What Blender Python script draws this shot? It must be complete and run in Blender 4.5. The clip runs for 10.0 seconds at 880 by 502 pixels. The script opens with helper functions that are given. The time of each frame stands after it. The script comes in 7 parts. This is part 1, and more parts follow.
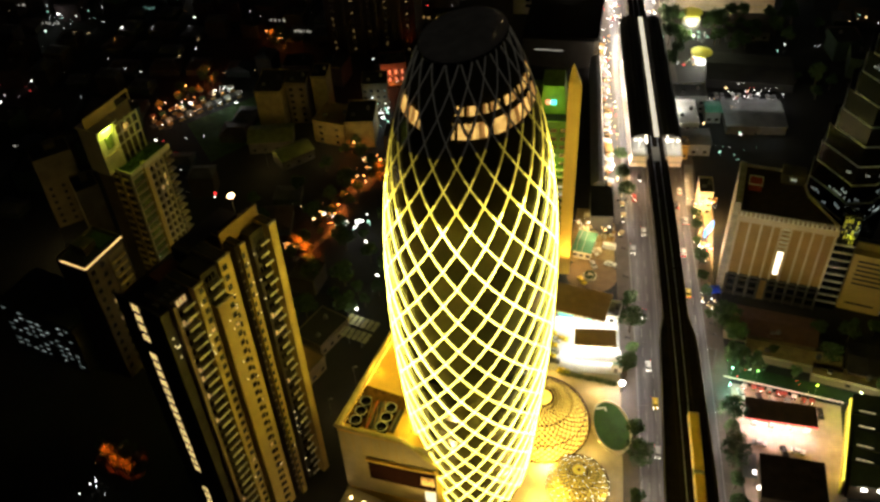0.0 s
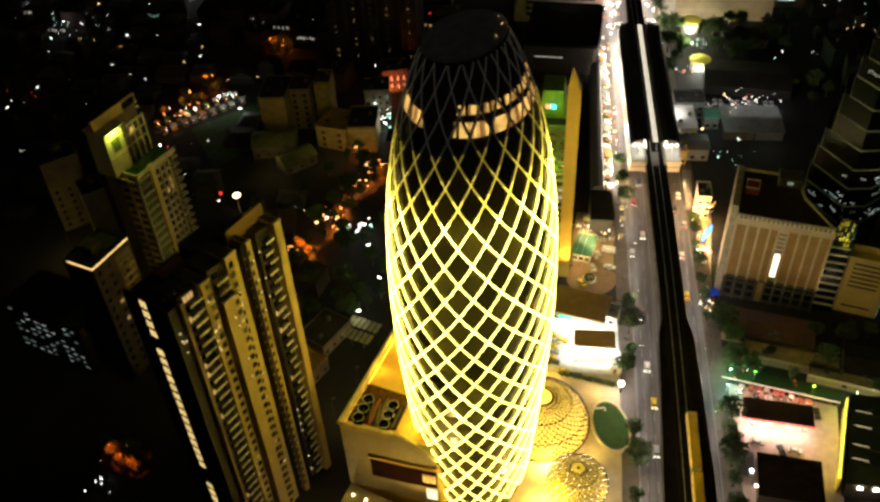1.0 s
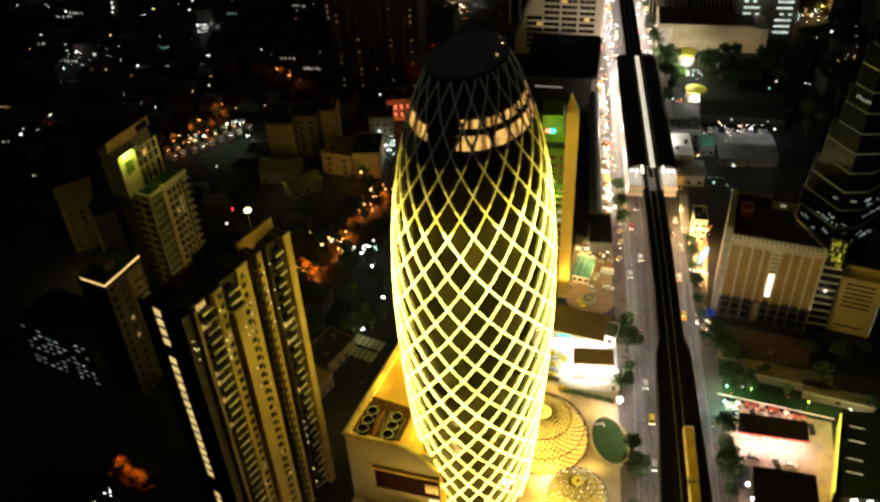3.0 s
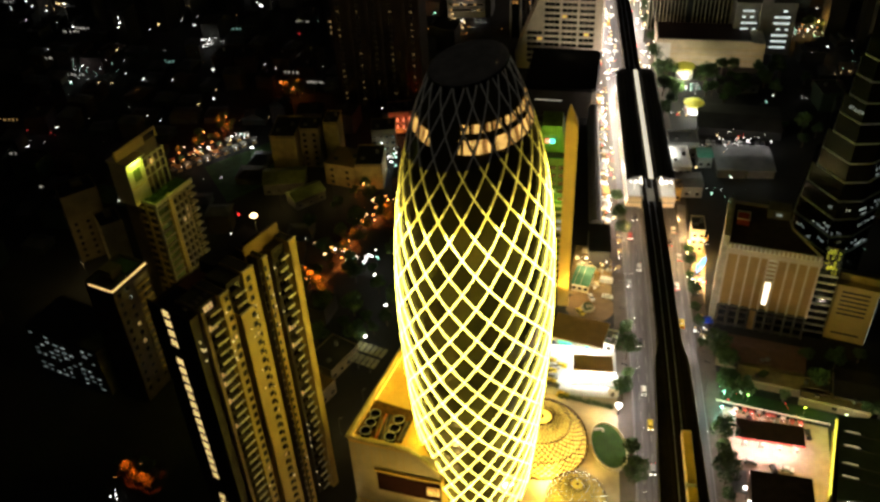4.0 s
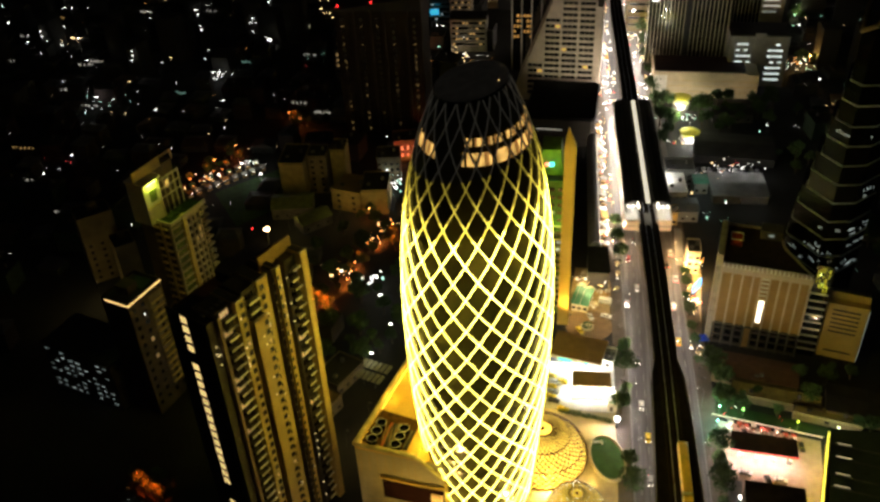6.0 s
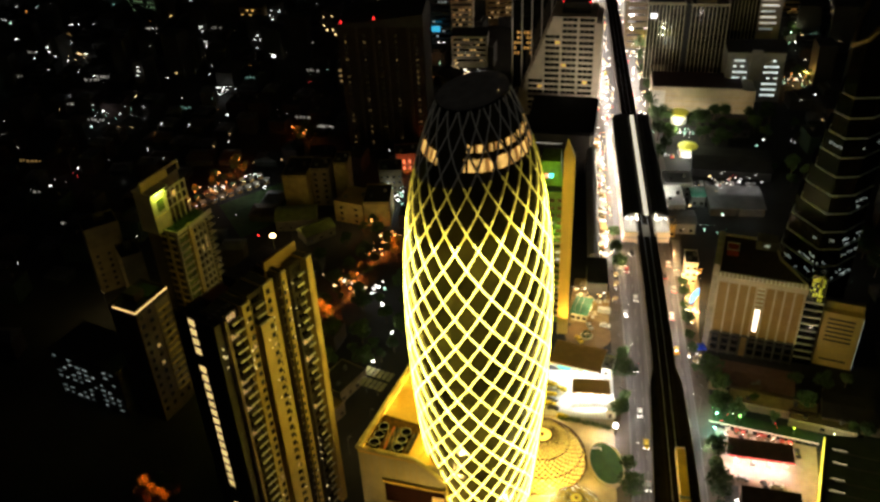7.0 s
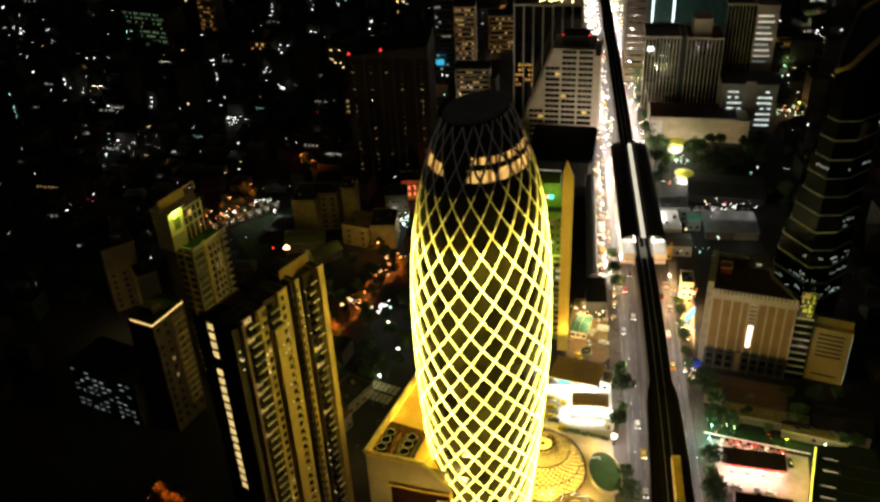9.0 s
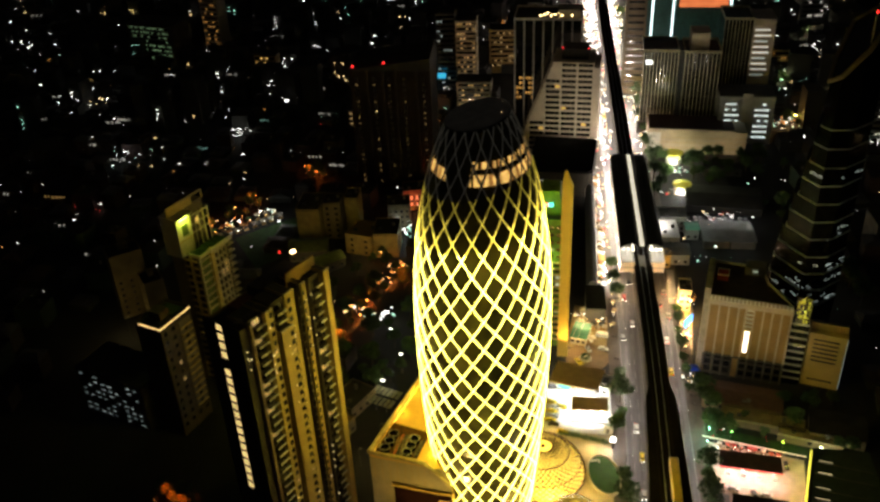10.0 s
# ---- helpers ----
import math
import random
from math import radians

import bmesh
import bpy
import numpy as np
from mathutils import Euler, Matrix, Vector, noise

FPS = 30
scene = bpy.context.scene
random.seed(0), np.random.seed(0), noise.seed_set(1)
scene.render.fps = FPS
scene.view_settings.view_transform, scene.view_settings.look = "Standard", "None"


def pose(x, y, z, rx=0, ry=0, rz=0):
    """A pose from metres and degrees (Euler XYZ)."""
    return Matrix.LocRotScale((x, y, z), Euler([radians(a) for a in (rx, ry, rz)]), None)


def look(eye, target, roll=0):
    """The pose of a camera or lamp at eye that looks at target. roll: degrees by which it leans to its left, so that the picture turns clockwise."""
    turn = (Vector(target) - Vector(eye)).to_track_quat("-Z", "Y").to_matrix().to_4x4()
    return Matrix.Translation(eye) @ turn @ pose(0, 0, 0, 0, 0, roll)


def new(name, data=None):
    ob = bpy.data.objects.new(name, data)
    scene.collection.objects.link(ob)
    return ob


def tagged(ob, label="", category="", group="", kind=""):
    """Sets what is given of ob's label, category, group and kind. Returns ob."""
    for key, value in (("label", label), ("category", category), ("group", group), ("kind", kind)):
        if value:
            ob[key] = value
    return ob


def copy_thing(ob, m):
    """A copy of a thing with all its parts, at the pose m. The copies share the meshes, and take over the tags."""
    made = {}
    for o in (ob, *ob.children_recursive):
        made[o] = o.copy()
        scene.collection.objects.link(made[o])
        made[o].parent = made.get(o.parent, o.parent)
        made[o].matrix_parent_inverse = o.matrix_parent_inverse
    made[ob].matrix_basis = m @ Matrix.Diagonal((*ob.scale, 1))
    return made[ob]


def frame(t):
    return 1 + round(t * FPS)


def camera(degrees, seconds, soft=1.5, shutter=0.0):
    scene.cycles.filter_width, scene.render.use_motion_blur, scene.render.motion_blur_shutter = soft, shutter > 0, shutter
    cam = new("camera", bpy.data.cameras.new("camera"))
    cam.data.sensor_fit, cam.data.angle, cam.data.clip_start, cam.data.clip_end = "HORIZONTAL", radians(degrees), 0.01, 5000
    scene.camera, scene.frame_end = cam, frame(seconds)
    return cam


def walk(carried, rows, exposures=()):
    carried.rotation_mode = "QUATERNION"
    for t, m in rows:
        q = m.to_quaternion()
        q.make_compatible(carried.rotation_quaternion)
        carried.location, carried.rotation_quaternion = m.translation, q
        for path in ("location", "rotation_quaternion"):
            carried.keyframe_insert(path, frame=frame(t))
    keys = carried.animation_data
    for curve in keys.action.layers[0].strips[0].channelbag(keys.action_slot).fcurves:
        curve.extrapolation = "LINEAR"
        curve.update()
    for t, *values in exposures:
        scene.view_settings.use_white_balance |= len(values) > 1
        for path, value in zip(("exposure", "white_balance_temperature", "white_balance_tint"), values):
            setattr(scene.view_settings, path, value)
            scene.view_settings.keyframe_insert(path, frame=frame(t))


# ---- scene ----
cam = camera(52.5, 10.0, soft=2.8)
METRES, EYE, TILT, LEAN, TURN = 65.0, 233.0, 0.0, 0.0, 10.5
ROWS = [
    (0.0, 0.0, 0.0, 0.0, -2.28, -42.0, 2.53),
    (0.5, -0.0032, -0.0388, 0.005, -2.24, -41.77, 2.52),
    (1.0, -0.0055, -0.0752, 0.0095, -2.19, -41.34, 2.51),
    (1.5, -0.009, -0.1123, 0.0133, -2.17, -40.73, 2.5),
    (2.0, -0.0109, -0.1501, 0.0177, -2.12, -40.11, 2.51),
    (2.5, -0.0137, -0.1866, 0.0217, -2.08, -39.58, 2.49),
    (4.0, -0.0235, -0.3227, 0.0354, -1.95, -37.91, 2.45),
    (4.5, -0.0271, -0.3682, 0.039, -1.95, -37.37, 2.46),
    (5.0, -0.0305, -0.4214, 0.045, -1.89, -36.72, 2.49),
    (5.5, -0.0339, -0.4739, 0.0508, -1.84, -36.09, 2.5),
    (7.0, -0.0451, -0.6313, 0.0652, -1.7, -34.28, 2.42),
    (7.5, -0.0495, -0.6877, 0.0709, -1.68, -33.69, 2.42),
    (8.0, -0.0545, -0.7605, 0.0766, -1.6, -32.95, 2.4),
    (8.5, -0.0585, -0.8187, 0.0811, -1.55, -32.38, 2.41),
    (9.0, -0.0624, -0.8748, 0.0857, -1.5, -31.87, 2.42),
    (9.5, -0.067, -0.9347, 0.0905, -1.47, -31.36, 2.42),
    (10.0, -0.0712, -0.9927, 0.0959, -1.42, -30.87, 2.42),
]
walk(cam, [(t, pose(0, 0, EYE, TILT, LEAN, TURN) @ pose(METRES * x, METRES * y, METRES * z, 90 + pitch, roll, yaw)) for t, x, y, z, yaw, pitch, roll in ROWS])

# ---- night sky: a dim city glow ----
world = bpy.data.worlds.new("night")
scene.world = world
world.use_nodes = True
wn = world.node_tree.nodes["Background"]
wn.inputs["Color"].default_value = (0.55, 0.5, 0.42, 1)
wn.inputs["Strength"].default_value = 0.009


def lamp(x, y, z, watts, colour=(1, 0.8, 0.55), size=0.25):
    """A bulb of a lamp that the place has; some are added only to brighten."""
    data = bpy.data.lights.new("bulb", "POINT")
    data.energy, data.color, data.shadow_soft_size = watts, colour, size
    ob = new("bulb", data)
    ob.location = (x, y, z)
    return ob


def flood(x, y, z, target, watts, colour=(1, 0.8, 0.55), cone=100, size=0.06):
    data = bpy.data.lights.new("flood", "SPOT")
    data.energy, data.color, data.shadow_soft_size = watts, colour, size
    data.spot_size, data.spot_blend = radians(cone), 0.6
    ob = new("flood", data)
    ob.matrix_world = look((x, y, z), target)
    return ob


# ---- materials ----
def surface(name, colour, rough=0.7, metal=0.0, vary=0.35, scale=0.4, fine=6.0, bump=0.15, island=0.0, spec=0.5, streak=0.0):
    """A procedural surface: broad stains and fine grain on a base colour."""
    m = bpy.data.materials.new(name)
    m.use_nodes = True
    nt = m.node_tree
    bsdf = nt.nodes["Principled BSDF"]
    geo = nt.nodes.new("ShaderNodeNewGeometry")
    info = nt.nodes.new("ShaderNodeObjectInfo")
    stain = nt.nodes.new("ShaderNodeTexNoise")
    stain.inputs["Scale"].default_value, stain.inputs["Detail"].default_value = scale, 4
    grain = nt.nodes.new("ShaderNodeTexNoise")
    grain.inputs["Scale"].default_value, grain.inputs["Detail"].default_value = fine, 3
    if streak:
        pull = nt.nodes.new("ShaderNodeVectorMath")
        pull.operation = "MULTIPLY"
        pull.inputs[1].default_value = (1, streak, 1)
        nt.links.new(geo.outputs["Position"], pull.inputs[0])
        nt.links.new(pull.outputs["Vector"], stain.inputs["Vector"])
    else:
        nt.links.new(geo.outputs["Position"], stain.inputs["Vector"])
    nt.links.new(geo.outputs["Position"], grain.inputs["Vector"])
    add = nt.nodes.new("ShaderNodeMath")
    add.operation = "MULTIPLY_ADD"
    nt.links.new(stain.outputs["Fac"], add.inputs[0])
    add.inputs[1].default_value = 0.65
    half = nt.nodes.new("ShaderNodeMath")
    half.operation = "MULTIPLY"
    half.inputs[1].default_value = 0.35
    nt.links.new(grain.outputs["Fac"], half.inputs[0])
    nt.links.new(half.outputs[0], add.inputs[2])
    own = nt.nodes.new("ShaderNodeMath")
    own.operation = "MULTIPLY_ADD"
    nt.links.new(info.outputs["Random"], own.inputs[0])
    own.inputs[1].default_value = island
    nt.links.new(add.outputs[0], own.inputs[2])
    ramp = nt.nodes.new("ShaderNodeMapRange")
    ramp.inputs["From Min"].default_value, ramp.inputs["From Max"].default_value = 0.3, 0.7 + island
    ramp.inputs["To Min"].default_value, ramp.inputs["To Max"].default_value = 1 - vary, 1 + vary
    nt.links.new(own.outputs[0], ramp.inputs["Value"])
    mul = nt.nodes.new("ShaderNodeVectorMath")
    mul.operation = "SCALE"
    mul.inputs[0].default_value = colour
    nt.links.new(ramp.outputs["Result"], mul.inputs["Scale"])
    nt.links.new(mul.outputs["Vector"], bsdf.inputs["Base Color"])
    rr = nt.nodes.new("ShaderNodeMapRange")
    rr.inputs["To Min"].default_value, rr.inputs["To Max"].default_value = max(0.02, rough - 0.12), min(1, rough + 0.12)
    nt.links.new(grain.outputs["Fac"], rr.inputs["Value"])
    nt.links.new(rr.outputs["Result"], bsdf.inputs["Roughness"])
    bsdf.inputs["Metallic"].default_value = metal
    bsdf.inputs["Specular IOR Level"].default_value = spec
    if bump:
        b = nt.nodes.new("ShaderNodeBump")
        b.inputs["Strength"].default_value, b.inputs["Distance"].default_value = bump, 0.05
        nt.links.new(grain.outputs["Fac"], b.inputs["Height"])
        nt.links.new(b.outputs["Normal"], bsdf.inputs["Normal"])
    return m


def glow(name, colour, strength, vary=0.0, scale=0.6):
    """Something that gives off light; vary: unevenness of what lies behind a lit pane."""
    m = bpy.data.materials.new(name)
    m.use_nodes = True
    nt = m.node_tree
    bsdf = nt.nodes["Principled BSDF"]
    bsdf.inputs["Base Color"].default_value = (*[min(0.8, c) for c in colour], 1)
    bsdf.inputs["Emission Color"].default_value = (*colour, 1)
    bsdf.inputs["Emission Strength"].default_value = strength
    if vary:
        geo, info = nt.nodes.new("ShaderNodeNewGeometry"), nt.nodes.new("ShaderNodeObjectInfo")
        tex = nt.nodes.new("ShaderNodeTexNoise")
        tex.inputs["Scale"].default_value, tex.inputs["Detail"].default_value = scale, 3
        nt.links.new(geo.outputs["Position"], tex.inputs["Vector"])
        add = nt.nodes.new("ShaderNodeMath")
        add.operation = "MULTIPLY_ADD"
        nt.links.new(info.outputs["Random"], add.inputs[0])
        add.inputs[1].default_value = 0.5
        nt.links.new(tex.outputs["Fac"], add.inputs[2])
        ramp = nt.nodes.new("ShaderNodeMapRange")
        ramp.inputs["From Min"].default_value, ramp.inputs["From Max"].default_value = 0.3, 1.1
        ramp.inputs["To Min"].default_value, ramp.inputs["To Max"].default_value = strength * (1 - vary), strength * (1 + vary)
        nt.links.new(add.outputs[0], ramp.inputs["Value"])
        nt.links.new(ramp.outputs["Result"], bsdf.inputs["Emission Strength"])
    return m


def dark_glass(name, colour, rough=0.06, uneven=0.0, ior=1.75, coat=0.8):
    m = bpy.data.materials.new(name)
    m.use_nodes = True
    nt = m.node_tree
    bsdf = nt.nodes["Principled BSDF"]
    info = nt.nodes.new("ShaderNodeObjectInfo")
    ramp = nt.nodes.new("ShaderNodeMapRange")
    ramp.inputs["To Min"].default_value, ramp.inputs["To Max"].default_value = rough * 0.5, rough * 2
    nt.links.new(info.outputs["Random"], ramp.inputs["Value"])
    nt.links.new(ramp.outputs["Result"], bsdf.inputs["Roughness"])
    tint, mul = nt.nodes.new("ShaderNodeMapRange"), nt.nodes.new("ShaderNodeVectorMath")
    tint.inputs["To Min"].default_value, tint.inputs["To Max"].default_value = 0.45, 1.55
    nt.links.new(info.outputs["Random"], tint.inputs["Value"])
    mul.operation = "SCALE"
    mul.inputs[0].default_value = colour
    nt.links.new(tint.outputs["Result"], mul.inputs["Scale"])
    nt.links.new(mul.outputs["Vector"], bsdf.inputs["Base Color"])
    bsdf.inputs["IOR"].default_value = ior
    bsdf.inputs["Coat Weight"].default_value = coat
    if uneven:
        geo, tex, b = nt.nodes.new("ShaderNodeNewGeometry"), nt.nodes.new("ShaderNodeTexNoise"), nt.nodes.new("ShaderNodeBump")
        tex.inputs["Scale"].default_value = 0.35
        nt.links.new(geo.outputs["Position"], tex.inputs["Vector"])
        b.inputs["Strength"].default_value, b.inputs["Distance"].default_value = uneven, 0.1
        nt.links.new(tex.outputs["Fac"], b.inputs["Height"])
        nt.links.new(b.outputs["Normal"], bsdf.inputs["Normal"])
    return m


ASPHALT = surface("asphalt", (0.08, 0.074, 0.076), 0.42, vary=0.85, scale=0.75, fine=3, bump=0.08, streak=0.03)
SOIL = surface("dark_yard", (0.02, 0.019, 0.016), 0.9, vary=0.6, scale=0.05, fine=1.5)
PAVING = surface("paving", (0.085, 0.07, 0.055), 0.8, vary=0.35, scale=0.2, fine=2.5)
MARKING = surface("road_paint", (0.26, 0.25, 0.23), 0.6, vary=0.6, scale=1.5)
CONCRETE = surface("concrete", (0.3, 0.29, 0.27), 0.8, vary=0.35, scale=0.15, fine=3)
DARKCON = surface("weathered_concrete", (0.1, 0.09, 0.08), 0.85, vary=0.45, scale=0.2, fine=2)
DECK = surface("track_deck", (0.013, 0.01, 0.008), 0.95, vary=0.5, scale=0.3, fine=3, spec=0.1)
RAIL = surface("rail_steel", (0.16, 0.14, 0.12), 0.55, 0.4, vary=0.3)
WHITE = surface("white_paint", (0.75, 0.73, 0.68), 0.6, vary=0.15, scale=0.3)
CREAM = surface("cream_render", (0.55, 0.47, 0.33), 0.75, vary=0.2, scale=0.2, fine=2)
OCHRE = surface("ochre_render", (0.5, 0.36, 0.12), 0.75, vary=0.22, scale=0.15, fine=2)
BROWN = surface("brown_render", (0.16, 0.12, 0.07), 0.75, vary=0.3, scale=0.15, fine=2)
GOLD = surface("gold_cladding", (0.6, 0.42, 0.08), 0.45, 0.3, vary=0.15, scale=0.1, fine=1.5)
TAN = surface("tan_panel", (0.33, 0.205, 0.07), 0.7, vary=0.2, scale=0.25, fine=2)
PINKISH = surface("pale_pink_render", (0.55, 0.46, 0.36), 0.75, vary=0.2, scale=0.2)
ROOF = surface("roofing_felt", (0.032, 0.029, 0.026), 0.85, vary=0.45, scale=0.15, fine=2)
BROWNROOF = surface("brown_metal_roof", (0.3, 0.18, 0.07), 0.6, vary=0.25, scale=0.3, fine=3)
GREYROOF = surface("grey_sheet_roof", (0.22, 0.22, 0.22), 0.5, 0.3, vary=0.35, scale=0.2, fine=2)
GREENROOF = surface("green_sheet_roof", (0.06, 0.2, 0.13), 0.6, vary=0.3)
PALEROOF = surface("pale_sheet_roof", (0.55, 0.54, 0.5), 0.55, vary=0.25, scale=0.3)
METAL = surface("grey_metal", (0.14, 0.13, 0.12), 0.5, 0.5, vary=0.2)
FRAME = surface("window_frame", (0.07, 0.06, 0.05), 0.6, 0.1, vary=0.2)
BLACK = surface("black_metal", (0.015, 0.015, 0.015), 0.5, 0.2, vary=0.2)
LEAF = surface("foliage", (0.035, 0.07, 0.014), 0.7, vary=0.6, scale=0.6, fine=4, island=0.5)
BARK = surface("bark", (0.09, 0.065, 0.045), 0.9, vary=0.3, fine=8)
LAWN = surface("lawn", (0.022, 0.048, 0.012), 0.9, vary=0.35, scale=0.4, fine=6, bump=0.4)
GLASS = dark_glass("tinted_glass", (0.012, 0.012, 0.012), 0.08)
HEXGLASS = dark_glass("black_glass", (0.006, 0.006, 0.005), 0.15, 0.05, 1.35, 0.0)
TOWERGLASS = dark_glass("tower_glass", (0.12, 0.105, 0.035), 0.12, 0.12, 1.5, 0.1)
LED = glow("led_tube", (1, 0.82, 0.12), 13, 0.5, 0.09)
LEDFADE = [glow("led_tube_fading", (1, 0.76, 0.09), s) for s in (3.0, 1.0, 0.3)]
LEDOFF = glow("led_tube_unlit_glow", (1, 0.92, 0.7), 0.016)
WARM = glow("warm_window", (1, 0.58, 0.15), 0.8, 0.85, 1.3)
AMBER = glow("amber_window", (1, 0.48, 0.12), 0.3, 0.8, 1.3)
WARMDIM = glow("dim_warm_window", (1, 0.62, 0.25), 0.35, 0.6)
COOL = glow("cool_window", (0.85, 1, 0.95), 0.9, 0.5)
COOLDIM = glow("dim_cool_window", (0.8, 0.95, 0.9), 0.25, 0.6)
BULB = glow("white_bulb", (1, 0.95, 0.85), 14)
WARMBULB = glow("warm_bulb", (1, 0.7, 0.3), 12)
ORANGEBULB = glow("orange_bulb", (1, 0.42, 0.1), 12)
REDBULB = glow("red_bulb", (1, 0.03, 0.03), 3)
GREENBULB = glow("green_bulb", (0.1, 1, 0.5), 4)
STRIPLIGHT = glow("white_strip_light", (1, 0.93, 0.75), 2)


# ---- mesh tools ----
class Mesh:
    def __init__(self):
        self.v, self.f, self.smooth = [], [], False

    def add(self, verts, faces):
        n = len(self.v)
        self.v += [tuple(p) for p in verts]
        self.f += [tuple(n + i for i in f) for f in faces]
        return self

    def box(self, x0, y0, z0, x1, y1, z1):
        v = [(x, y, z) for z in (z0, z1) for x, y in ((x0, y0), (x1, y0), (x1, y1), (x0, y1))]
        return self.add(v, [(3, 2, 1, 0), (4, 5, 6, 7), (0, 1, 5, 4), (1, 2, 6, 5), (2, 3, 7, 6), (3, 0, 4, 7)])

    def turned(self, x, y, z0, z1, sx, sy, yaw):
        c, s = math.cos(radians(yaw)), math.sin(radians(yaw))
        q = [(x + a * sx / 2 * c - b * sy / 2 * s, y + a * sx / 2 * s + b * sy / 2 * c) for a, b in ((-1, -1), (1, -1), (1, 1), (-1, 1))]
        return self.prism(q, z0, z1)

    def prism(self, poly, z0, z1, inset=0.0):
        n = len(poly)
        cx_, cy_ = sum(p[0] for p in poly) / n, sum(p[1] for p in poly) / n
        top = [(cx_ + (x - cx_) * (1 - inset), cy_ + (y - cy_) * (1 - inset)) for x, y in poly]
        v = [(x, y, z0) for x, y in poly] + [(x, y, z1) for x, y in top]
        return self.add(v, [tuple(range(n))[::-1], tuple(range(n, 2 * n))] + [(i, (i + 1) % n, n + (i + 1) % n, n + i) for i in range(n)])

    def ring(self, poly, z0, z1, thick):
        """A parapet wall along a closed outline (counter-clockwise), inside it."""
        n = len(poly)
        cx_, cy_ = sum(p[0] for p in poly) / n, sum(p[1] for p in poly) / n
        ins = []
        for x, y in poly:
            d = math.hypot(x - cx_, y - cy_)
            k = max(0.0, 1 - thick * 1.4 / d)
            ins.append((cx_ + (x - cx_) * k, cy_ + (y - cy_) * k))
        v = [(*p, z0) for p in poly] + [(*p, z1) for p in poly] + [(*p, z1) for p in ins] + [(*p, z0) for p in ins]
        f = []
        for i in range(n):
            j = (i + 1) % n
            f += [(i, j, n + j, n + i), (n + i, n + j, 2 * n + j, 2 * n + i), (2 * n + i, 2 * n + j, 3 * n + j, 3 * n + i), (3 * n + i, 3 * n + j, j, i)]
        return self.add(v, f)

    def tube(self, path, r, sides=6, closed=False, r1=None):
        path = [Vector(p) for p in path]
        v, f, n = [], [], len(path)
        for k, p in enumerate(path):
            if closed:
                d = path[(k + 1) % n] - path[k - 1]
            else:
                d = path[min(k + 1, n - 1)] - path[max(k - 1, 0)]
            d.normalize()
            side = d.cross(Vector((0, 0, 1)))
            if side.length < 1e-3:
                side = Vector((1, 0, 0))
            side.normalize()
            up = side.cross(d)
            rad = r if r1 is None else r + (r1 - r) * k / max(1, n - 1)
            for i in range(sides):
                a = 2 * math.pi * (i + 0.5) / sides
                v.append(p + side * (rad * math.cos(a)) + up * (rad * math.sin(a)))
        for k in range(n if closed else n - 1):
            m = (k + 1) % n
            for i in range(sides):
                j = (i + 1) % sides
                f.append((k * sides + i, k * sides + j, m * sides + j, m * sides + i))
        if not closed:
            f += [tuple(range(sides))[::-1], tuple((n - 1) * sides + i for i in range(sides))]
        return self.add(v, f)

    def bar(self, path, outward, half, deep):
        """A flat bar along a path; outward gives the skin's normal at each point."""
        path, v, f = [Vector(p) for p in path], [], []
        n = len(path)
        for k, p in enumerate(path):
            d = (path[min(k + 1, n - 1)] - path[max(k - 1, 0)]).normalized()
            o = Vector(outward[k]).normalized()
            side = d.cross(o).normalized() * half
            v += [p - side, p + side, p + side - o * deep, p - side - o * deep]
        for k in range(n - 1):
            for i in range(4):
                j = (i + 1) % 4
                f.append((4 * k + i, 4 * k + j, 4 * k + 4 + j, 4 * k + 4 + i))
        f += [(3, 2, 1, 0), (4 * n - 4, 4 * n - 3, 4 * n - 2, 4 * n - 1)]
        return self.add(v, f)

    def turn(self, profile, sides=24, x=0, y=0):
        """A solid of revolution about the upright at x, y; profile: rows of radius and height from below."""
        v, f = [], []
        for r, z in profile:
            v += [(x + r * math.cos(2 * math.pi * i / sides), y + r * math.sin(2 * math.pi * i / sides), z) for i in range(sides)]
        for k in range(len(profile) - 1):
            for i in range(sides):
                j = (i + 1) % sides
                f.append((k * sides + i, k * sides + j, (k + 1) * sides + j, (k + 1) * sides + i))
        f += [tuple(range(sides))[::-1], tuple((len(profile) - 1) * sides + i for i in range(sides))]
        return self.add(v, f)

    def data(self, name):
        me = bpy.data.meshes.new(name)
        me.from_pydata(self.v, [], self.f)
        if self.smooth:
            me.polygons.foreach_set("use_smooth", [True] * len(me.polygons))
        me.update()
        return me


def M():
    return Mesh()


def thing(name, label, category, x=0, y=0, z=0, yaw=0, group="", kind=""):
    ob = new(name)
    ob.empty_display_size = 0.1
    ob.matrix_world = pose(x, y, z, 0, 0, yaw)
    return tagged(ob, label, category, group, kind)


def part(name, bm, material, parent, label=""):
    me = bm if isinstance(bm, bpy.types.Mesh) else bm.data(name)
    if not me.materials:
        me.materials.append(material)
    ob = new(name, me)
    ob.parent = parent
    if label:
        ob["label"] = label
    return ob


def place(ob, x, y, z, yaw=0, s=(1, 1, 1)):
    ob.location, ob.rotation_euler, ob.scale = (x, y, z), (0, 0, radians(yaw)), s
    return ob


def structure(name, bm, material, label, category):
    me = bm.data(name)
    me.materials.append(material)
    return tagged(new(name, me), label, category, kind="structure")


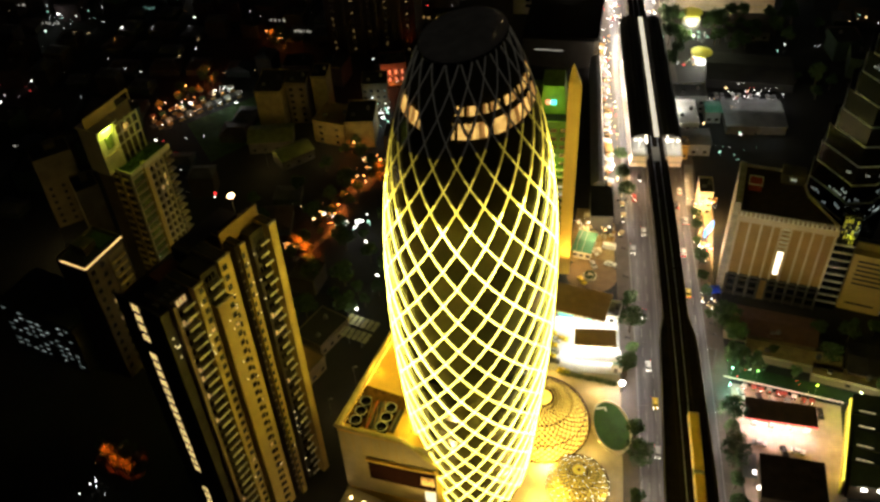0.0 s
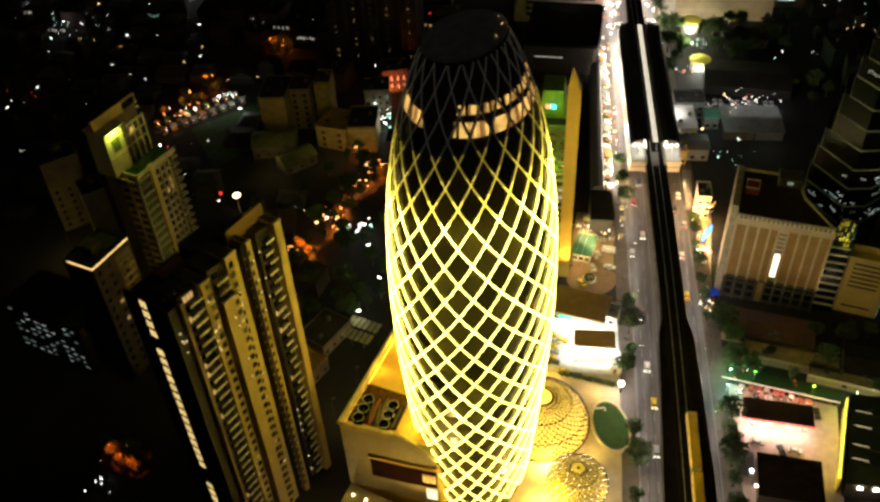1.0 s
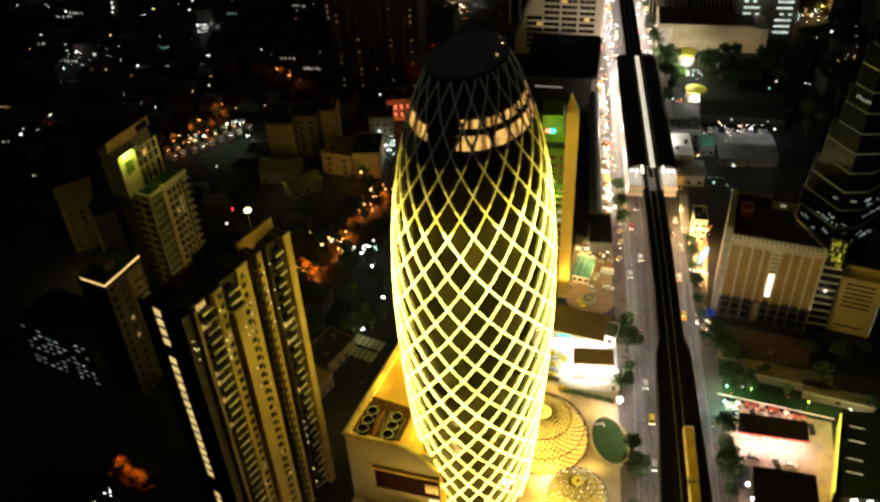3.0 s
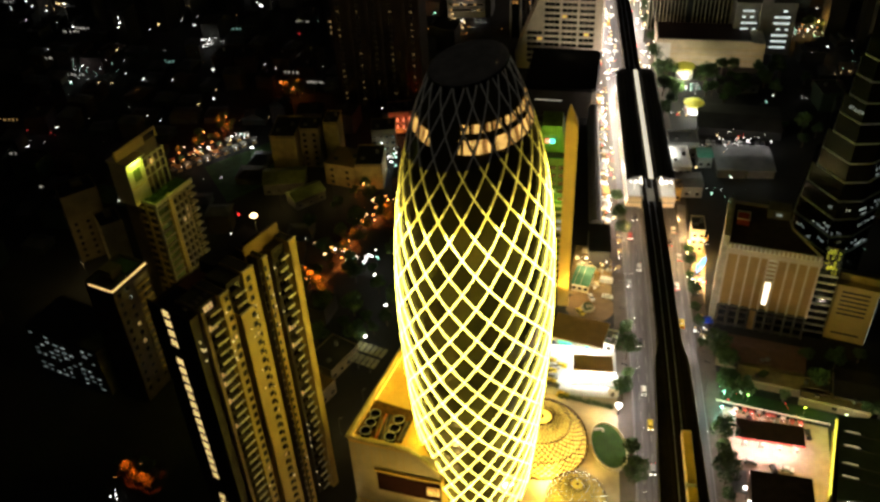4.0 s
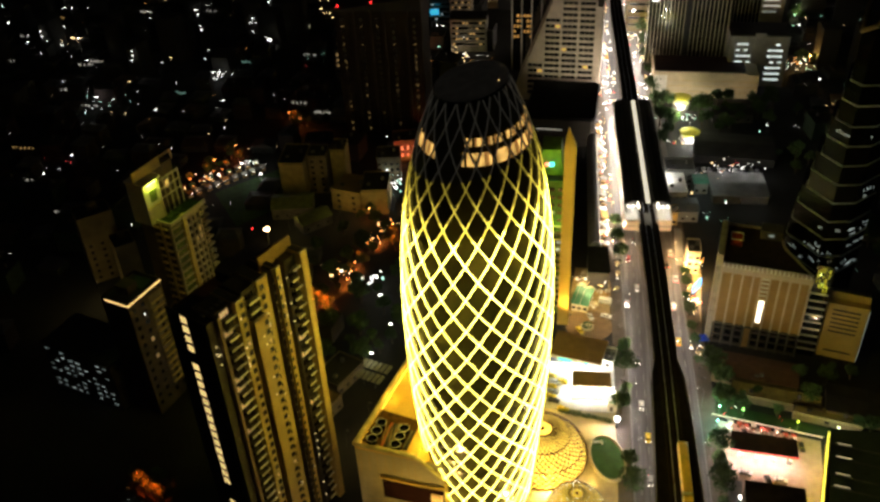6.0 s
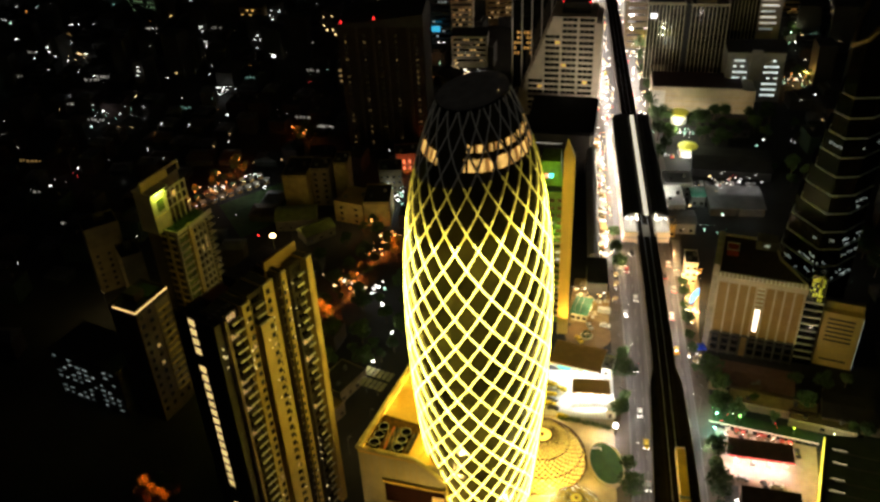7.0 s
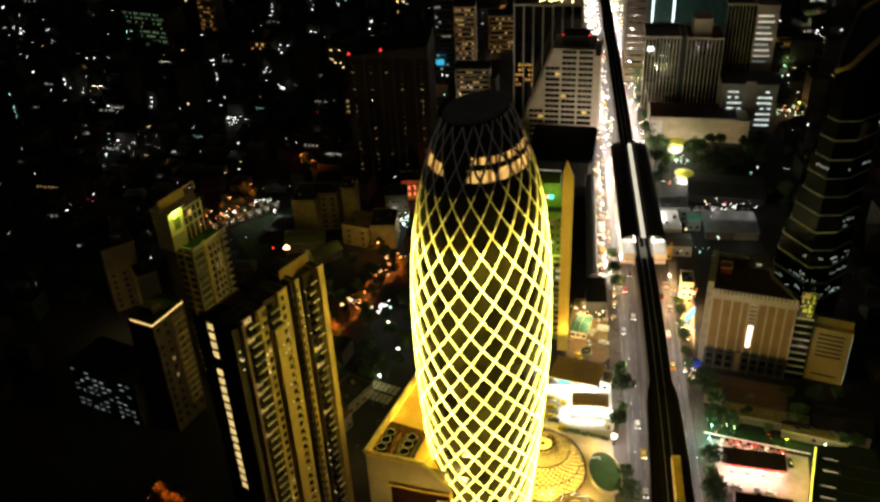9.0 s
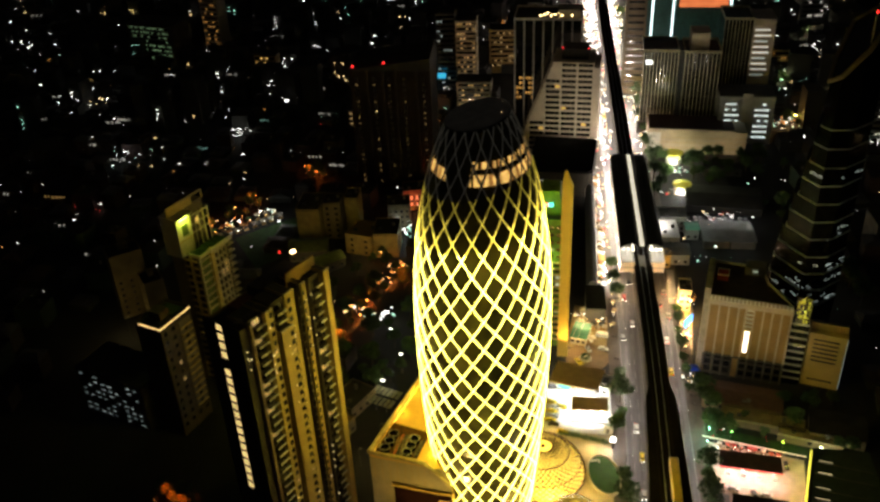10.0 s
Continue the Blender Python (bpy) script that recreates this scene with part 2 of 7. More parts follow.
def single(name, bm, material, label, category, x=0, y=0, z=0, yaw=0, group="", kind=""):
    me = bm if isinstance(bm, bpy.types.Mesh) else bm.data(name)
    if not me.materials:
        me.materials.append(material)
    ob = new(name, me)
    ob.matrix_world = pose(x, y, z, 0, 0, yaw)
    return tagged(ob, label, category, group, kind)


def window_mesh(w, h, bars=1, cross=0, depth=0.25):
    """Frame of a window that stands in the plane y = 0 and looks to -y, its foot at z = 0: one plate with holes."""
    t = min(0.14, w / 8)

    def lines(size, n, lo):
        out = [lo, lo + t]
        for i in range(n):
            c = lo + size * (i + 1) / (n + 1)
            out += [c - t / 2, c + t / 2]
        return out + [lo + size - t, lo + size]
    xs, zs = lines(w, bars, -w / 2), lines(h, cross, 0)
    nx, nz = len(xs), len(zs)
    m = M()
    m.v = [(x, y, z) for y in (-0.06, 0.03) for z in zs for x in xs]

    def at(i, k, back):
        return back * nx * nz + k * nx + i

    def solid(i, k):
        return 0 <= i < nx - 1 and 0 <= k < nz - 1 and (i % 2 == 0 or k % 2 == 0)
    for k in range(nz - 1):
        for i in range(nx - 1):
            if solid(i, k):
                m.f.append((at(i, k, 0), at(i + 1, k, 0), at(i + 1, k + 1, 0), at(i, k + 1, 0)))
                for di, dk, p, q in ((-1, 0, (i, k), (i, k + 1)), (1, 0, (i + 1, k + 1), (i + 1, k)), (0, -1, (i + 1, k), (i, k)), (0, 1, (i, k + 1), (i + 1, k + 1))):
                    if not solid(i + di, k + dk):
                        m.f.append((at(*p, 0), at(*q, 0), at(*q, 1), at(*p, 1)))
    return m.data("window")


def pane_mesh(w, h):
    return M().box(-w / 2 + 0.04, -0.02, 0.04, w / 2 - 0.04, 0.0, h - 0.04)


def panes(material, w, h):
    me = pane_mesh(w, h).data("pane")
    me.materials.append(material)
    return me


def put_window(parent, frame_data, pane_data, x, y, z, yaw=0, frame_material=None):
    win = part("window", frame_data, frame_material or FRAME, parent)
    place(win, x, y, z, yaw)
    part("pane", pane_data, GLASS, win)
    return win


# ---- ground, road, viaduct, station ----
def cx(y):
    """Middle of the road, which bends gently."""
    return 40.8 - 0.0468 * 40 * math.log1p(math.exp((y - 215) / 40))


def lane(x, y):
    """A place x metres right of the road's middle line."""
    return (cx(y) + x, y)


def strip(m, x0, x1, ya, yb, z0, z1, step=20):
    n = max(1, int((yb - ya) / step))
    for i in range(n):
        a, b = ya + (yb - ya) * i / n, ya + (yb - ya) * (i + 1) / n
        m.prism([lane(x0, a), lane(x1, a), lane(x1, b), lane(x0, b)], z0, z1)
    return m


def ribbon(m, f0, f1, ya, yb, z0, z1, step=8):
    """A long closed bar along the road between two side lines f0(y) and f1(y)."""
    n = max(1, int((yb - ya) / step))
    v, f = [], []
    for i in range(n + 1):
        y = ya + (yb - ya) * i / n
        v += [(cx(y) + f0(y), y, z0), (cx(y) + f1(y), y, z0), (cx(y) + f1(y), y, z1), (cx(y) + f0(y), y, z1)]
    for i in range(n):
        k = 4 * i
        f += [(k, k + 4, k + 5, k + 1), (k + 1, k + 5, k + 6, k + 2), (k + 2, k + 6, k + 7, k + 3), (k + 3, k + 7, k + 4, k)]
    f += [(0, 1, 2, 3), (4 * n + 3, 4 * n + 2, 4 * n + 1, 4 * n)]
    return m.add(v, f)


def flat(c):
    return lambda y: c


structure("ground", M().box(-3000, -1500, -2, 3000, 4500, 0), SOIL, "dark city ground of yards and lanes at night", "ground")
structure("road", ribbon(M(), flat(-13), flat(12), -300, 1500, 0.0, 0.03, 15), ASPHALT, "grey asphalt avenue lit by lamps", "road")
for name_, a_, b_ in (("pavement_west", -18.0, -13.0), ("pavement_east", 12.0, 17.5)):
    structure(name_, ribbon(M(), flat(a_), flat(b_), -300, 1500, 0.0, 0.18, 15), PAVING, "pale paved footway with a raised kerb", "pavement")
mk = M()
for y_ in range(100, 900, 9):
    for x_ in (-10.2, -7.2, 6.0, 9.0):
        strip(mk, x_ - 0.09, x_ + 0.09, y_, y_ + 4, 0.03, 0.036, 4)
for x_ in (-12.6, -4.4, 4.4, 11.6):
    ribbon(mk, flat(x_ - 0.08), flat(x_ + 0.08), 60, 900, 0.03, 0.036, 15)
structure("lane_marking", mk, MARKING, "worn white lane lines on the asphalt", "road marking")
structure("median", ribbon(M(), flat(-3.6), flat(3.6), -300, 1500, 0.03, 0.3, 15), DARKCON, "dark kerbed strip under the viaduct", "median")


def half_width(y):
    """Half the viaduct's deck: wide near the siding, narrow beyond."""
    if y > 217:
        return 4.1
    if y > 210:
        return 4.1 + (217 - y) / 7 * 1.6
    return 5.7 + min(1.6, (210 - y) / 60 * 1.6)


DARKRAIL = surface("unlit_rail_steel", (0.03, 0.022, 0.016), 0.8, spec=0.1)
PALERAIL = surface("lit_rail_steel", (0.6, 0.66, 0.8), 0.4, 0.3)
EDGE = surface("parapet_edge", (0.1, 0.085, 0.07), 0.8)
via = thing("viaduct", "dark concrete railway viaduct on single piers", "viaduct", kind="structure")
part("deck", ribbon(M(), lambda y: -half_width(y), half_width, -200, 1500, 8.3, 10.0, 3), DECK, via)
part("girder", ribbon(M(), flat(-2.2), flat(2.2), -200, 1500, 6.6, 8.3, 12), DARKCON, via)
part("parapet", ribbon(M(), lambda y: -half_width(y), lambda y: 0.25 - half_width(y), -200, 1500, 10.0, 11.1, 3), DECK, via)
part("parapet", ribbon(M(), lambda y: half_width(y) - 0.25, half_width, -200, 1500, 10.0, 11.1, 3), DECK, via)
pier = M().turn([(1.0, 0.3), (0.95, 5.0), (1.9, 6.6)], 12).data("pier")
for y_ in range(60, 1200, 30):
    if not 300 < y_ < 430:
        place(part("pier", pier, CONCRETE, via), cx(y_), y_, 0)
for x_ in (-1.3, 1.3, -2.8, 2.8):
    part("rail", ribbon(M(), flat(x_ - 0.08), flat(x_ + 0.08), -100, 1200, 10.12, 10.3, 6), DARKRAIL if abs(x_) > 2 else PALERAIL, via)
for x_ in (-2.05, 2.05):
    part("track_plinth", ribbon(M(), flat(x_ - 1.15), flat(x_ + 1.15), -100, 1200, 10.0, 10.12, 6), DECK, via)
for s_ in (-1, 1):
    part("coping", ribbon(M(), lambda y: s_ * half_width(y) - 0.18, lambda y: s_ * half_width(y) + 0.18, -200, 1500, 11.1, 11.2, 3), EDGE, via)
part("cable_tray", ribbon(M(), flat(-0.2), flat(0.2), -100, 1200, 10.0, 10.28, 8), DECK, via)
part("siding_rail", ribbon(M(), lambda y: 0.6 + (225 - y) * 0.045, lambda y: 0.85 + (225 - y) * 0.045, 60, 222, 10.14, 10.3, 6), DARKRAIL, via)

stn = thing("elevated_station", "elevated railway station with dark roofs and a bright middle gap", "station", cx(365), 365, 0, 2.55)
L_ = 54.0
conc = M().box(-10.5, -L_ - 1, 5.2, 10.5, L_, 8.2)
part("concourse", conc, PINKISH, stn)
part("platform", M().box(-10.2, -L_ - 2.5, 8.2, -3.6, L_, 11.1), CONCRETE, stn)
part("platform", M().box(3.6, -L_ - 2.5, 8.2, 10.2, L_, 11.1), CONCRETE, stn)
for s_ in (-1, 1):
    part("platform_wall", M().box(s_ * 10.2 - 0.15, -L_ - 2.5, 11.1, s_ * 10.2 + 0.15, L_, 13.4), WHITE, stn)
    part("fascia", M().box(s_ * 6.9 - 3.4, -L_ - 2.9, 9.2, s_ * 6.9 + 3.4, -L_ - 2.5, 11.8), PINKISH, stn)
    roof_ = M()
    prof = [(1.5, 16.2), (3.0, 17.0), (5.0, 17.5), (7.0, 17.3), (9.0, 16.4), (10.4, 15.2)]
    if s_ < 0:
        prof = [(-a, b) for a, b in prof][::-1]
    v_, f_ = [], []
    for y_ in (-L_ + 5, L_ + 1):
        v_ += [(a, y_, b) for a, b in prof] + [(a, y_, b - 0.35) for a, b in prof]
    n_ = len(prof)
    for i in range(n_ - 1):
        f_ += [(i, i + 1, 2 * n_ + i + 1, 2 * n_ + i), (n_ + i + 1, n_ + i, 3 * n_ + i, 3 * n_ + i + 1), (i + 1, i, n_ + i, n_ + i + 1), (2 * n_ + i, 2 * n_ + i + 1, 3 * n_ + i + 1, 3 * n_ + i)]
    f_ += [(0, 2 * n_, 3 * n_, n_), (n_ - 1, 2 * n_ - 1, 4 * n_ - 1, 3 * n_ - 1)]
    part("roof", roof_.add(v_, f_), ROOF, stn)
    rib = M().box(-0.2, -L_ + 5, -0.05, 0.2, L_ + 1, 0.25).data("roof_rib")
    for a in (3.0, 5.0, 7.0, 9.0):
        place(part("roof_rib", rib, BLACK, stn), s_ * a, 0, np.interp(a, (1.5, 3, 5, 7, 9, 10.4), (16.2, 17, 17.5, 17.3, 16.4, 15.2)))
    post = M().box(-0.2, -0.2, 11.1, 0.2, 0.2, 16.2).data("roof_post")
    for y_ in range(-50, 55, 10):
        place(part("roof_post", post, WHITE, stn), s_ * 7.0, y_, 0)
    light = M().box(-0.25, -L_ + 1, -0.1, 0.25, L_ - 1, 0.05).data("platform_light")
    place(part("platform_light", light, glow("platform_tube", (1, 0.9, 0.68), 5), stn), s_ * 4.4, 0, 15.9)
    for x_ in (-2.2, 0, 2.2):
        part("end_light", M().box(s_ * 6.5 + x_ - 0.35, -L_ + 4.4, 14.5, s_ * 6.5 + x_ + 0.35, -L_ + 4.8, 14.9), BULB, stn)
    part("platform_floor", M().box(s_ * 6.9 - 3.2, -L_ - 2.4, 11.1, s_ * 6.9 + 3.2, -L_ + 12, 11.14), WHITE, stn)
part("skylight", M().add([(-1.0, -L_ + 5, 16.25), (1.0, -L_ + 5, 16.25), (1.0, L_ + 1, 16.25), (-1.0, L_ + 1, 16.25), (0, -L_ + 5, 16.7), (0, L_ + 1, 16.7)],
     [(3, 2, 1, 0), (0, 1, 4), (1, 2, 5, 4), (2, 3, 5), (3, 0, 4, 5)]), glow("ridge_glow", (1, 0.9, 0.68), 0.7, 0.7, 0.5), stn, "glowing ridge in place of the lit gap over the tracks")
part("track_bed", M().box(-1.6, -L_ - 4, 10.3, 1.6, -L_ + 6, 10.34), CONCRETE, stn)
pier2 = M().turn([(1.1, 0), (1.1, 4.4), (2.0, 5.2)], 12).data("station_pier")
for y_ in range(-48, 54, 24):
    for s_ in (-1, 1):
        place(part("station_pier", pier2, CONCRETE, stn), s_ * 3.0, y_, 0)
for s_, yaw_ in ((-1, 0), (1, 0)):
    st_ = M()
    for i in range(28):
        st_.box(s_ * 12.8 - 1.3, -L_ - 20 + i * 0.5, i * 0.185, s_ * 12.8 + 1.3, -L_ - 19.4 + i * 0.5, i * 0.185 + 0.3)
    part("stairs", st_, CONCRETE, stn)
    part("stair_roof", M().add([(s_ * 12.8 - 1.7, -L_ - 21, 2.8), (s_ * 12.8 + 1.7, -L_ - 21, 2.8), (s_ * 12.8 + 1.7, -L_ - 4, 8.6), (s_ * 12.8 - 1.7, -L_ - 4, 8.6),
                                (s_ * 12.8 - 1.7, -L_ - 21, 3.0), (s_ * 12.8 + 1.7, -L_ - 21, 3.0), (s_ * 12.8 + 1.7, -L_ - 4, 8.8), (s_ * 12.8 - 1.7, -L_ - 4, 8.8)],
                               [(3, 2, 1, 0), (4, 5, 6, 7), (0, 1, 5, 4), (1, 2, 6, 5), (2, 3, 7, 6), (3, 0, 4, 7)]), GREYROOF, stn)
for s_ in (-1, 1):
    lamp(cx(313) + s_ * 6.9, 313.5, 14.0, 300, (1, 0.92, 0.8), 0.5)
    flood(cx(306) + s_ * 6.9, 303, 8.0, (cx(308) + s_ * 6.9, 312, 8), 160, (1, 0.75, 0.55), 120)
    for y_ in (300, 292):
        lamp(cx(y_) + s_ * 11, y_, 6.5, 3200, (1, 0.58, 0.2))


# ---- the lattice tower ----
TZ = (0, 10, 20, 40, 60, 80, 100, 120, 130, 140, 145, 150, 154)
TR = (14.3, 15.4, 16.4, 18.0, 19.25, 19.95, 19.4, 17.25, 15.3, 12.4, 10.4, 8.1, 6.0)
COEF = np.polyfit(np.array(TZ) / 75 - 1, TR, 7)
ROW = 4.68
STRANDS = 20
TURN_ = 360 / STRANDS
LIT = 118.6


def tower(th, z, out=0.0):
    """A point of the tower's skin at the angle th (0 faces the walk's start, clockwise seen from below) and the height z."""
    r = float(np.polyval(COEF, z / 75 - 1)) + out
    a = radians(th)
    return (-21.2 + 0.0083 * (z - 75) + r * math.sin(a), 154.26 - 0.0268 * (z - 75) - 1.214 * r * math.cos(a), z)


def rim(th):
    return 150.0 + 1.44 * math.sin(radians(th))


def skew(th):
    """The lattice leans: its rows climb round the tower towards the avenue."""
    return 0.93 + 3.1 * math.sin(radians(th))


def net(th, z, out=0.0):
    return tower(th, max(0.6, z + skew(th)), out)


def net_rim(th):
    return rim(th) - skew(th)


pearl = thing("lattice_tower", "egg-shaped dark glass office tower wrapped in glowing yellow diamond lattice", "tower")
core_ = M()
for z_ in list(range(0, 146, 5)) + [148]:
    core_.v += [tower(th, z_, -0.7) for th in range(0, 360, 10)]
for k in range(len(core_.v) // 36 - 1):
    core_.f += [(k * 36 + i, k * 36 + (i + 1) % 36, k * 36 + 36 + (i + 1) % 36, k * 36 + 36 + i) for i in range(36)]
part("core", core_, BLACK, pearl)
rear = M()


def diamond(m, th, ztop):
    top, bot = min(ztop, net_rim(th)), max(0.5, ztop - 2 * ROW)
    mid = ztop - ROW
    if mid > net_rim(th) or mid < 1:
        return None
    g_ = 0.5
    pts = [net(th, top - 0.15), net(th + TURN_ / 2 - g_, mid), net(th, bot + 0.15), net(th - TURN_ / 2 + g_, mid)]
    ins = [net(th, top - 0.15, -0.3), net(th + TURN_ / 2 - g_, mid, -0.3), net(th, bot + 0.15, -0.3), net(th - TURN_ / 2 + g_, mid, -0.3)]
    m.add(pts + ins, [(0, 3, 1), (3, 2, 1), (4, 5, 7), (7, 5, 6), (0, 1, 5, 4), (1, 2, 6, 5), (2, 3, 7, 6), (3, 0, 4, 7)])
    return m


made = 0
for k in range(-1, 33):
    for j in range(STRANDS):
        th = (TURN_ * j + (TURN_ / 2 if k % 2 == 0 else 0) + 180) % 360 - 180
        ztop = 144.8 - ROW * k
        if -95 < th < 105 and made < 298:
            m_ = diamond(M(), th, ztop)
            if m_:
                part("glass_pane", m_, TOWERGLASS, pearl)
                made += 1
        else:
            diamond(rear, th, ztop)
tagged(part("rear_glazing", rear, TOWERGLASS, pearl), kind="stuff")

for sign in (-1, 1):
    for j in range(STRANDS):
        th0 = TURN_ * j + TURN_ / 2
        for lit, za, zb in ((2, 4.4, LIT), (3, LIT, LIT + ROW), (4, LIT + ROW, LIT + 2 * ROW), (5, LIT + 2 * ROW, LIT + 3 * ROW), (0, LIT + 3 * ROW, 156)):
            path = []
            z_ = za
            while z_ < zb + ROW / 2 - 1e-6:
                z_ = min(z_, zb)
                th = th0 + sign * TURN_ / 2 * (z_ - 144.8) / ROW
                if z_ > net_rim(th):
                    break
                path.append(net(th, z_, 0.3))
                if z_ >= zb:
                    break
                z_ += ROW / 2 if lit or z_ < 145 else 0.4
            if len(path) > 1:
                part("led_tube", M().tube(path, 0.118, 6), (LEDOFF, None, LED, *LEDFADE)[lit], pearl,
                     "unlit light tube with a faint grey glow added" if not lit else "glowing yellow light tube" if lit == 2 else "dimly glowing yellow light tube")

MULLION = surface("anodised_mullion", (0.13, 0.125, 0.115), 0.55, 0.0, vary=0.3, scale=0.5, fine=4)
for sign in (-1, 1):
    for j in range(STRANDS):
        path, normals, z_ = [], [], 4.4
        while True:
            th = TURN_ * (j + 0.5) + sign * TURN_ / 2 * (z_ - 144.8) / ROW
            if z_ > net_rim(th):
                break
            p_, q_ = Vector(net(th, z_, 0.14)), Vector(net(th, z_, -1.0))
            path.append(p_)
            normals.append(p_ - q_)
            z_ += ROW / 3
        part("mullion", M().bar(path, normals, 0.33, 0.3), MULLION, pearl, "dark anodised diagonal mullion")

# lit floors near the top
def band(m, t0, t1, z0, z1, out):
    m.add([tower(t0, z0, out), tower(t1, z0, out), tower(t1, z1, out), tower(t0, z1, out),
           tower(t0, z0, out - 0.1), tower(t1, z0, out - 0.1), tower(t1, z1, out - 0.1), tower(t0, z1, out - 0.1)],
          [(0, 1, 2, 3), (7, 6, 5, 4), (0, 4, 5, 1), (2, 6, 7, 3), (1, 5, 6, 2), (3, 7, 4, 0)])
    return m


for z0, z1, spans in ((136.8, 139.6, [(-5, 95), (-80, -36)]), (141.0, 142.6, [(-5, 105)])):
    for t0, t1 in spans:
        t = t0
        while t < t1:
            if random.random() < 0.1:
                t += 2.5
                continue
            part("lit_window", band(M(), t + 0.12, t + 2.4, z0, z1, 0.10), random.choice((WARM, WARM, AMBER)), pearl, "warm lit office window")
            t += 2.5
        part("window_band_sill", band(M(), t0, t0 + 0.2, z0, z1, 0.2), BLACK, pearl)

cap_ = M()
N_ = 48
rows_ = []
for k, (s, h) in enumerate([(1.0, -0.6), (1.04, 0.0), (1.02, 0.45), (0.95, 0.75), (0.8, 1.1), (0.6, 1.4), (0.4, 1.6), (0.2, 1.7), (0.02, 1.72)]):
    for i in range(N_):
        th = 360 * i / N_
        p = tower(th, rim(th), 0.15)
        c = (-20.57, 152.2)
        cap_.v.append((c[0] + (p[0] - c[0]) * s, c[1] + (p[1] - c[1]) * s, p[2] + h))
for k in range(8):
    cap_.f += [(k * N_ + i, k * N_ + (i + 1) % N_, k * N_ + N_ + (i + 1) % N_, k * N_ + N_ + i) for i in range(N_)]
cap_.f.append(tuple(8 * N_ + i for i in range(N_)))
part("roof_cap", cap_, surface("cap_metal", (0.72, 0.7, 0.66), 0.6, 0.0, vary=0.3), pearl, "dark domed metal roof cap")
part("cap_gutter", M().tube([tower(a, rim(a) - 0.2, 0.35) for a in range(0, 360, 8)], 0.28, 6, True), BLACK, pearl)
capb = M().turn([(0.05, 0), (0.16, 0.1), (0.16, 0.4), (0.03, 0.55)], 8).data("cap_lamp")
for a_ in (62, 96, 124):
    p_ = tower(a_, rim(a_) + 0.4, -0.6)
    place(part("cap_lamp", capb, BULB if a_ == 96 else WARMBULB, pearl, "small lamp on the cap's edge"), *p_)
place(part("aviation_lamp", M().turn([(0.15, 0), (0.22, 0.4), (0.05, 0.6)], 8), REDBULB, pearl), *tower(165, 151.2, -3.0))

# podium beside the tower
YELLOWLIT = surface("yellow_lit_render", (0.7, 0.46, 0.1), 0.65, vary=0.22, scale=0.12, fine=2)
pod = thing("podium", "rounded podium block washed in yellow light", "podium")
FANS = [(-50.8, 149.1), (-51.5, 145.7), (-52.3, 142.5), (-43.5, 147.6), (-44.2, 144.3), (-44.9, 141.1)]
PIPES = [((-47.8, 150.4), (-49.2, 141.2), 0.3, surface("red_pipe", (0.6, 0.12, 0.03), 0.5)), ((-46.8, 150.2), (-48.2, 141.0), 0.4, BLACK), ((-45.9, 150.0), (-47.3, 140.8), 0.3, METAL),
         ((-40.4, 148.0), (-41.9, 140.8), 0.4, BLACK), ((-41.2, 148.2), (-42.7, 141.0), 0.25, METAL)]
FRONT = [(-57.2, 140.6), (-50.6, 139.6), (-44.2, 138.7), (-38.9, 137.9), (-34.5, 137.4), (-30.2, 137.0)]
CREST = [38.2, 38.2, 38.2, 38.0, 34.5, 29.5]
PODIUM = FRONT[:4] + [(-30, 160), (-30, 175), (-40, 184), (-47.5, 180)]
WEDGE = FRONT[3:] + [(-20, 146), (-20, 160), (-30, 160)]


def along_front(m, a, b, z0, z1, out, thick):
    """A slab that follows the curved front between the shares a and b of its length."""
    n = 8
    pts = []
    for i in range(n + 1):
        u = (a + (b - a) * i / n) * (len(FRONT) - 1)
        k = min(int(u), len(FRONT) - 2)
        p, q = Vector(FRONT[k]), Vector(FRONT[k + 1])
        d = (q - p).normalized()
        pts.append((p + (q - p) * (u - k), Vector((d.y, -d.x))))
    outer = [p + n_ * out for p, n_ in pts]
    inner = [p + n_ * (out - thick) for p, n_ in pts]
    v = [(*p, z) for z in (z0, z1) for p in outer + inner]
    k = n + 1
    f = []
    for i in range(n):
        f += [(i, i + 1, 2 * k + i + 1, 2 * k + i), (k + i + 1, k + i, 3 * k + i, 3 * k + i + 1), (2 * k + i, 2 * k + i + 1, 3 * k + i + 1, 3 * k + i), (i + 1, i, k + i, k + i + 1)]
    f += [(0, 2 * k, 3 * k, k), (n, k + n, 3 * k + n, 2 * k + n)]
    return m.add(v, f)


part("body", M().prism(PODIUM, 0, 36.6), YELLOWLIT, pod)
part("roof", M().prism([(-30 + (x + 30) * 0.97, 155 + (y - 155) * 0.97) for x, y in PODIUM], 36.6, 37.2), YELLOWLIT, pod)
wz = (36.6, CREST[4] - 1.2, CREST[5] - 1.0, 28, 31, 36.6)
part("sloping_roof", M().add([(x, y, 0) for x, y in WEDGE] + [(x, y, z) for (x, y), z in zip(WEDGE, wz)], [(5, 4, 3, 2, 1, 0), (6, 7, 8), (6, 8, 9), (6, 9, 10), (6, 10, 11)] + [(i, (i + 1) % 6, 6 + (i + 1) % 6, 6 + i) for i in range(6)]), YELLOWLIT, pod)
place(part("parapet", M().box(-0.45, 0, 36.6, 0.45, 40.6, 38.2), YELLOWLIT, pod), -56.75, 140.6, 0, -13.8)
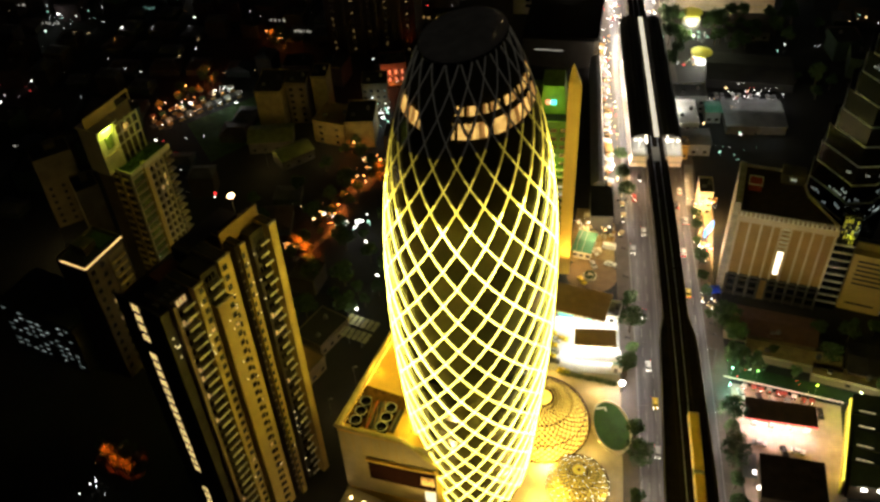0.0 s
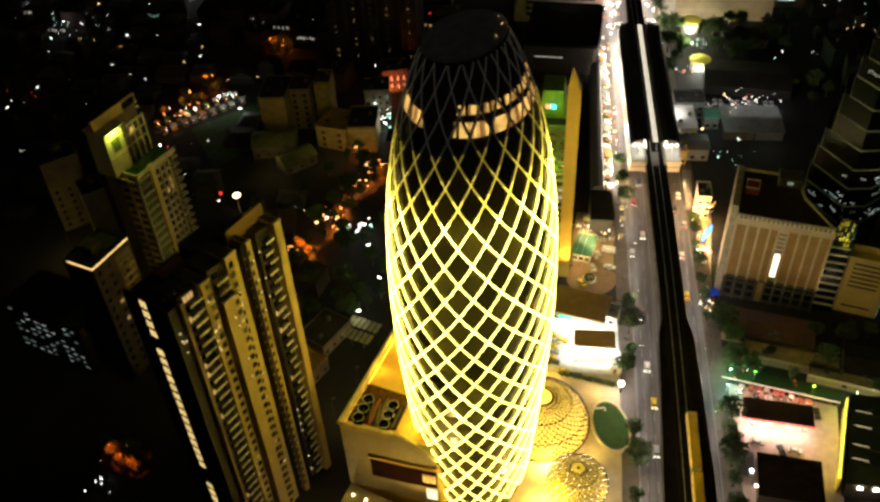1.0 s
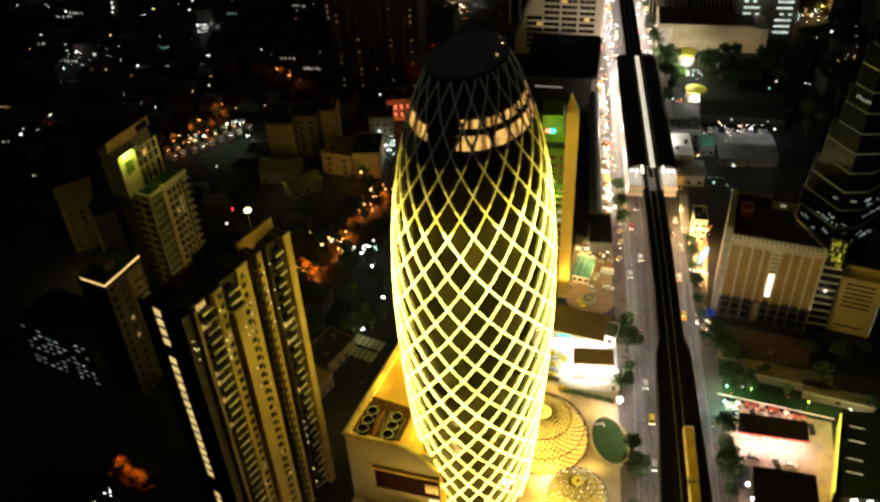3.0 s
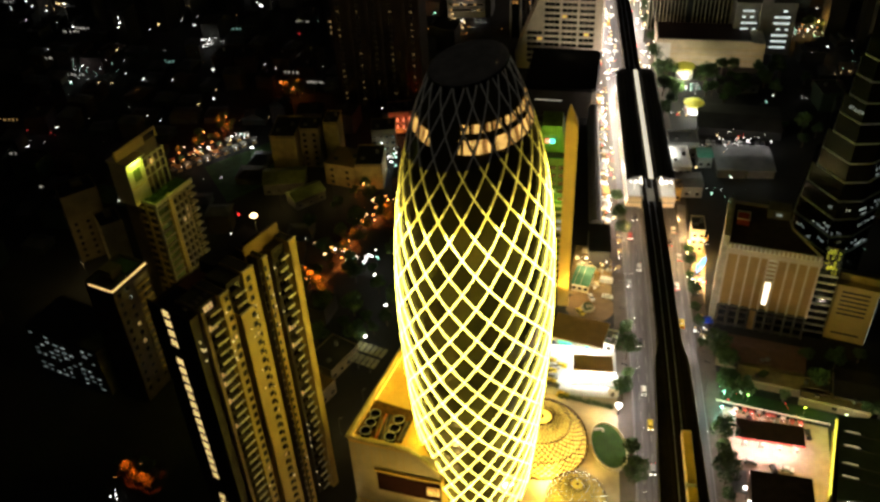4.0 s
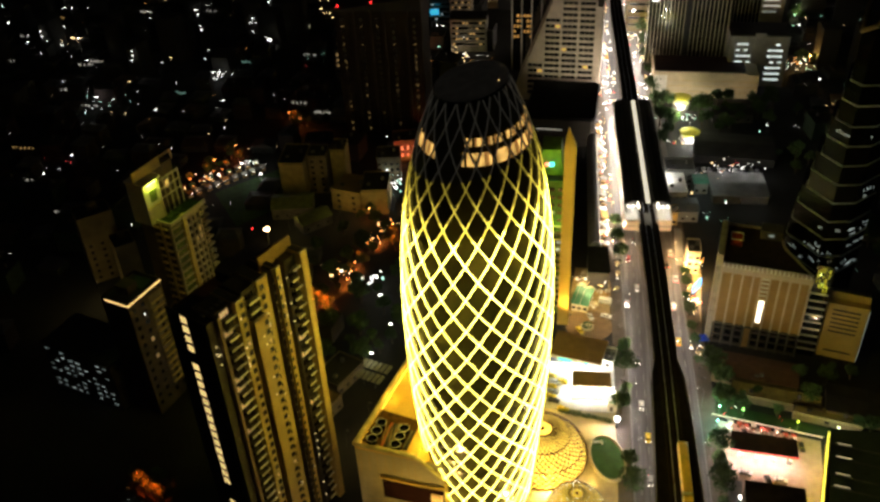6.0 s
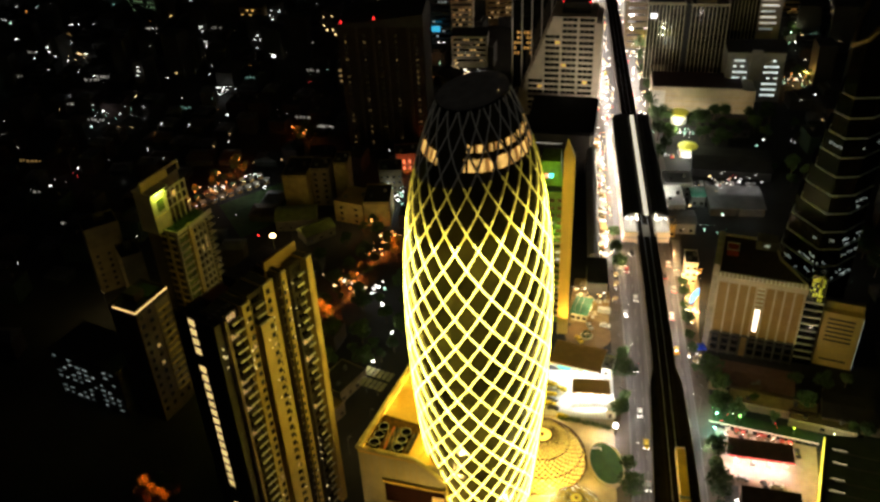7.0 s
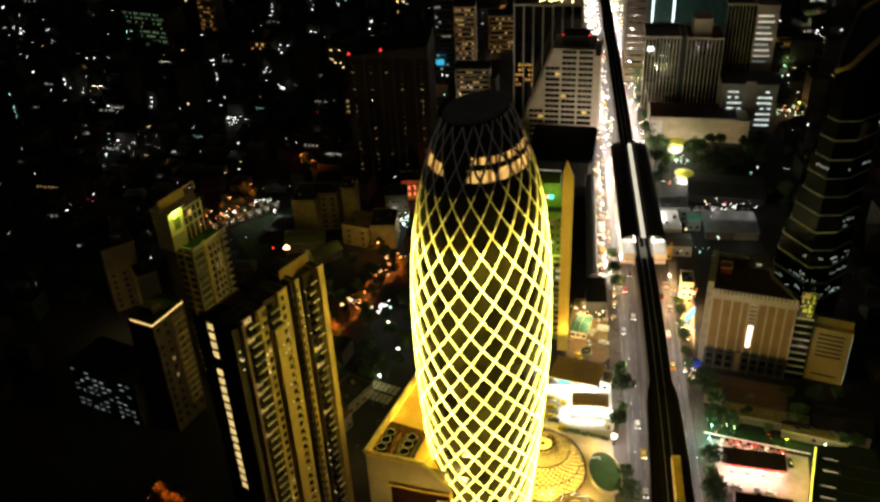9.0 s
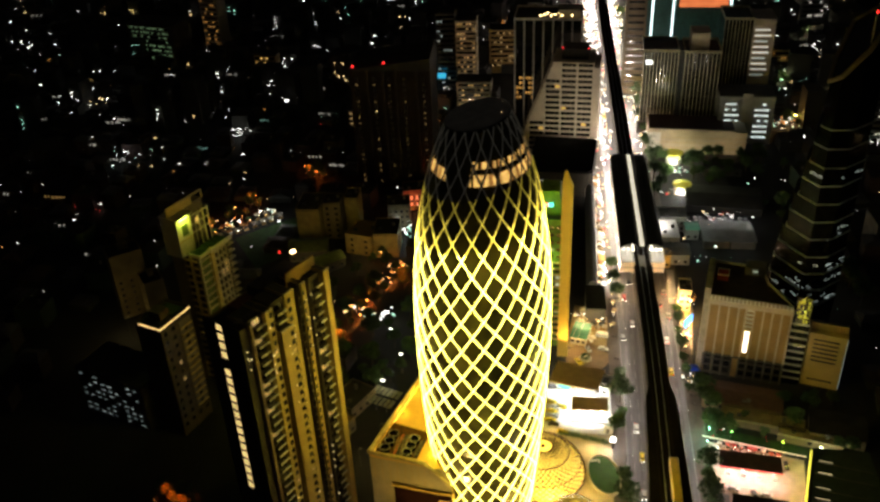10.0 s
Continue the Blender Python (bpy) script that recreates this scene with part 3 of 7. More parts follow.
place(part("light_strip", M().box(0.5, 1.5, 37.2, 0.62, 40, 37.3), glow("amber_parapet_glow", (1, 0.6, 0.08), 4), pod, "glowing strip in place of the lit parapet edge"), -56.75, 140.6, 0, -13.8)
part("coping", M().tube([(-47.5, 180, 38.2)] + [(*p, z) for p, z in zip(FRONT, CREST)], 0.8, 10), surface("pale_coping", (0.62, 0.5, 0.22), 0.6), pod, "rounded yellow-lit roof coping")
part("front_cladding", along_front(M(), 0.0, 1.0, 10.4, 36.4, 0.03, 0.2), surface("pale_cladding", (0.45, 0.38, 0.2), 0.6, vary=0.2, scale=0.2, fine=1.5), pod, "smooth pale stone cladding")
part("front_parapet", along_front(M(), 0.0, 0.6, 36.6, 38.2, 0.0, 0.7), YELLOWLIT, pod)
part("ledge", along_front(M(), 0.22, 1.0, 26.2, 26.8, 0.9, 1.2), YELLOWLIT, pod)
part("screen", along_front(M(), 0.23, 0.99, 17.0, 26.2, 0.12, 0.3), surface("dark_screen", (0.02, 0.006, 0.004), 0.8, spec=0.05), pod, "dark brown unlit screen")
for k in range(8):
    part("seam", along_front(M(), 0.04 + k * 0.08, 0.046 + k * 0.08, 27.4, 36.4, 0.04, 0.1), OCHRE, pod)
for k in range(3):
    for i in range(4):
        part("lit_pane", along_front(M(), 0.8 + i * 0.045, 0.838 + i * 0.045, 19.2 + k * 1.3, 20.3 + k * 1.3, 0.2, 0.1), WARM if k < 2 else AMBER, pod)
        part("lit_pane", along_front(M(), 0.84 + i * 0.036, 0.87 + i * 0.036, 11.4 + k * 1.7, 12.9 + k * 1.7, 0.2, 0.1), glow("pale_pane", (1, 0.86, 0.6), 1.2, 0.4) if not (i or k) else bpy.data.materials["pale_pane"], pod)
part("plant_well", M().prism([(-56.2, 142.6), (-41.6, 140.4), (-39.3, 152.6), (-52.6, 156.2)], 37.2, 37.3), surface("plant_floor", (0.09, 0.045, 0.012), 0.9, spec=0.1, vary=0.7, scale=0.8), pod)
for x_, y_ in FANS:
    fan = part("cooling_fan", M().turn([(1.5, 0), (1.35, 0.5), (1.6, 1.9), (1.5, 1.92), (1.25, 0.15), (0.1, 0.12)], 20), surface("fan_inner_shade", (0.004, 0.004, 0.004), 0.9, spec=0.1), pod, "round cooling tower fan with a pale rim")
    place(fan, x_, y_, 37.3)
    hub = M().box(-1.0, -0.12, 0.9, 1.0, 0.12, 0.95).box(-0.12, -1.0, 0.9, 0.12, 1.0, 0.95).turn([(0.25, 0.7), (0.25, 1.1)], 8)
    part("blade", hub, BLACK, fan)
    part("rim", M().tube([(1.55 * math.cos(a), 1.55 * math.sin(a), 1.92) for a in np.linspace(0, 2 * math.pi, 25)[:-1]], 0.1, 5, True), WHITE, fan, "pale fan rim")
for (xa, ya), (xb, yb), r_, m_ in PIPES:
    part("pipe", M().tube([(xa, ya, 37.8), (xb, yb, 37.8)], r_, 6), m_, pod)
for x_, y_ in ((-50.0, 161), (-47.0, 171), (-40, 163), (-36.5, 150), (-37.0, 142)):
    part("roof_lamp", M().box(x_ - 0.2, y_ - 0.2, 37.2, x_ + 0.2, y_ + 0.2, 37.5), METAL, pod)
    lamp(x_, y_, 39.6, 700, (1, 0.57, 0.05), 0.3)
for x_, y_, w_ in ((-54, 125, 450), (-45, 122, 3600), (-36, 119, 15000)):
    flood(x_, y_, 11.5, (x_ + 2, y_ + 11, 29), w_, (1, 0.66, 0.16), 110)
wq = random.Random(3)
for i in range(9):
    part("duct", M().box(-49.6 + i * 0.55, 142.0 + wq.uniform(0, 2), 37.3, -49.3 + i * 0.55, 148 + wq.uniform(0, 3), 37.6 + wq.uniform(0, 0.7)), wq.choice((BLACK, BLACK, BROWN, BROWNROOF)), pod)
low = thing("entrance_canopy", "low rounded entrance block with small downlights", "entrance")
part("roof", M().prism([(-60, 128), (-32, 118), (-20, 128), (-31, 131), (-57, 140.6)], 9, 10.2), CREAM, low)
part("body", M().prism([(-58, 130), (-33, 121), (-24, 128), (-31, 130.8), (-56, 140.4)], 0, 9), BROWN, low)
dl = M().turn([(0.35, 10.2), (0.35, 10.5), (0.2, 10.6)], 8).data("downlight")
for i in range(7):
    place(part("downlight", dl, WARMBULB, low), -55.5 + i * 4, 136.5 - i * 1.3, 0)


# lattice domes, oval garden
def lattice_dome(x, y, r, h, n, rows, label, tube_mat, glow_mat, tube=0.16, dots=None):
    d = thing("lattice_dome", label, "dome", x, y, 0)
    sk = M()
    prof = [(r * 0.97 * math.cos(a), h * 0.97 * math.sin(a)) for a in np.linspace(0, 1.56, 10)]
    sk.turn(prof, 32)
    part("shell", sk, glow_mat, d)

    def pt(th, e):
        return (r * math.cos(e) * math.cos(th), r * math.cos(e) * math.sin(th), h * math.sin(e))
    for s in (-1, 1):
        for i in range(n):
            part("lattice_tube", M().tube([pt(2 * math.pi * i / n + s * 1.1 * e, e) for e in np.linspace(0.0, 1.36, rows)], tube, 4), tube_mat, d)
    for e in np.linspace(0.05, 1.36, 4):
        part("hoop", M().tube([pt(a, e) for a in np.linspace(0, 2 * math.pi, 33)[:-1]], tube, 4, True), tube_mat, d)
    part("crown_plate", M().turn([(r * 0.05, h * 0.96), (r * 0.045, h * 1.006), (0.05, h * 1.01)], 20), tube_mat, d)
    if dots:
        bulb_ = M().turn([(0.02, -0.12), (0.12, 0), (0.02, 0.12)], 6).data("dot_light")
        for k, e in enumerate(np.linspace(0.1, 1.35, 8)):
            for i in range(max(6, int(n * math.cos(e)))):
                place(part("dot_light", bulb_, dots, d), *pt(2 * math.pi * (i + 0.5 * (k % 2)) / max(6, int(n * math.cos(e))), e))
    return d


BRASS = surface("brass_lattice", (0.085, 0.042, 0.008), 0.5, 0.2, vary=0.2)
lattice_dome(-3.5, 177.0, 15.8, 13, 40, 14, "large golden lattice dome glowing from within", BRASS, glow("dome_skin", (1, 0.64, 0.09), 2.6, 0.5, 0.35), 0.18)
lattice_dome(8.9, 154.6, 9.5, 8.6, 28, 12, "smaller bronze lattice dome dotted with lights", surface("bronze_lattice", (0.1, 0.065, 0.02), 0.5, 0.5), glow("small_dome_skin_glow", (1, 0.62, 0.08), 0.32, 0.9, 0.25), 0.1, glow("dot_bulb", (1, 0.92, 0.68), 9))

oval = thing("oval_garden", "raised oval lawn with a pale curved wall", "garden", 18.9, 177.0, 0, 14)
op = [(5.3 * math.cos(a), 9.6 * math.sin(a)) for a in np.linspace(0, 2 * math.pi, 41)[:-1]]
part("wall", M().ring([(x * 1.12, y * 1.06) for x, y in op], 0.05, 1.5, 0.4), CREAM, oval)
part("lawn", M().prism(op, 0.05, 1.0), surface("lit_lawn", (0.035, 0.09, 0.015), 0.9, vary=0.35, scale=0.4, fine=6, bump=0.4), oval)
part("bench", M().box(-3.2, 7.0, 1.0, -0.4, 7.5, 1.5).box(-0.6, 6.0, 1.0, -0.1, 7.2, 1.6), WHITE, oval)
structure("forecourt", M().prism([(-40, 112), (22.4, 112), (22.4, 199), (-14, 199), (-40, 175)], 0.0, 0.1), surface("warm_paving", (0.4, 0.33, 0.22), 0.7, vary=0.25, scale=0.25), "pale stone forecourt lit warm yellow", "pavement")
for x_, y_, w_ in ((-1, 146, 11000), (6, 166, 3200), (0.5, 160, 13000), (14, 190, 1300), (-1, 195, 2000), (13, 166, 1500), (17, 150, 500), (1, 138, 11000)):
    lamp(x_, y_, 3.0, w_, (1, 0.66, 0.16), 0.3)


# ---- towers and blocks ----
apt = thing("apartment_tower", "tall ochre apartment tower with balconies and a lit stair column", "apartment tower", -82.0, 123.0, 0, 64.8)
FLOOR = 3.18
UMBER = surface("umber_with_shade", (0.05, 0.04, 0.028), 0.8)
PILASTER = surface("rosy_pilaster", (0.3, 0.21, 0.13), 0.75)
SLABEDGE = surface("pale_slab_edge", (0.72, 0.68, 0.58), 0.65, vary=0.2)
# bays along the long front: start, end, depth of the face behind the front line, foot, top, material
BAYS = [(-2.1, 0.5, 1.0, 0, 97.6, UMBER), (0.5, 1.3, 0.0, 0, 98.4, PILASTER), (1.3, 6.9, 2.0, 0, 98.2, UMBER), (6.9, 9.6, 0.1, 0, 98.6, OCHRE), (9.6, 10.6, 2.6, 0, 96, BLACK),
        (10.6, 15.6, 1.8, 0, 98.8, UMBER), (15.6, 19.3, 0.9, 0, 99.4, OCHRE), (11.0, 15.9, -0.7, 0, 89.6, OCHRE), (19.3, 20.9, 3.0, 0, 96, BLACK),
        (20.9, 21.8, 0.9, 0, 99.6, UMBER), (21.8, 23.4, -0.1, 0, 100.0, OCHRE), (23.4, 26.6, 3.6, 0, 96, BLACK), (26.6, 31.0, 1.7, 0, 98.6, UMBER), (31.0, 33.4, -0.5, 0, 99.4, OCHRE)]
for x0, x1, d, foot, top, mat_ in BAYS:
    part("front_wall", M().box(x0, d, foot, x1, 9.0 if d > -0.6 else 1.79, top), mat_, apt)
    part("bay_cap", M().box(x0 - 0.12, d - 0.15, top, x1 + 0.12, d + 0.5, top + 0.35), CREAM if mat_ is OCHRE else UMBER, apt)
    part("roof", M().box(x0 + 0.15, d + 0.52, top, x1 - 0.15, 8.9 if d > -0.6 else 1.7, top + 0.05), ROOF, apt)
for x_, d in ((10.95, -0.75), (22.55, -0.15), (1.32, -0.05), (31.05, -0.55)):
    part("drain_pipe", M().box(x_, d - 0.08, 2, x_ + 0.14, d, 89 if x_ == 10.95 else 98), PILASTER, apt)
part("rear_wall", M().box(-2.1, 9.0, 0, 33.2, 16.0, 95.0), BROWN, apt)
part("end_wall", M().box(-2.4, 1.0, 0, -2.1, 15.9, 98.0), surface("end_wall_with_shade", (0.05, 0.045, 0.037), 0.8), apt)
part("roof_parapet", M().ring([(-2.1, 9.0), (33.2, 9.0), (33.2, 16.0), (-2.1, 16.0)], 95, 96.2, 0.3), BROWN, apt)
part("roof", M().box(-1.7, 9.1, 95, 32.8, 15.7, 95.06), ROOF, apt)
part("roof_screen", M().box(20.5, 4.6, 98, 33.0, 5.1, 102.6), TAN, apt)
part("roof_room", M().box(14, 9.2, 95.06, 30.5, 14.5, 99.5), ROOF, apt)
part("roof_room", M().box(5, 9.2, 95.06, 12, 13, 98.2), surface("rust_room", (0.12, 0.04, 0.02), 0.8), apt)
for i in range(5):
    part("roof_unit", M().box(-1 + i * 1.6, 3.5, 97.7, i * 1.6, 4.8, 98.6), METAL, apt)


def balcony_set(w):
    """Slab with a pale edge, and a railing of thin bars, w metres long."""
    rl = M().box(0, -0.1, 1.0, w, -0.02, 1.1)
    for i in range(int(w / 0.32)):
        rl.box(0.05 + i * 0.32, -0.08, 0.3, 0.1 + i * 0.32, -0.04, 1.0)
    return M().box(0, -0.02, -0.12, w, 1.6, 0.1).data("balcony"), rl.data("railing"), M().box(-0.1, -0.24, -0.22, w + 0.1, -0.02, 0.32).data("slab_edge")


longb, shortb = balcony_set(3.5), balcony_set(2.6)
wf, wp = window_mesh(1.3, 1.7, 1), panes(HEXGLASS, 1.3, 1.7)
wp_lit = panes(WARMDIM, 1.3, 1.7)
df, dp = window_mesh(3.2, 2.2, 2), panes(HEXGLASS, 3.2, 2.2)
dp_lit = panes(WARMDIM, 3.2, 2.2)
dark_notch = M().box(-0.55, -0.06, 0, 0.55, 0.0, 1.5).data("recess")
rnd = random.Random(4)


def balcony(kit, x, y, z):
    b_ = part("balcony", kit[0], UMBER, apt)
    place(b_, x, y, z)
    part("railing", kit[1], METAL, b_)
    part("slab_edge", kit[2], SLABEDGE, b_, "pale slab edge")


for k in range(1, 31):
    z_ = k * FLOOR
    balcony(longb, 2.9, 0.1, z_)
    balcony(shortb, 27.2 if k % 2 else 28.0, 0.0, z_)
    put_window(apt, df, dp_lit if rnd.random() < 0.1 else dp, 4.2, 1.96, z_ + 0.15)
    put_window(apt, df, dp_lit if rnd.random() < 0.07 else dp, 28.8, 1.66, z_ + 0.15)
    if k > 27:
        balcony(longb, 11.2, -0.1, z_)
        put_window(apt, df, dp_lit if rnd.random() < 0.3 else dp, 13.0, 1.76, z_ + 0.15)
    else:
        put_window(apt, wf, wp_lit if rnd.random() < 0.06 else wp, 15.0, -0.74, z_ + 0.6)
    for x0, y0 in ((8.7, 0.06), (17.0, 0.86)):
        put_window(apt, wf, wp_lit if rnd.random() < 0.06 else wp, x0, y0, z_ + 0.7)
    place(part("recess", dark_notch, BLACK, apt), 22.1, -0.11, z_ + 0.8)
    part("slab_edge", M().box(20.95, 0.72, z_ - 0.15, 21.75, 0.9, z_ + 0.12), CREAM, apt)
bl = M().box(-0.16, -0.16, 0, 0.16, 0.02, 0.26).data("wall_lamp")
bq = random.Random(17)
for i in range(54):
    x_, y_ = bq.choice(((2.2, 1.9), (6.2, 1.9), (-0.6, 0.9), (-1.2, 0.9), (7.4, 0.05), (13.4, -0.75), (17.5, 0.85), (22.9, -0.15), (26.9, 1.6), (30.6, 1.6)))
    place(part("wall_lamp", bl, glow("wall_bulb", (1, 0.78, 0.38), 1.6) if not i else bpy.data.materials["wall_bulb"], apt), x_ + bq.uniform(-0.3, 0.3), y_, bq.choice((1, 1, 2)) * 0.9 + FLOOR * bq.choice((bq.randrange(1, 30), bq.randrange(24, 30), bq.randrange(1, 9))))
sw, sp = window_mesh(2.5, 2.4, 1, 1), panes(glow("stair_window", (1, 0.7, 0.26), 1.25, 0.35), 2.5, 2.4)
for k in range(30):
    if k in (25, 9, 8):
        continue
    put_window(apt, sw, sp, -2.44, 9.4, 2.8 + k * FLOOR, -90)
mast = thing("roof_floodlight", "bright floodlight on a short mast at the roof edge", "floodlight", -80.6, 160.4, 95.0)
part("mast", M().turn([(0.12, 0), (0.1, 5)], 8), METAL, mast)
part("head", M().turn([(0.3, 4.6), (0.8, 4.9), (0.95, 5.2), (0.6, 5.6), (0.1, 5.7)], 12), glow("flood_head", (1, 0.6, 0.3), 8), mast)
lamp(-80.6, 161.9, 100.6, 700, (1, 0.75, 0.45), 0.5)
part("aviation_lamp", M().turn([(0.2, 0), (0.25, 0.5), (0.05, 0.7)], 8).data("aviation_lamp"), REDBULB, mast).location = (-6, 4, 2)


def slab_tower(name, label, category, x, y, yaw, w, d, h, wall, cols, floors, frame_w, frame_h, lit=0.05, seed=1, dcols=0, litpane=None, z0=4.0, rec=None):
    """A block with its front-left corner at x, y; front to -y in its own frame; windows in rows on front and right side."""
    t = thing(name, label, category, x, y, 0, yaw)
    part("wall", M().box(0, 0, 0, w, d, h), wall, t)
    part("roof", M().box(0.35, 0.35, h, w - 0.35, d - 0.35, h + 0.06), ROOF, t)
    part("parapet", M().ring([(0, 0), (w, 0), (w, d), (0, d)], h, h + 1.1, 0.3), wall, t)
    part("roof_room", M().box(w * 0.3, d * 0.35, h + 0.06, w * 0.6, d * 0.8, h + 3.2), wall, t)
    r = random.Random(seed)
    fr, pn, pl = window_mesh(frame_w, frame_h, 1), panes(GLASS, frame_w, frame_h), panes(litpane or WARMDIM, frame_w, frame_h)
    step = (h - z0) / floors
    for k in range(floors):
        for i in range(cols):
            put_window(t, fr, pl if r.random() < lit else pn, w * (i + 0.5) / cols, -0.04, z0 + k * step)
        for i in range(dcols):
            put_window(t, fr, pl if r.random() < lit else pn, w + 0.04, d * (i + 0.5) / dcols, z0 + k * step, 90)
    return t


# tower with the glowing roof edge
led = slab_tower("hotel_tower", "dark tower with a warm light line along its roof edge", "hotel tower", -143.6, 180.0, 73, 16.5, 12, 51.2, surface("dim_brown_render", (0.075, 0.052, 0.032), 0.8), 4, 12, 1.6, 1.9, 0.03, 2, 0)
part("light_line", M().box(-0.15, -0.15, 51.2, 16.5, 0.12, 51.75), glow("edge_light", (1, 0.62, 0.22), 1.7, 0.4, 0.8), led, "warm glowing roof edge")
part("light_line", M().box(-0.15, 0.12, 51.2, 0.12, 10.2, 51.75), bpy.data.materials["edge_light"], led, "warm glowing roof edge")
part("front_panel", M().box(9, -0.3, 8, 15.5, -0.02, 49), BROWN, led)
for k in range(11):
    put_window(led, wf, wp, 12.2, -0.34, 9 + k * 3.5)
part("roof_planting", M().box(9, 2, 51.3, 15, 9, 51.9), LAWN, led)
lbe = M().box(9.4, -1.0, -0.12, 15.2, -0.3, 0.35).data("balcony_edge")
for k in range(13):
    place(part("balcony_edge", lbe, OCHRE, led), 0, 0, 8.6 + k * 3.1)

# tower with the green-lit crown
grn = slab_tower("crown_tower", "slim pale tower with balcony grid and a green-lit crown", "apartment tower", -140.2, 213.3, 70.7, 17.8, 14, 62.0, BROWN, 0, 18, 2.4, 1.9, 0.04, 3, 0)
for o_ in list(grn.children):
    if o_.name.startswith(("parapet", "roof_room")):
        bpy.data.objects.remove(o_)
part("corner_pier", M().box(-0.05, -0.5, 0, 0.45, 0.3, 62.8), CREAM, grn)
part("corner_pier", M().box(5.6, -1.3, 0, 7.4, 0.0, 63.6), OCHRE, grn)
part("corner_pier", M().box(7.4, -1.0, 0, 7.9, 0.0, 63.2), CREAM, grn)
for x_ in (10.2, 12.6, 14.6):
    part("pilaster", M().box(x_ - 0.22, -1.0, 0, x_ + 0.22, 0.0, 63.0), CREAM, grn)
gslab = M().box(0.45, -0.9, -0.1, 5.6, -0.05, 0.22).data("balcony_slab")
gslab2 = M().box(7.9, -0.7, -0.15, 14.6, -0.05, 0.3).data("sill_band")
gslab3 = M().box(14.8, -2.0, -0.12, 18.2, -0.05, 0.18).data("corner_balcony")
grl = M().box(14.8, -2.0, 0.18, 14.9, -0.1, 1.0).box(14.9, -2.0, 0.85, 18.2, -1.92, 1.0).data("railing")
gbk = M().box(0.5, -0.12, 0.3, 5.5, -0.02, 2.6).data("balcony_recess")
gwf, gwp, gwl = window_mesh(1.5, 1.9, 1), panes(GLASS, 1.5, 1.9), panes(WARMDIM, 1.5, 1.9)
GREENISH = surface("dark_green_render", (0.1, 0.12, 0.03), 0.8)
for k in range(19):
    z_ = 2.6 + k * 3.21
    place(part("balcony_slab", gslab, CREAM, grn), 0, 0, z_)
    place(part("balcony_recess", gbk, GREENISH, grn), 0, 0, z_)
    place(part("sill_band", gslab2, CREAM, grn), 0, 0, z_)
    b_ = part("corner_balcony", gslab3, CREAM, grn)
    place(b_, 0, 0, z_)
    part("railing", grl, METAL, b_)
    for x_ in (9.05, 11.4, 13.6):
        put_window(grn, gwf, gwl if (k, x_) in ((14, 11.4), (15, 13.6), (14, 13.6)) else gwp, x_, -0.06, z_ + 0.8)
part("terrace_parapet", M().box(-0.3, -1.1, 62.0, 0.2, 8.0, 63.4).box(0.2, -1.1, 62.0, 5.4, -0.6, 63.4).box(5.4, -1.6, 62.0, 18.0, -1.1, 63.8), CREAM, grn)
part("terrace_lawn", M().box(0.5, 0.4, 62.06, 17.4, 5.4, 62.5), LAWN, grn)
part("crown_wall", M().box(-2.6, 5.9, 62.1, 5.0, 13.8, 78.6), CREAM, grn)
part("crown_wall", M().box(5.0, 9.4, 62.1, 16.4, 13.8, 79.6), BROWN, grn)
part("crown_canopy", M().box(-3.2, 4.6, 78.6, 5.8, 13.9, 79.3), CREAM, grn, "pale slab over the lit niche")
part("roof_sign_wall", M().box(-3.2, 8.6, 79.6, 10.4, 9.2, 83.4).box(10.4, 8.6, 82.6, 16.6, 9.2, 83.4).box(16.2, 8.6, 79.6, 16.6, 9.2, 82.6), OCHRE, grn)
part("niche_frame", M().box(-2.7, 5.6, 62.5, -2.2, 5.9, 78.6).box(4.6, 5.6, 62.5, 5.1, 5.9, 78.6), CREAM, grn)
part("niche_window", M().box(0.0, 5.75, 70.5, 3.2, 5.89, 75.2), GREENISH, grn)
part("niche_sill", M().box(-2.2, 5.6, 68.6, 4.6, 5.89, 69.0), OCHRE, grn)
for k in range(3):
    part("crown_beam", M().box(5.1, 6.6, 68.5 + k * 3.6, 15.8, 7.0, 69.0 + k * 3.6), CREAM, grn)
for i in range(5):
    part("crown_post", M().box(5.3 + i * 2.6, 6.6, 62.1, 5.7 + i * 2.6, 7.0, 76.6), CREAM, grn)
part("lit_window", M().box(11.2, 9.2, 70.0, 13.2, 9.38, 72.6), WARM, grn)
for x_, y_, r_ in ((3, 2.4, 1.2), (6.6, 3.2, 1.5), (9.5, 2.0, 1.1), (12.8, 3.4, 1.4), (1.2, 4.2, 0.9)):
    shrub = M()
    for i in range(70):
        d = Vector((rnd.gauss(0, 1), rnd.gauss(0, 1), abs(rnd.gauss(0, 1)))).normalized() * r_
        a, b = Vector((rnd.gauss(0, 1), rnd.gauss(0, 1), rnd.gauss(0, 1))).normalized() * 0.4, Vector((rnd.gauss(0, 1), rnd.gauss(0, 1), rnd.gauss(0, 1))).normalized() * 0.3
        p = d + Vector((x_, y_, 62.5))
        shrub.add([p - a, p - b, p + a, p + b], [(0, 1, 2, 3)])
    part("roof_shrub", shrub, LEAF, grn)
part("crown_lamp", M().box(-1.4, 5.0, 78.0, 3.4, 5.3, 78.4), glow("crown_light", (0.75, 1, 0.12), 14), grn)
gss = M().box(-0.9, 0.6, -0.1, 0.0, 3.6, 0.18).box(-0.9, 4.8, -0.1, 0.0, 7.6, 0.18).data("side_balcony")
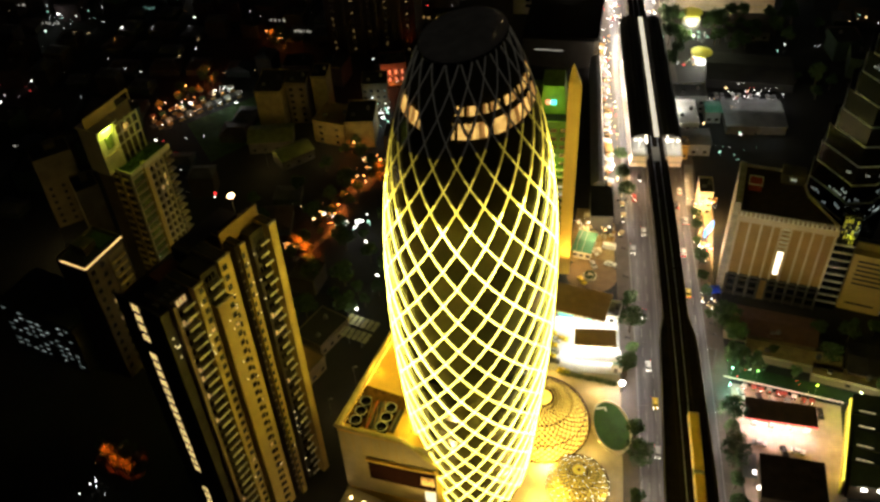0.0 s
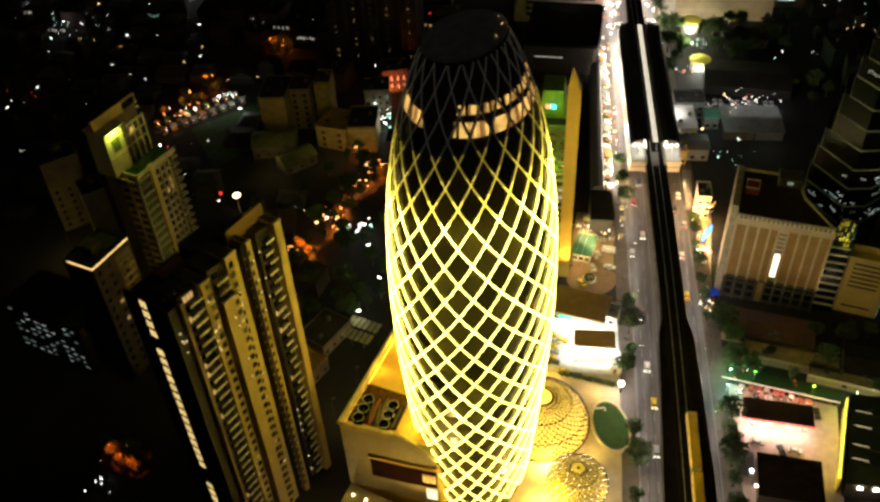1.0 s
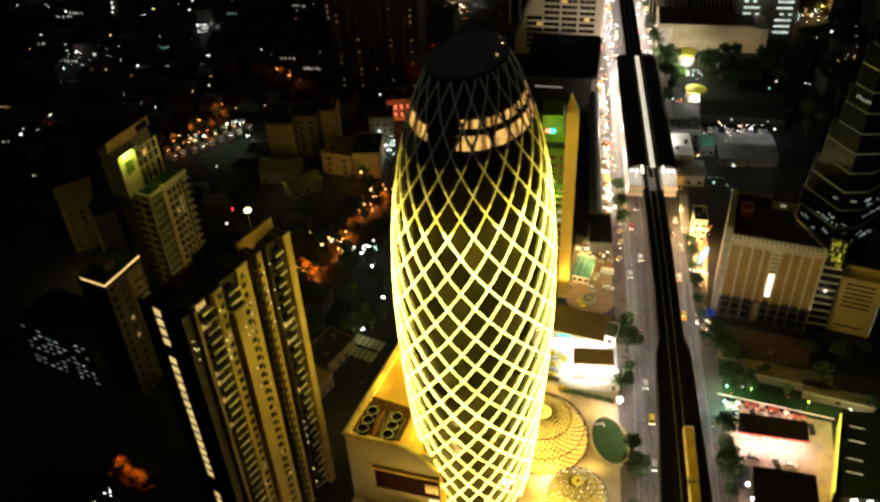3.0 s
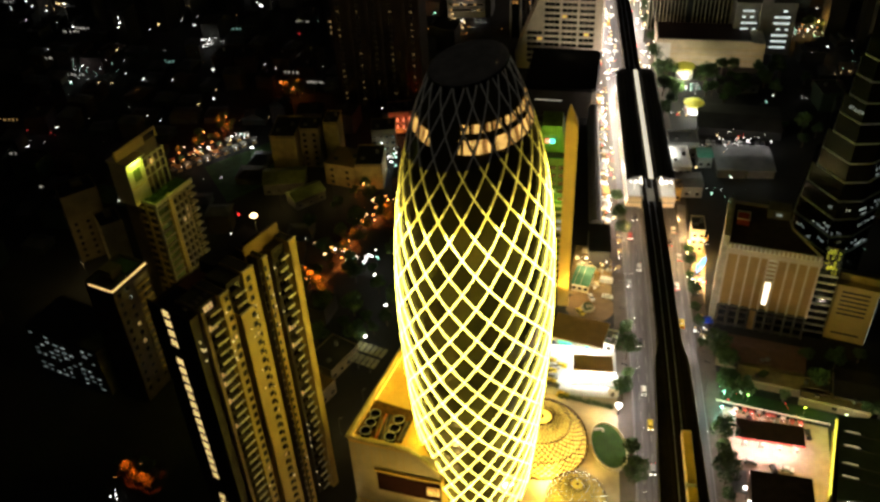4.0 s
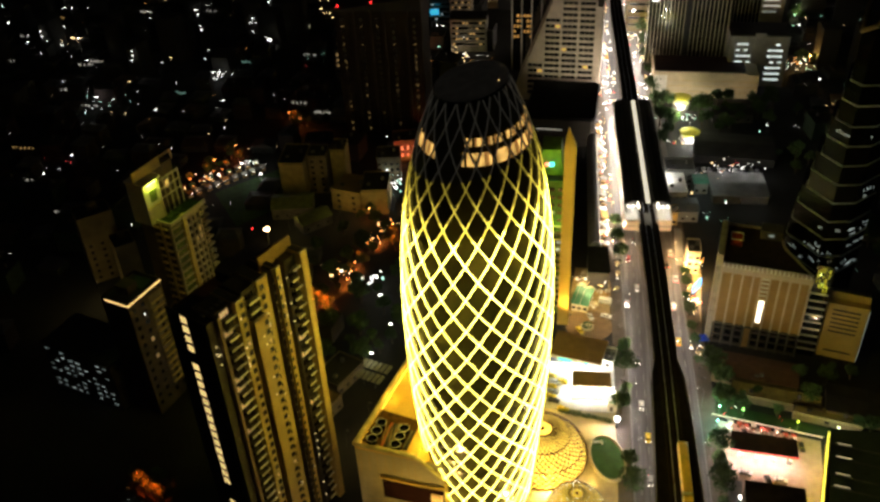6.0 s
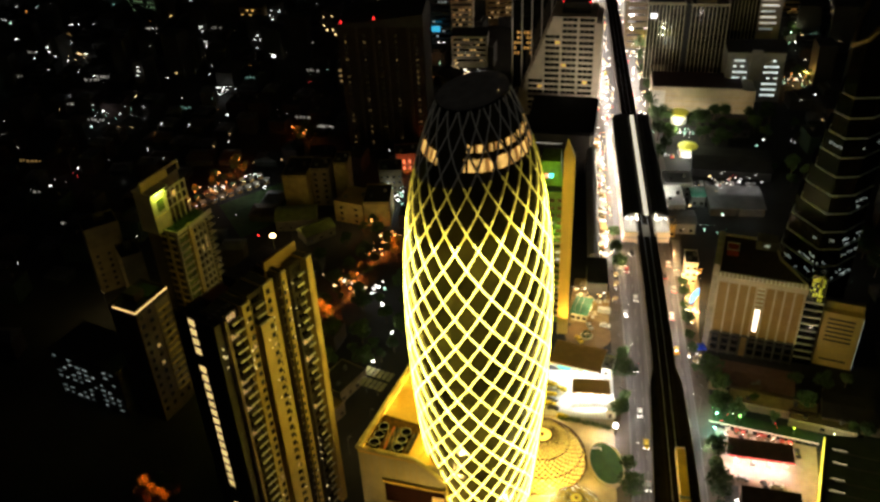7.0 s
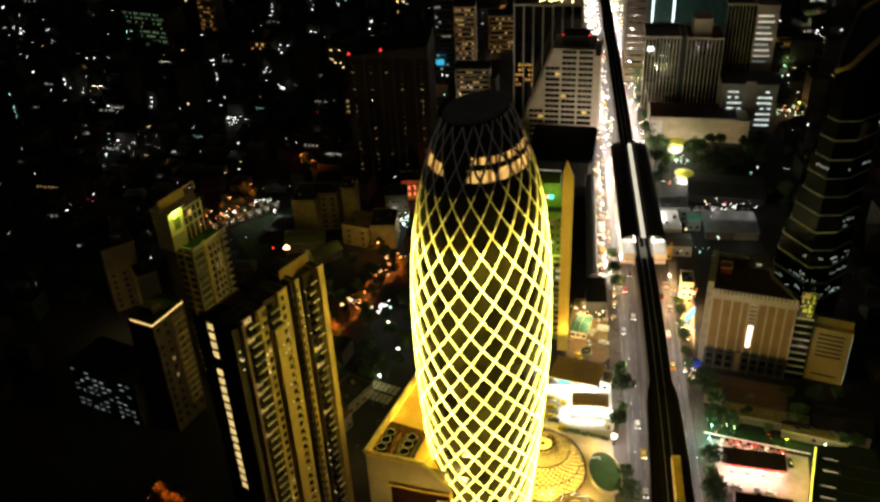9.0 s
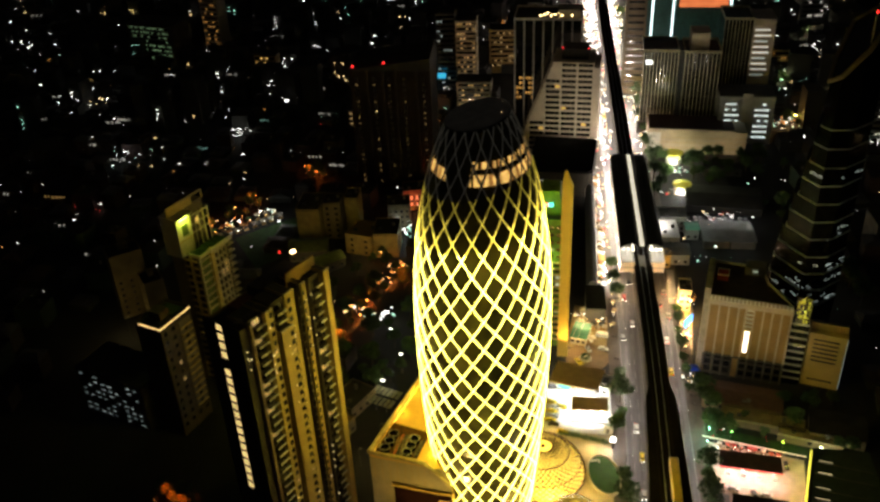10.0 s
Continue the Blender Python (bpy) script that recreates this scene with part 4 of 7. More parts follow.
agr, apn = window_mesh(1.5, 2.0, 0), panes(GLASS, 1.5, 2.0)
for k in range(19):
    place(part("side_balcony", gss, OCHRE, grn), 0, 0, 2.6 + k * 3.21)
    for y_ in (2.1, 6.2, 11.0):
        put_window(grn, agr, apn, -0.04, y_, 3.2 + k * 3.21, -90)
part("side_pier", M().box(-0.6, 3.8, 0, -0.01, 4.6, 62.4), OCHRE, grn)
part("side_pier", M().box(-0.5, 8.0, 0, -0.01, 13.9, 62.4), BROWN, grn)
gm = grn.matrix_world
p_ = gm @ Vector((1.2, 4.6, 77.4))
lamp(p_.x, p_.y, p_.z, 2000, (0.72, 1, 0.1), 0.6)

# gold fin and the green block behind the lattice tower
fin = thing("gold_fin", "tall thin gold-lit slab with a pointed top", "pylon", 0.8, 246.5, 0, 0)
for k in range(13):
    part("panel", M().box(-2.14, -0.04, 0.3 + k * 6.1, 2.14, 3.24, 6.34 + k * 6.1), GOLD, fin)
part("slab", M().add([(-2.1, 0, 0), (2.1, 0, 0), (2.1, 3.2, 0), (-2.1, 3.2, 0), (-2.1, 0, 83), (2.1, 0, 81.5), (2.1, 3.2, 81.5), (-2.1, 3.2, 83), (-0.8, 1.6, 89)],
                     [(3, 2, 1, 0), (0, 1, 5, 4), (1, 2, 6, 5), (2, 3, 7, 6), (3, 0, 4, 7), (4, 5, 8), (5, 6, 8), (6, 7, 8), (7, 4, 8)]), GOLD, fin)
flood(2.0, 236.0, 0.8, (0.8, 246, 45), 22000, (1, 0.62, 0.12), 90)
flood(-1.0, 226.0, 5.8, (0.8, 246, 70), 38000, (1, 0.62, 0.12), 60)
gb = slab_tower("green_block", "office block with green-lit upper storeys beside the gold slab", "office block", -17, 254, 0, 16.5, 26, 62, surface("wall_green_light", (0.12, 0.22, 0.05), 0.7), 5, 17, 2.4, 1.6, 0.25, 5, 5, COOLDIM)
part("crown", M().prism([(6, 6), (15.5, 6), (15.5, 20), (6, 20)], 62.1, 72, 0.25), surface("crown_green_light", (0.2, 0.34, 0.06), 0.7), gb)
part("sign", M().box(10.0, 5.5, 66.2, 11.8, 5.9, 67.6), glow("sign_cyan", (0.1, 0.9, 1), 2.5), gb, "small glowing cyan sign")
part("sign", M().box(8.4, 5.5, 66.2, 9.8, 5.9, 67.6), glow("sign_red", (1, 0.25, 0.15), 2.5), gb, "small glowing red sign")
lamp(-6, 252, 70, 1500, (0.5, 1, 0.1), 0.5)
lamp(-3.5, 251, 45, 700, (0.6, 1, 0.12), 0.5)
for k in range(14):
    part("louvre", M().box(11.5, -1.2, 4 + k * 3.0, 16.0, -0.2, 4.5 + k * 3.0), CREAM, gb)

# hotel with the tall pilasters
wht = thing("pilaster_hotel", "broad hotel block with tan panels between pale pilasters", "hotel", 58.2, 242.6, 0, -10.5)
WW = 31.6
part("wall", M().prism([(0, 0), (WW, 0), (WW - 10, 15), (WW - 13, 27), (0, 27)], 0, 37.5), TAN, wht)
part("roof", M().prism([(0.4, 0.4), (WW - 0.6, 0.4), (WW - 10.3, 14.7), (WW - 13.3, 26.6), (0.4, 26.6)], 37.5, 37.56), surface("rust_roof", (0.035, 0.02, 0.015), 0.85, vary=0.5), wht)
part("cornice", M().box(-0.3, -0.9, 34.6, WW + 0.3, 0.0, 37.2), PINKISH, wht)
part("parapet", M().ring([(0, 0), (WW, 0), (WW - 10, 15), (WW - 13, 27), (0, 27)], 37.56, 38.6, 0.3), PINKISH, wht)
tooth = M().box(-0.35, -1.2, 37.2, 0.35, -0.2, 38.7).data("dentil")
for i in range(21):
    place(part("dentil", tooth, WHITE, wht), 0.7 + i * 1.5, 0, 0)
pil = M().box(-0.35, -0.8, 10.6, 0.35, 0, 34.6).data("pilaster")
col_ = M().box(-0.35, -0.7, 0, 0.35, 0, 10.58).data("column")
FOOTSHADE = surface("shaded_column", (0.075, 0.07, 0.055), 0.8)
part("beam", M().box(0, -0.75, 9.9, WW, -0.2, 10.55), FOOTSHADE, wht)
for x_ in (0.35, 4.2, 7.9, 11.6, 14.4, 17.5, 21.0, 24.3, 27.8, 31.25):
    place(part("pilaster", pil, PINKISH, wht), x_, 0, 0)
    place(part("column", col_, FOOTSHADE, wht), x_, 0, 0)
panel = M().box(-1.35, -0.25, 0, 1.35, -0.02, 23.2).data("tan_panel")
for x_ in (2.3, 6.05, 9.75, 19.25, 22.65, 26.05, 29.5):
    place(part("tan_panel", panel, TAN, wht), x_, 0, 10.8)
base_ = M().box(-1.5, -0.12, 0, 1.5, -0.02, 10.6).data("dark_bay")
for x_ in (2.3, 6.05, 9.75, 16.0, 19.25, 22.65, 26.05, 29.5):
    place(part("dark_bay", base_, surface("bay_shade", (0.05, 0.04, 0.03), 0.6) if x_ == 2.3 else bpy.data.materials["bay_shade"], wht), x_, 0, 0)
pf, pp = window_mesh(2.6, 2.6, 2), panes(GLASS, 2.6, 2.6)
for k in range(3):
    for x_ in (2.3, 6.05, 9.75, 16.0, 19.25, 22.65, 26.05, 29.5):
        put_window(wht, pf, pp, x_, -0.16, 1.5 + k * 3.4, 0, BLACK)
for k in range(6):
    part("lit_fin", M().box(14.8, -0.7, 24 + k * 1.9, 17.1, -0.05, 24.6 + k * 1.9), WHITE, wht)
part("light_panel", M().box(15.1, -0.5, 13.5, 16.8, -0.2, 24), glow("panel_light", (1, 0.88, 0.66), 3.6, 0.6, 0.15), wht, "bright vertical light panel")
part("side_wing", M().box(-2.2, 2, 0, -0.05, 26, 40), surface("pale_side", (0.4, 0.36, 0.28), 0.75), wht)
part("roof_room", M().box(1.6, 13, 37.6, 6, 18, 40.2), surface("red_room", (0.3, 0.03, 0.015), 0.7), wht, "small red roof room")
part("roof_room_edge", M().ring([(1.5, 12.9), (6.1, 12.9), (6.1, 18.1), (1.5, 18.1)], 40.2, 40.5, 0.25), WHITE, wht)
part("roof_room", M().box(12, 20, 37.6, 20, 26, 41.5), DARKCON, wht)
part("roof_window", M().box(15, 19.8, 39.2, 17, 19.98, 40.2), COOLDIM, wht)
flood(72.0, 222.0, 16.0, (73, 240, 27), 1200, (1, 0.66, 0.3), 80)
flood(62.0, 224.0, 16.0, (63, 242, 27), 560, (1, 0.66, 0.3), 80)
flood(84.0, 219.0, 16.0, (85, 238, 25), 560, (1, 0.66, 0.3), 80)

# stair block and louvred block
stb = thing("stair_block", "glass stair block with pale floor bands", "stair block", 90.0, 238.5, 0, -10.5)
part("core", M().box(0, 0, 0, 6.3, 10, 30), GLASS, stb)
for k in range(9):
    part("floor_band", M().box(-0.1, -0.4, 3 + k * 3.3, 6.4, 0, 3.5 + k * 3.3), WHITE, stb)
STAIRGLOW = glow("stair_glow", (0.75, 0.7, 0.06), 0.17, 0.95, 0.8)
sq = random.Random(6)
for i in range(5):
    for k in range(5):
        if sq.random() < 0.75:
            part("lit_pane", M().box(0.8 + i * 0.95, -0.12, 30.4 + k * 2.2, 0.8 + i * 0.95 + sq.uniform(0.3, 0.8), -0.01, 30.4 + k * 2.2 + sq.uniform(0.6, 1.9)), STAIRGLOW, stb, "dim yellow-green lit pane")
lamp(93, 236.5, 33, 60, (0.8, 0.9, 0.1))
part("stair_head", M().box(0.4, 0, 30, 6, 6, 42), GLASS, stb)
flood(92.5, 224.0, 8, (93, 238, 20), 1400, (1, 0.8, 0.55), 70)
lou = thing("louvred_block", "ochre block with a row of dark horizontal slots", "office block", 97.3, 238.8, 0, -14)
part("wall", M().box(0, 0, 0, 14, 9.5, 25.5), OCHRE, lou)
part("roof", M().box(0.3, 3.6, 25.5, 13.7, 9.3, 25.56), ROOF, lou)
part("upper_wall", M().box(0.2, 3.0, 25.5, 13.8, 3.6, 28.6), OCHRE, lou)
slot = M().box(2.0, -0.12, 0, 11.5, -0.01, 0.75).data("slot")
for k in range(6):
    place(part("slot", slot, BLACK, lou), 0, 0, 12.3 + k * 2.0)
place(part("slot", slot, BLACK, lou), 0, 0, 3.0)
part("side_strip", M().box(14.0, 0.5, 0.5, 14.2, 1.2, 24), glow("cool_strip", (0.8, 1, 0.9), 0.35), lou)
flood(104, 222, 1.5, (104, 238, 14), 600, (1, 0.75, 0.3), 120)

# dark stepped tower with pale floor edges
hexa = thing("faceted_tower", "dark faceted glass tower with pale floor ledges and a slanted crown", "office tower")
zs_ = [0, 30.4, 37.6, 45.2, 52.9, 60.7, 68.3, 76.0, 83.6, 91.1, 98.7, 106.2, 113.0]
FACE = (17.0, 17.0, 17.0, 16.0, 15.0, 12.5, 12.0, 9.5, 9.0, 7.0, 6.5, 5.0)


def tier(k, grow=1.0):
    """Outline of the tower at tier k: the long face draws back in pairs of storeys towards the front corner."""
    n = FACE[k]
    left = (88.6 - 0.53 * n, 234.6 + 0.848 * n)
    poly = [(88.6, 234.6), (96, 235.6), (104, 243), (105.5, 256), (97, 264), (left[0] + 3.5, left[1] + 11), left]
    mx, my = 95.0, 248.0
    return [(1.06 * (mx + (x - mx) * grow) - 0.2, 1.06 * (my + (y - my) * grow) + 1.6) for x, y in poly]


for k in range(12):
    part("glazing", M().prism(tier(k, 0.985), zs_[k], zs_[k + 1] - 0.02), HEXGLASS, hexa)
    if k:
        part("ledge", M().ring(tier(k, 1.01), zs_[k] - 0.14, zs_[k] + 0.14, 0.5), surface("ledge_paint", (0.5, 0.58, 0.5), 0.7) if k == 1 else bpy.data.materials["ledge_paint"], hexa)
top_ = tier(11, 0.98)
part("crown", M().add([(x, y, 113) for x, y in top_] + [(x, y, 121.5 + (x - 90) * 1.2) for x, y in top_],
                      [tuple(range(7))[::-1], tuple(range(7, 14))] + [(i, (i + 1) % 7, 7 + (i + 1) % 7, 7 + i) for i in range(7)]), HEXGLASS, hexa)
part("crown_edge", M().tube([(x, y, 121.7 + (x - 90) * 1.2) for x, y in top_], 0.9, 6, True), BROWN, hexa, "rust-brown slanted crown edge")
part("mast", M().tube([(102.6, 256, 104.6), (102.6, 256, 147)], 0.16, 6), CONCRETE, hexa)
part("aviation_lamp", M().turn([(0.3, 0), (0.4, 0.6), (0.05, 1.0)], 8, 102.6, 256).data("aviation_lamp"), REDBULB, hexa).location.z = 147
rnd = random.Random(8)
lw = [M().box(-w / 2, -0.12, 0, w / 2, 0.05, h).data("lit_window") for w, h in ((0.32, 0.9), (0.5, 0.6), (0.22, 1.1), (0.7, 0.35))]
for me_ in lw:
    me_.materials.append(COOLDIM)
lwb = lw[0].copy()
lwb.materials[0] = COOL
for k in (1, 2, 3, 5, 8):
    q = tier(k, 0.988)
    for e in ((6, 0), (0, 1), (1, 2)):
        a, b = Vector((*q[e[0]], 0)), Vector((*q[e[1]], 0))
        n_ = int((b - a).length / 0.95)
        on = False
        for row_ in (1.0, 3.2):
            for i in range(n_):
                if rnd.random() < 0.3:
                    on = rnd.random() < (0.36 if k < 4 else 0.16)
                if on and rnd.random() < 0.8:
                    c, u = a + (b - a) * ((i + 0.5) / n_), (b - a).normalized()
                    w_ = part("lit_window", lwb if rnd.random() < 0.1 else rnd.choice(lw), COOLDIM, hexa)
                    place(w_, c.x, c.y, zs_[k] + row_ + rnd.uniform(-0.2, 0.2), math.degrees(math.atan2(u.y, u.x)))


# ---- the far end of the avenue ----
trap = thing("stepped_hotel", "pale concrete block with a stepped side and dark window rows", "hotel", 0, 450, 0, -3)
for k in range(18):
    x0 = -35 + max(0, k - 2) * 1.33
    part("storey", M().box(x0, 0, k * 3.4, 9.6, 26, (k + 1) * 3.4), PINKISH, trap)
part("side_wall", M().box(9.6, -0.4, 0, 13, 26.4, 58), PINKISH, trap)
part("roof_room", M().box(-10, 6, 61.2, 6, 20, 67.5), ROOF, trap)
for x_ in (-9.6, 5.6):
    part("roof_lamp", M().turn([(0.25, 67.5), (0.3, 68.0), (0.05, 68.3)], 8, x_, 6.4), REDBULB, trap)
sl = M().box(-4.2, -0.1, 0, 4.2, 0.0, 1.9)
flood(-4, 425, 19, (-6, 452, 40), 7200, (1, 0.92, 0.64), 130)
strip_, strip_l = sl.data("window_strip"), M().box(-1.4, -0.14, 0.1, 1.4, -0.1, 1.8).data("lit_pane")
mul_ = M()
for i in range(4):
    mul_.box(-4.2 + i * 2.8 - 0.1, -0.16, 0, -4.2 + i * 2.8 + 0.1, -0.02, 1.9)
mul_ = mul_.data("mullion")
rnd = random.Random(3)
for k in range(1, 18):
    for x_ in (4.6, -5.0, -14.6, -24.2):
        if x_ - 4.4 > -35 + max(0, k - 2) * 1.33:
            w_ = part("window_strip", strip_, GLASS, trap)
            place(w_, x_, 0, k * 3.4 + 0.8)
            part("mullion", mul_, PINKISH, w_)
            if rnd.random() < 0.12:
                place(part("lit_pane", strip_l, WARM if rnd.random() < 0.5 else COOL, w_), rnd.choice((-2.8, 0, 2.8)), 0, 0)
low_ = thing("dark_hall", "low dark hall with a rounded roof before the stepped block", "hall", -26, 398, 0, -3)
part("wall", M().prism([(0, 0), (35, 0), (37, 2), (37, 44), (35, 46), (0, 46)], 0, 15), ROOF, low_)
part("roof", M().prism([(-0.4, -0.4), (35.2, -0.4), (37.4, 1.8), (37.4, 44.2), (35.2, 46.4), (-0.4, 46.4)], 15, 16.6, 0.03), surface("tar_roof", (0.006, 0.006, 0.006), 0.95, spec=0.1), low_)
part("lit_slot", M().box(6, -0.2, 9.0, 20, -0.02, 9.35), glow("slot_white", (1, 0.95, 0.8), 0.35, 0.6), low_)


def mullion_tower(name, label, x, y, yaw, w, d, h, n, wall, fin_mat, fin_w=0.7):
    t = thing(name, label, "office tower", x, y, 0, yaw)
    part("glazing", M().box(0, 0, 0, w, d, h), wall, t)
    part("roof_edge", M().ring([(-0.5, -0.8), (w + 0.5, -0.8), (w + 0.5, d), (-0.5, d)], h, h + 1.6, 0.4), fin_mat, t)
    part("roof", M().box(0, 0, h, w, d, h + 0.1), ROOF, t)
    fin_ = M().box(-fin_w / 2, -0.8, 0, fin_w / 2, 0, h).data("fin")
    for i in range(n + 1):
        place(part("fin", fin_, fin_mat, t), w * i / n, 0, 0)
    return t


mt = mullion_tower("gridded_tower", "dark glass tower with pale mullions and a lit roof terrace", -41, 492, 0, 42, 28, 74, 7, GLASS, CONCRETE, 0.8)
for i in range(12):
    place(part("terrace_lamp", M().turn([(0.05, 0), (0.5, 0.6), (0.05, 1.2)], 6), WARMBULB, mt), 16 + i * 2.2, 1 + (i % 3) * 3, 76)
part("terrace_frame", M().box(27, 1, 74.1, 41, 1.4, 80).box(27, 12, 74.1, 27.4, 12.4, 80).box(27, 1, 80, 41, 12.4, 80.4), CREAM, mt)
for i in range(6):
    for k in range(5):
        if rnd.random() < 0.7:
            part("amber_pane", M().box(1 + i * 2.0, -0.3, 22 + k * 3.3, 2.2 + i * 2.0, -0.04, 23.6 + k * 3.3), AMBER, mt)
SAGE = surface("sage_fin", (0.34, 0.31, 0.2), 0.7)
for name_, x_, w_, y_, h_, n_ in (("ribbed_tower", 40.3, 21, 492, 54.5, 10), ("ribbed_tower", 65.5, 21, 490, 54.5, 9), ("ribbed_tower", 89, 17, 505, 71, 8)):
    t_ = mullion_tower(name_, "dark tower block with close pale vertical ribs", x_, y_, 0, w_, 26, h_, n_, GLASS, SAGE, 0.55)
    tagged(t_, group="ribbed towers")
    part("base", M().box(-1.5, -1.6, 0, w_ + 1.5, 0, 8), DARKCON, t_)
    if n_ == 10:
        part("lit_sign", M().box(1.5, -1.1, 46.5, 5.2, -0.85, 49), glow("sign_plain_white", (1, 1, 0.95), 3), t_)
    if n_ == 9:
        part("roof_block", M().box(3, 4, 54.6, 14, 18, 66), CREAM, t_)
PALEWIN = glow("pale_window", (1, 0.95, 0.8), 0.55, 0.6)
lvw = thing("louvred_slab", "pale slab with bright horizontal louvres", "office block", 106, 503, 0, 0)
part("wall", M().box(0, 0, 0, 13, 22, 72), PINKISH, lvw)
for k in range(9):
    part("lit_strip", M().box(1, -0.3, 36 + k * 3.6, 9 + (k * 5) % 3, -0.02, 36.9 + k * 3.6), PALEWIN if k % 3 else COOLDIM, lvw)
six = thing("pale_block", "pale low block with lit window strips beside a blank stair wall", "office block", 87.5, 478, 0, 0)
part("wall", M().box(0, 0, 0, 33, 20, 31), CONCRETE, six)
part("roof", M().box(-0.4, -0.4, 31, 33.4, 20.4, 31.7), ROOF, six)
part("stair_wall", M().box(13.5, -1.2, 0, 19.5, 0, 33), CONCRETE, six)
ls = M().box(0, -0.2, 0, 2.0, -0.02, 0.9).data("lit_strip")
for k in range(7):
    for x_ in (3.8, 21.5):
        for i in range(4):
            if rnd.random() < 0.7:
                place(part("lit_strip", ls, PALEWIN if rnd.random() < 0.8 else COOL, six), x_ + i * 2.15, 0, 4 + k * 3.6)
blt = thing("neon_tower", "glass tower with white light lines, teal and orange light painted on", "office tower", 44, 566, 0, 0)
part("glazing", M().box(0, 0, 0, 58, 30, 92), surface("teal_light_panel", (0.04, 0.12, 0.11), 0.4), blt)
for x_ in (4, 18, 56):
    part("light_line", M().box(x_ - 0.5, -0.6, 20, x_ + 0.5, -0.02, 92), glow("cool_line", (0.8, 1, 1), 2.5), blt, "white vertical light line")
part("crown", M().box(22, -1.5, 62, 54, -0.02, 76), glow("painted_orange_wash", (1, 0.25, 0.08), 0.7, 0.7, 0.3), blt)
brk = slab_tower("brick_block", "brown banded block beside the avenue", "office block", 30, 560, 0, 14, 24, 80, BROWN, 1, 16, 11, 1.8, 0.0, 21)
lnk = thing("link_block", "dark link block between the ribbed towers", "office block", 61.4, 494, 0, 0)
part("wall", M().box(0, 0, 0, 4.0, 22, 54), BLACK, lnk)
part("roof", M().box(0, 0, 54, 4.0, 22, 54.4), ROOF, lnk)
box = thing("warehouse_store", "long low cream store building with a dark roof", "store", 44.3, 461, 0, -1)
part("wall", M().box(0, 0, 0, 59, 26, 14.6), CREAM, box)
part("roof", M().box(1, 2.5, 14.6, 52, 25, 15.0), surface("maroon_roof", (0.05, 0.02, 0.018), 0.8), box)
part("parapet", M().box(-0.2, -0.3, 14.6, 52, 1.5, 15.6), CREAM, box)
part("corner_panel", M().box(0.2, -0.25, 1, 8, -0.02, 13.5), WHITE, box)
for k in range(3):
    part("joint", M().box(8, -0.12, 3.5 + k * 3.4, 59, -0.01, 3.7 + k * 3.4), OCHRE, box)
for x_ in (52, 66, 80, 94):
    flood(x_, 448, 5, (x_, 461, 8), 1500, (1, 0.8, 0.5), 120)
kio = thing("lit_kiosk", "small pavilion with a yellow domed roof and bright interior", "pavilion", 60, 447, 0)
part("roof", M().turn([(5.2, 6), (5.3, 6.5), (2.6, 7.4), (0.2, 7.8)], 16), glow("yellow_awning_glow", (1, 0.75, 0.1), 0.16, 0.7, 0.8), kio)
part("counter", M().turn([(4.5, 0), (4.5, 3)], 16), WHITE, kio)
lamp(60, 441, 4.5, 5500, (1, 0.95, 0.75), 0.6)
dome2 = thing("lit_kiosk", "small pavilion with a yellow domed roof and bright interior", "pavilion", 62, 407, 0)
part("roof", M().turn([(5.2, 5), (5.3, 5.5), (2.6, 6.4), (0.2, 6.8)], 16), bpy.data.materials["yellow_awning_glow"], dome2)
part("counter", M().turn([(4.5, 0), (4.5, 3)], 16), WHITE, dome2)
lamp(61, 400, 4.5, 4500, (1, 0.97, 0.9), 0.6)

drk = thing("dark_tower", "very dark apartment tower with red roof lamps and few lit windows", "apartment tower", -126, 400, 0, 2)
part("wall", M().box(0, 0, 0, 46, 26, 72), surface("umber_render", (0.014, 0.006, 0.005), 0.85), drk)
part("roof_slab", M().add([(0, 0, 72), (46, 0, 72), (46, 26, 72), (0, 26, 72), (0, 0, 73), (46, 0, 79), (46, 26, 82), (0, 26, 75)],
                          [(3, 2, 1, 0), (4, 5, 6, 7), (0, 1, 5, 4), (1, 2, 6, 5), (2, 3, 7, 6), (3, 0, 4, 7)]), ROOF, drk)
for x_ in (10, 19, 26, 38):
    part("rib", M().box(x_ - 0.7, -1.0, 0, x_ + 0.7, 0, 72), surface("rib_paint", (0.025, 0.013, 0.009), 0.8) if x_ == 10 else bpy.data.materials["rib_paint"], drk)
wfd, wpd, wpl = window_mesh(1.6, 1.5, 1), panes(GLASS, 1.6, 1.5), panes(WARMDIM, 0.7, 0.9)
rnd = random.Random(31)
for k in range(20):
    for x_ in (4, 14, 22.5, 31, 42):
        put_window(drk, wfd, wpl if rnd.random() < 0.22 else wpd, x_, -0.04, 4 + k * 3.3)
for x_, y_ in ((2, 2), (20, 1), (30, 24), (44, 2)):
    place(part("aviation_lamp", M().turn([(0.4, 0), (0.6, 0.6), (0.05, 1.2)], 8), REDBULB, drk), x_, y_, 76 if x_ > 10 else 73.5)
flood(-84, 398.2, 3, (-84, 401, 16), 2600, (1, 0.1, 0.02), 44)


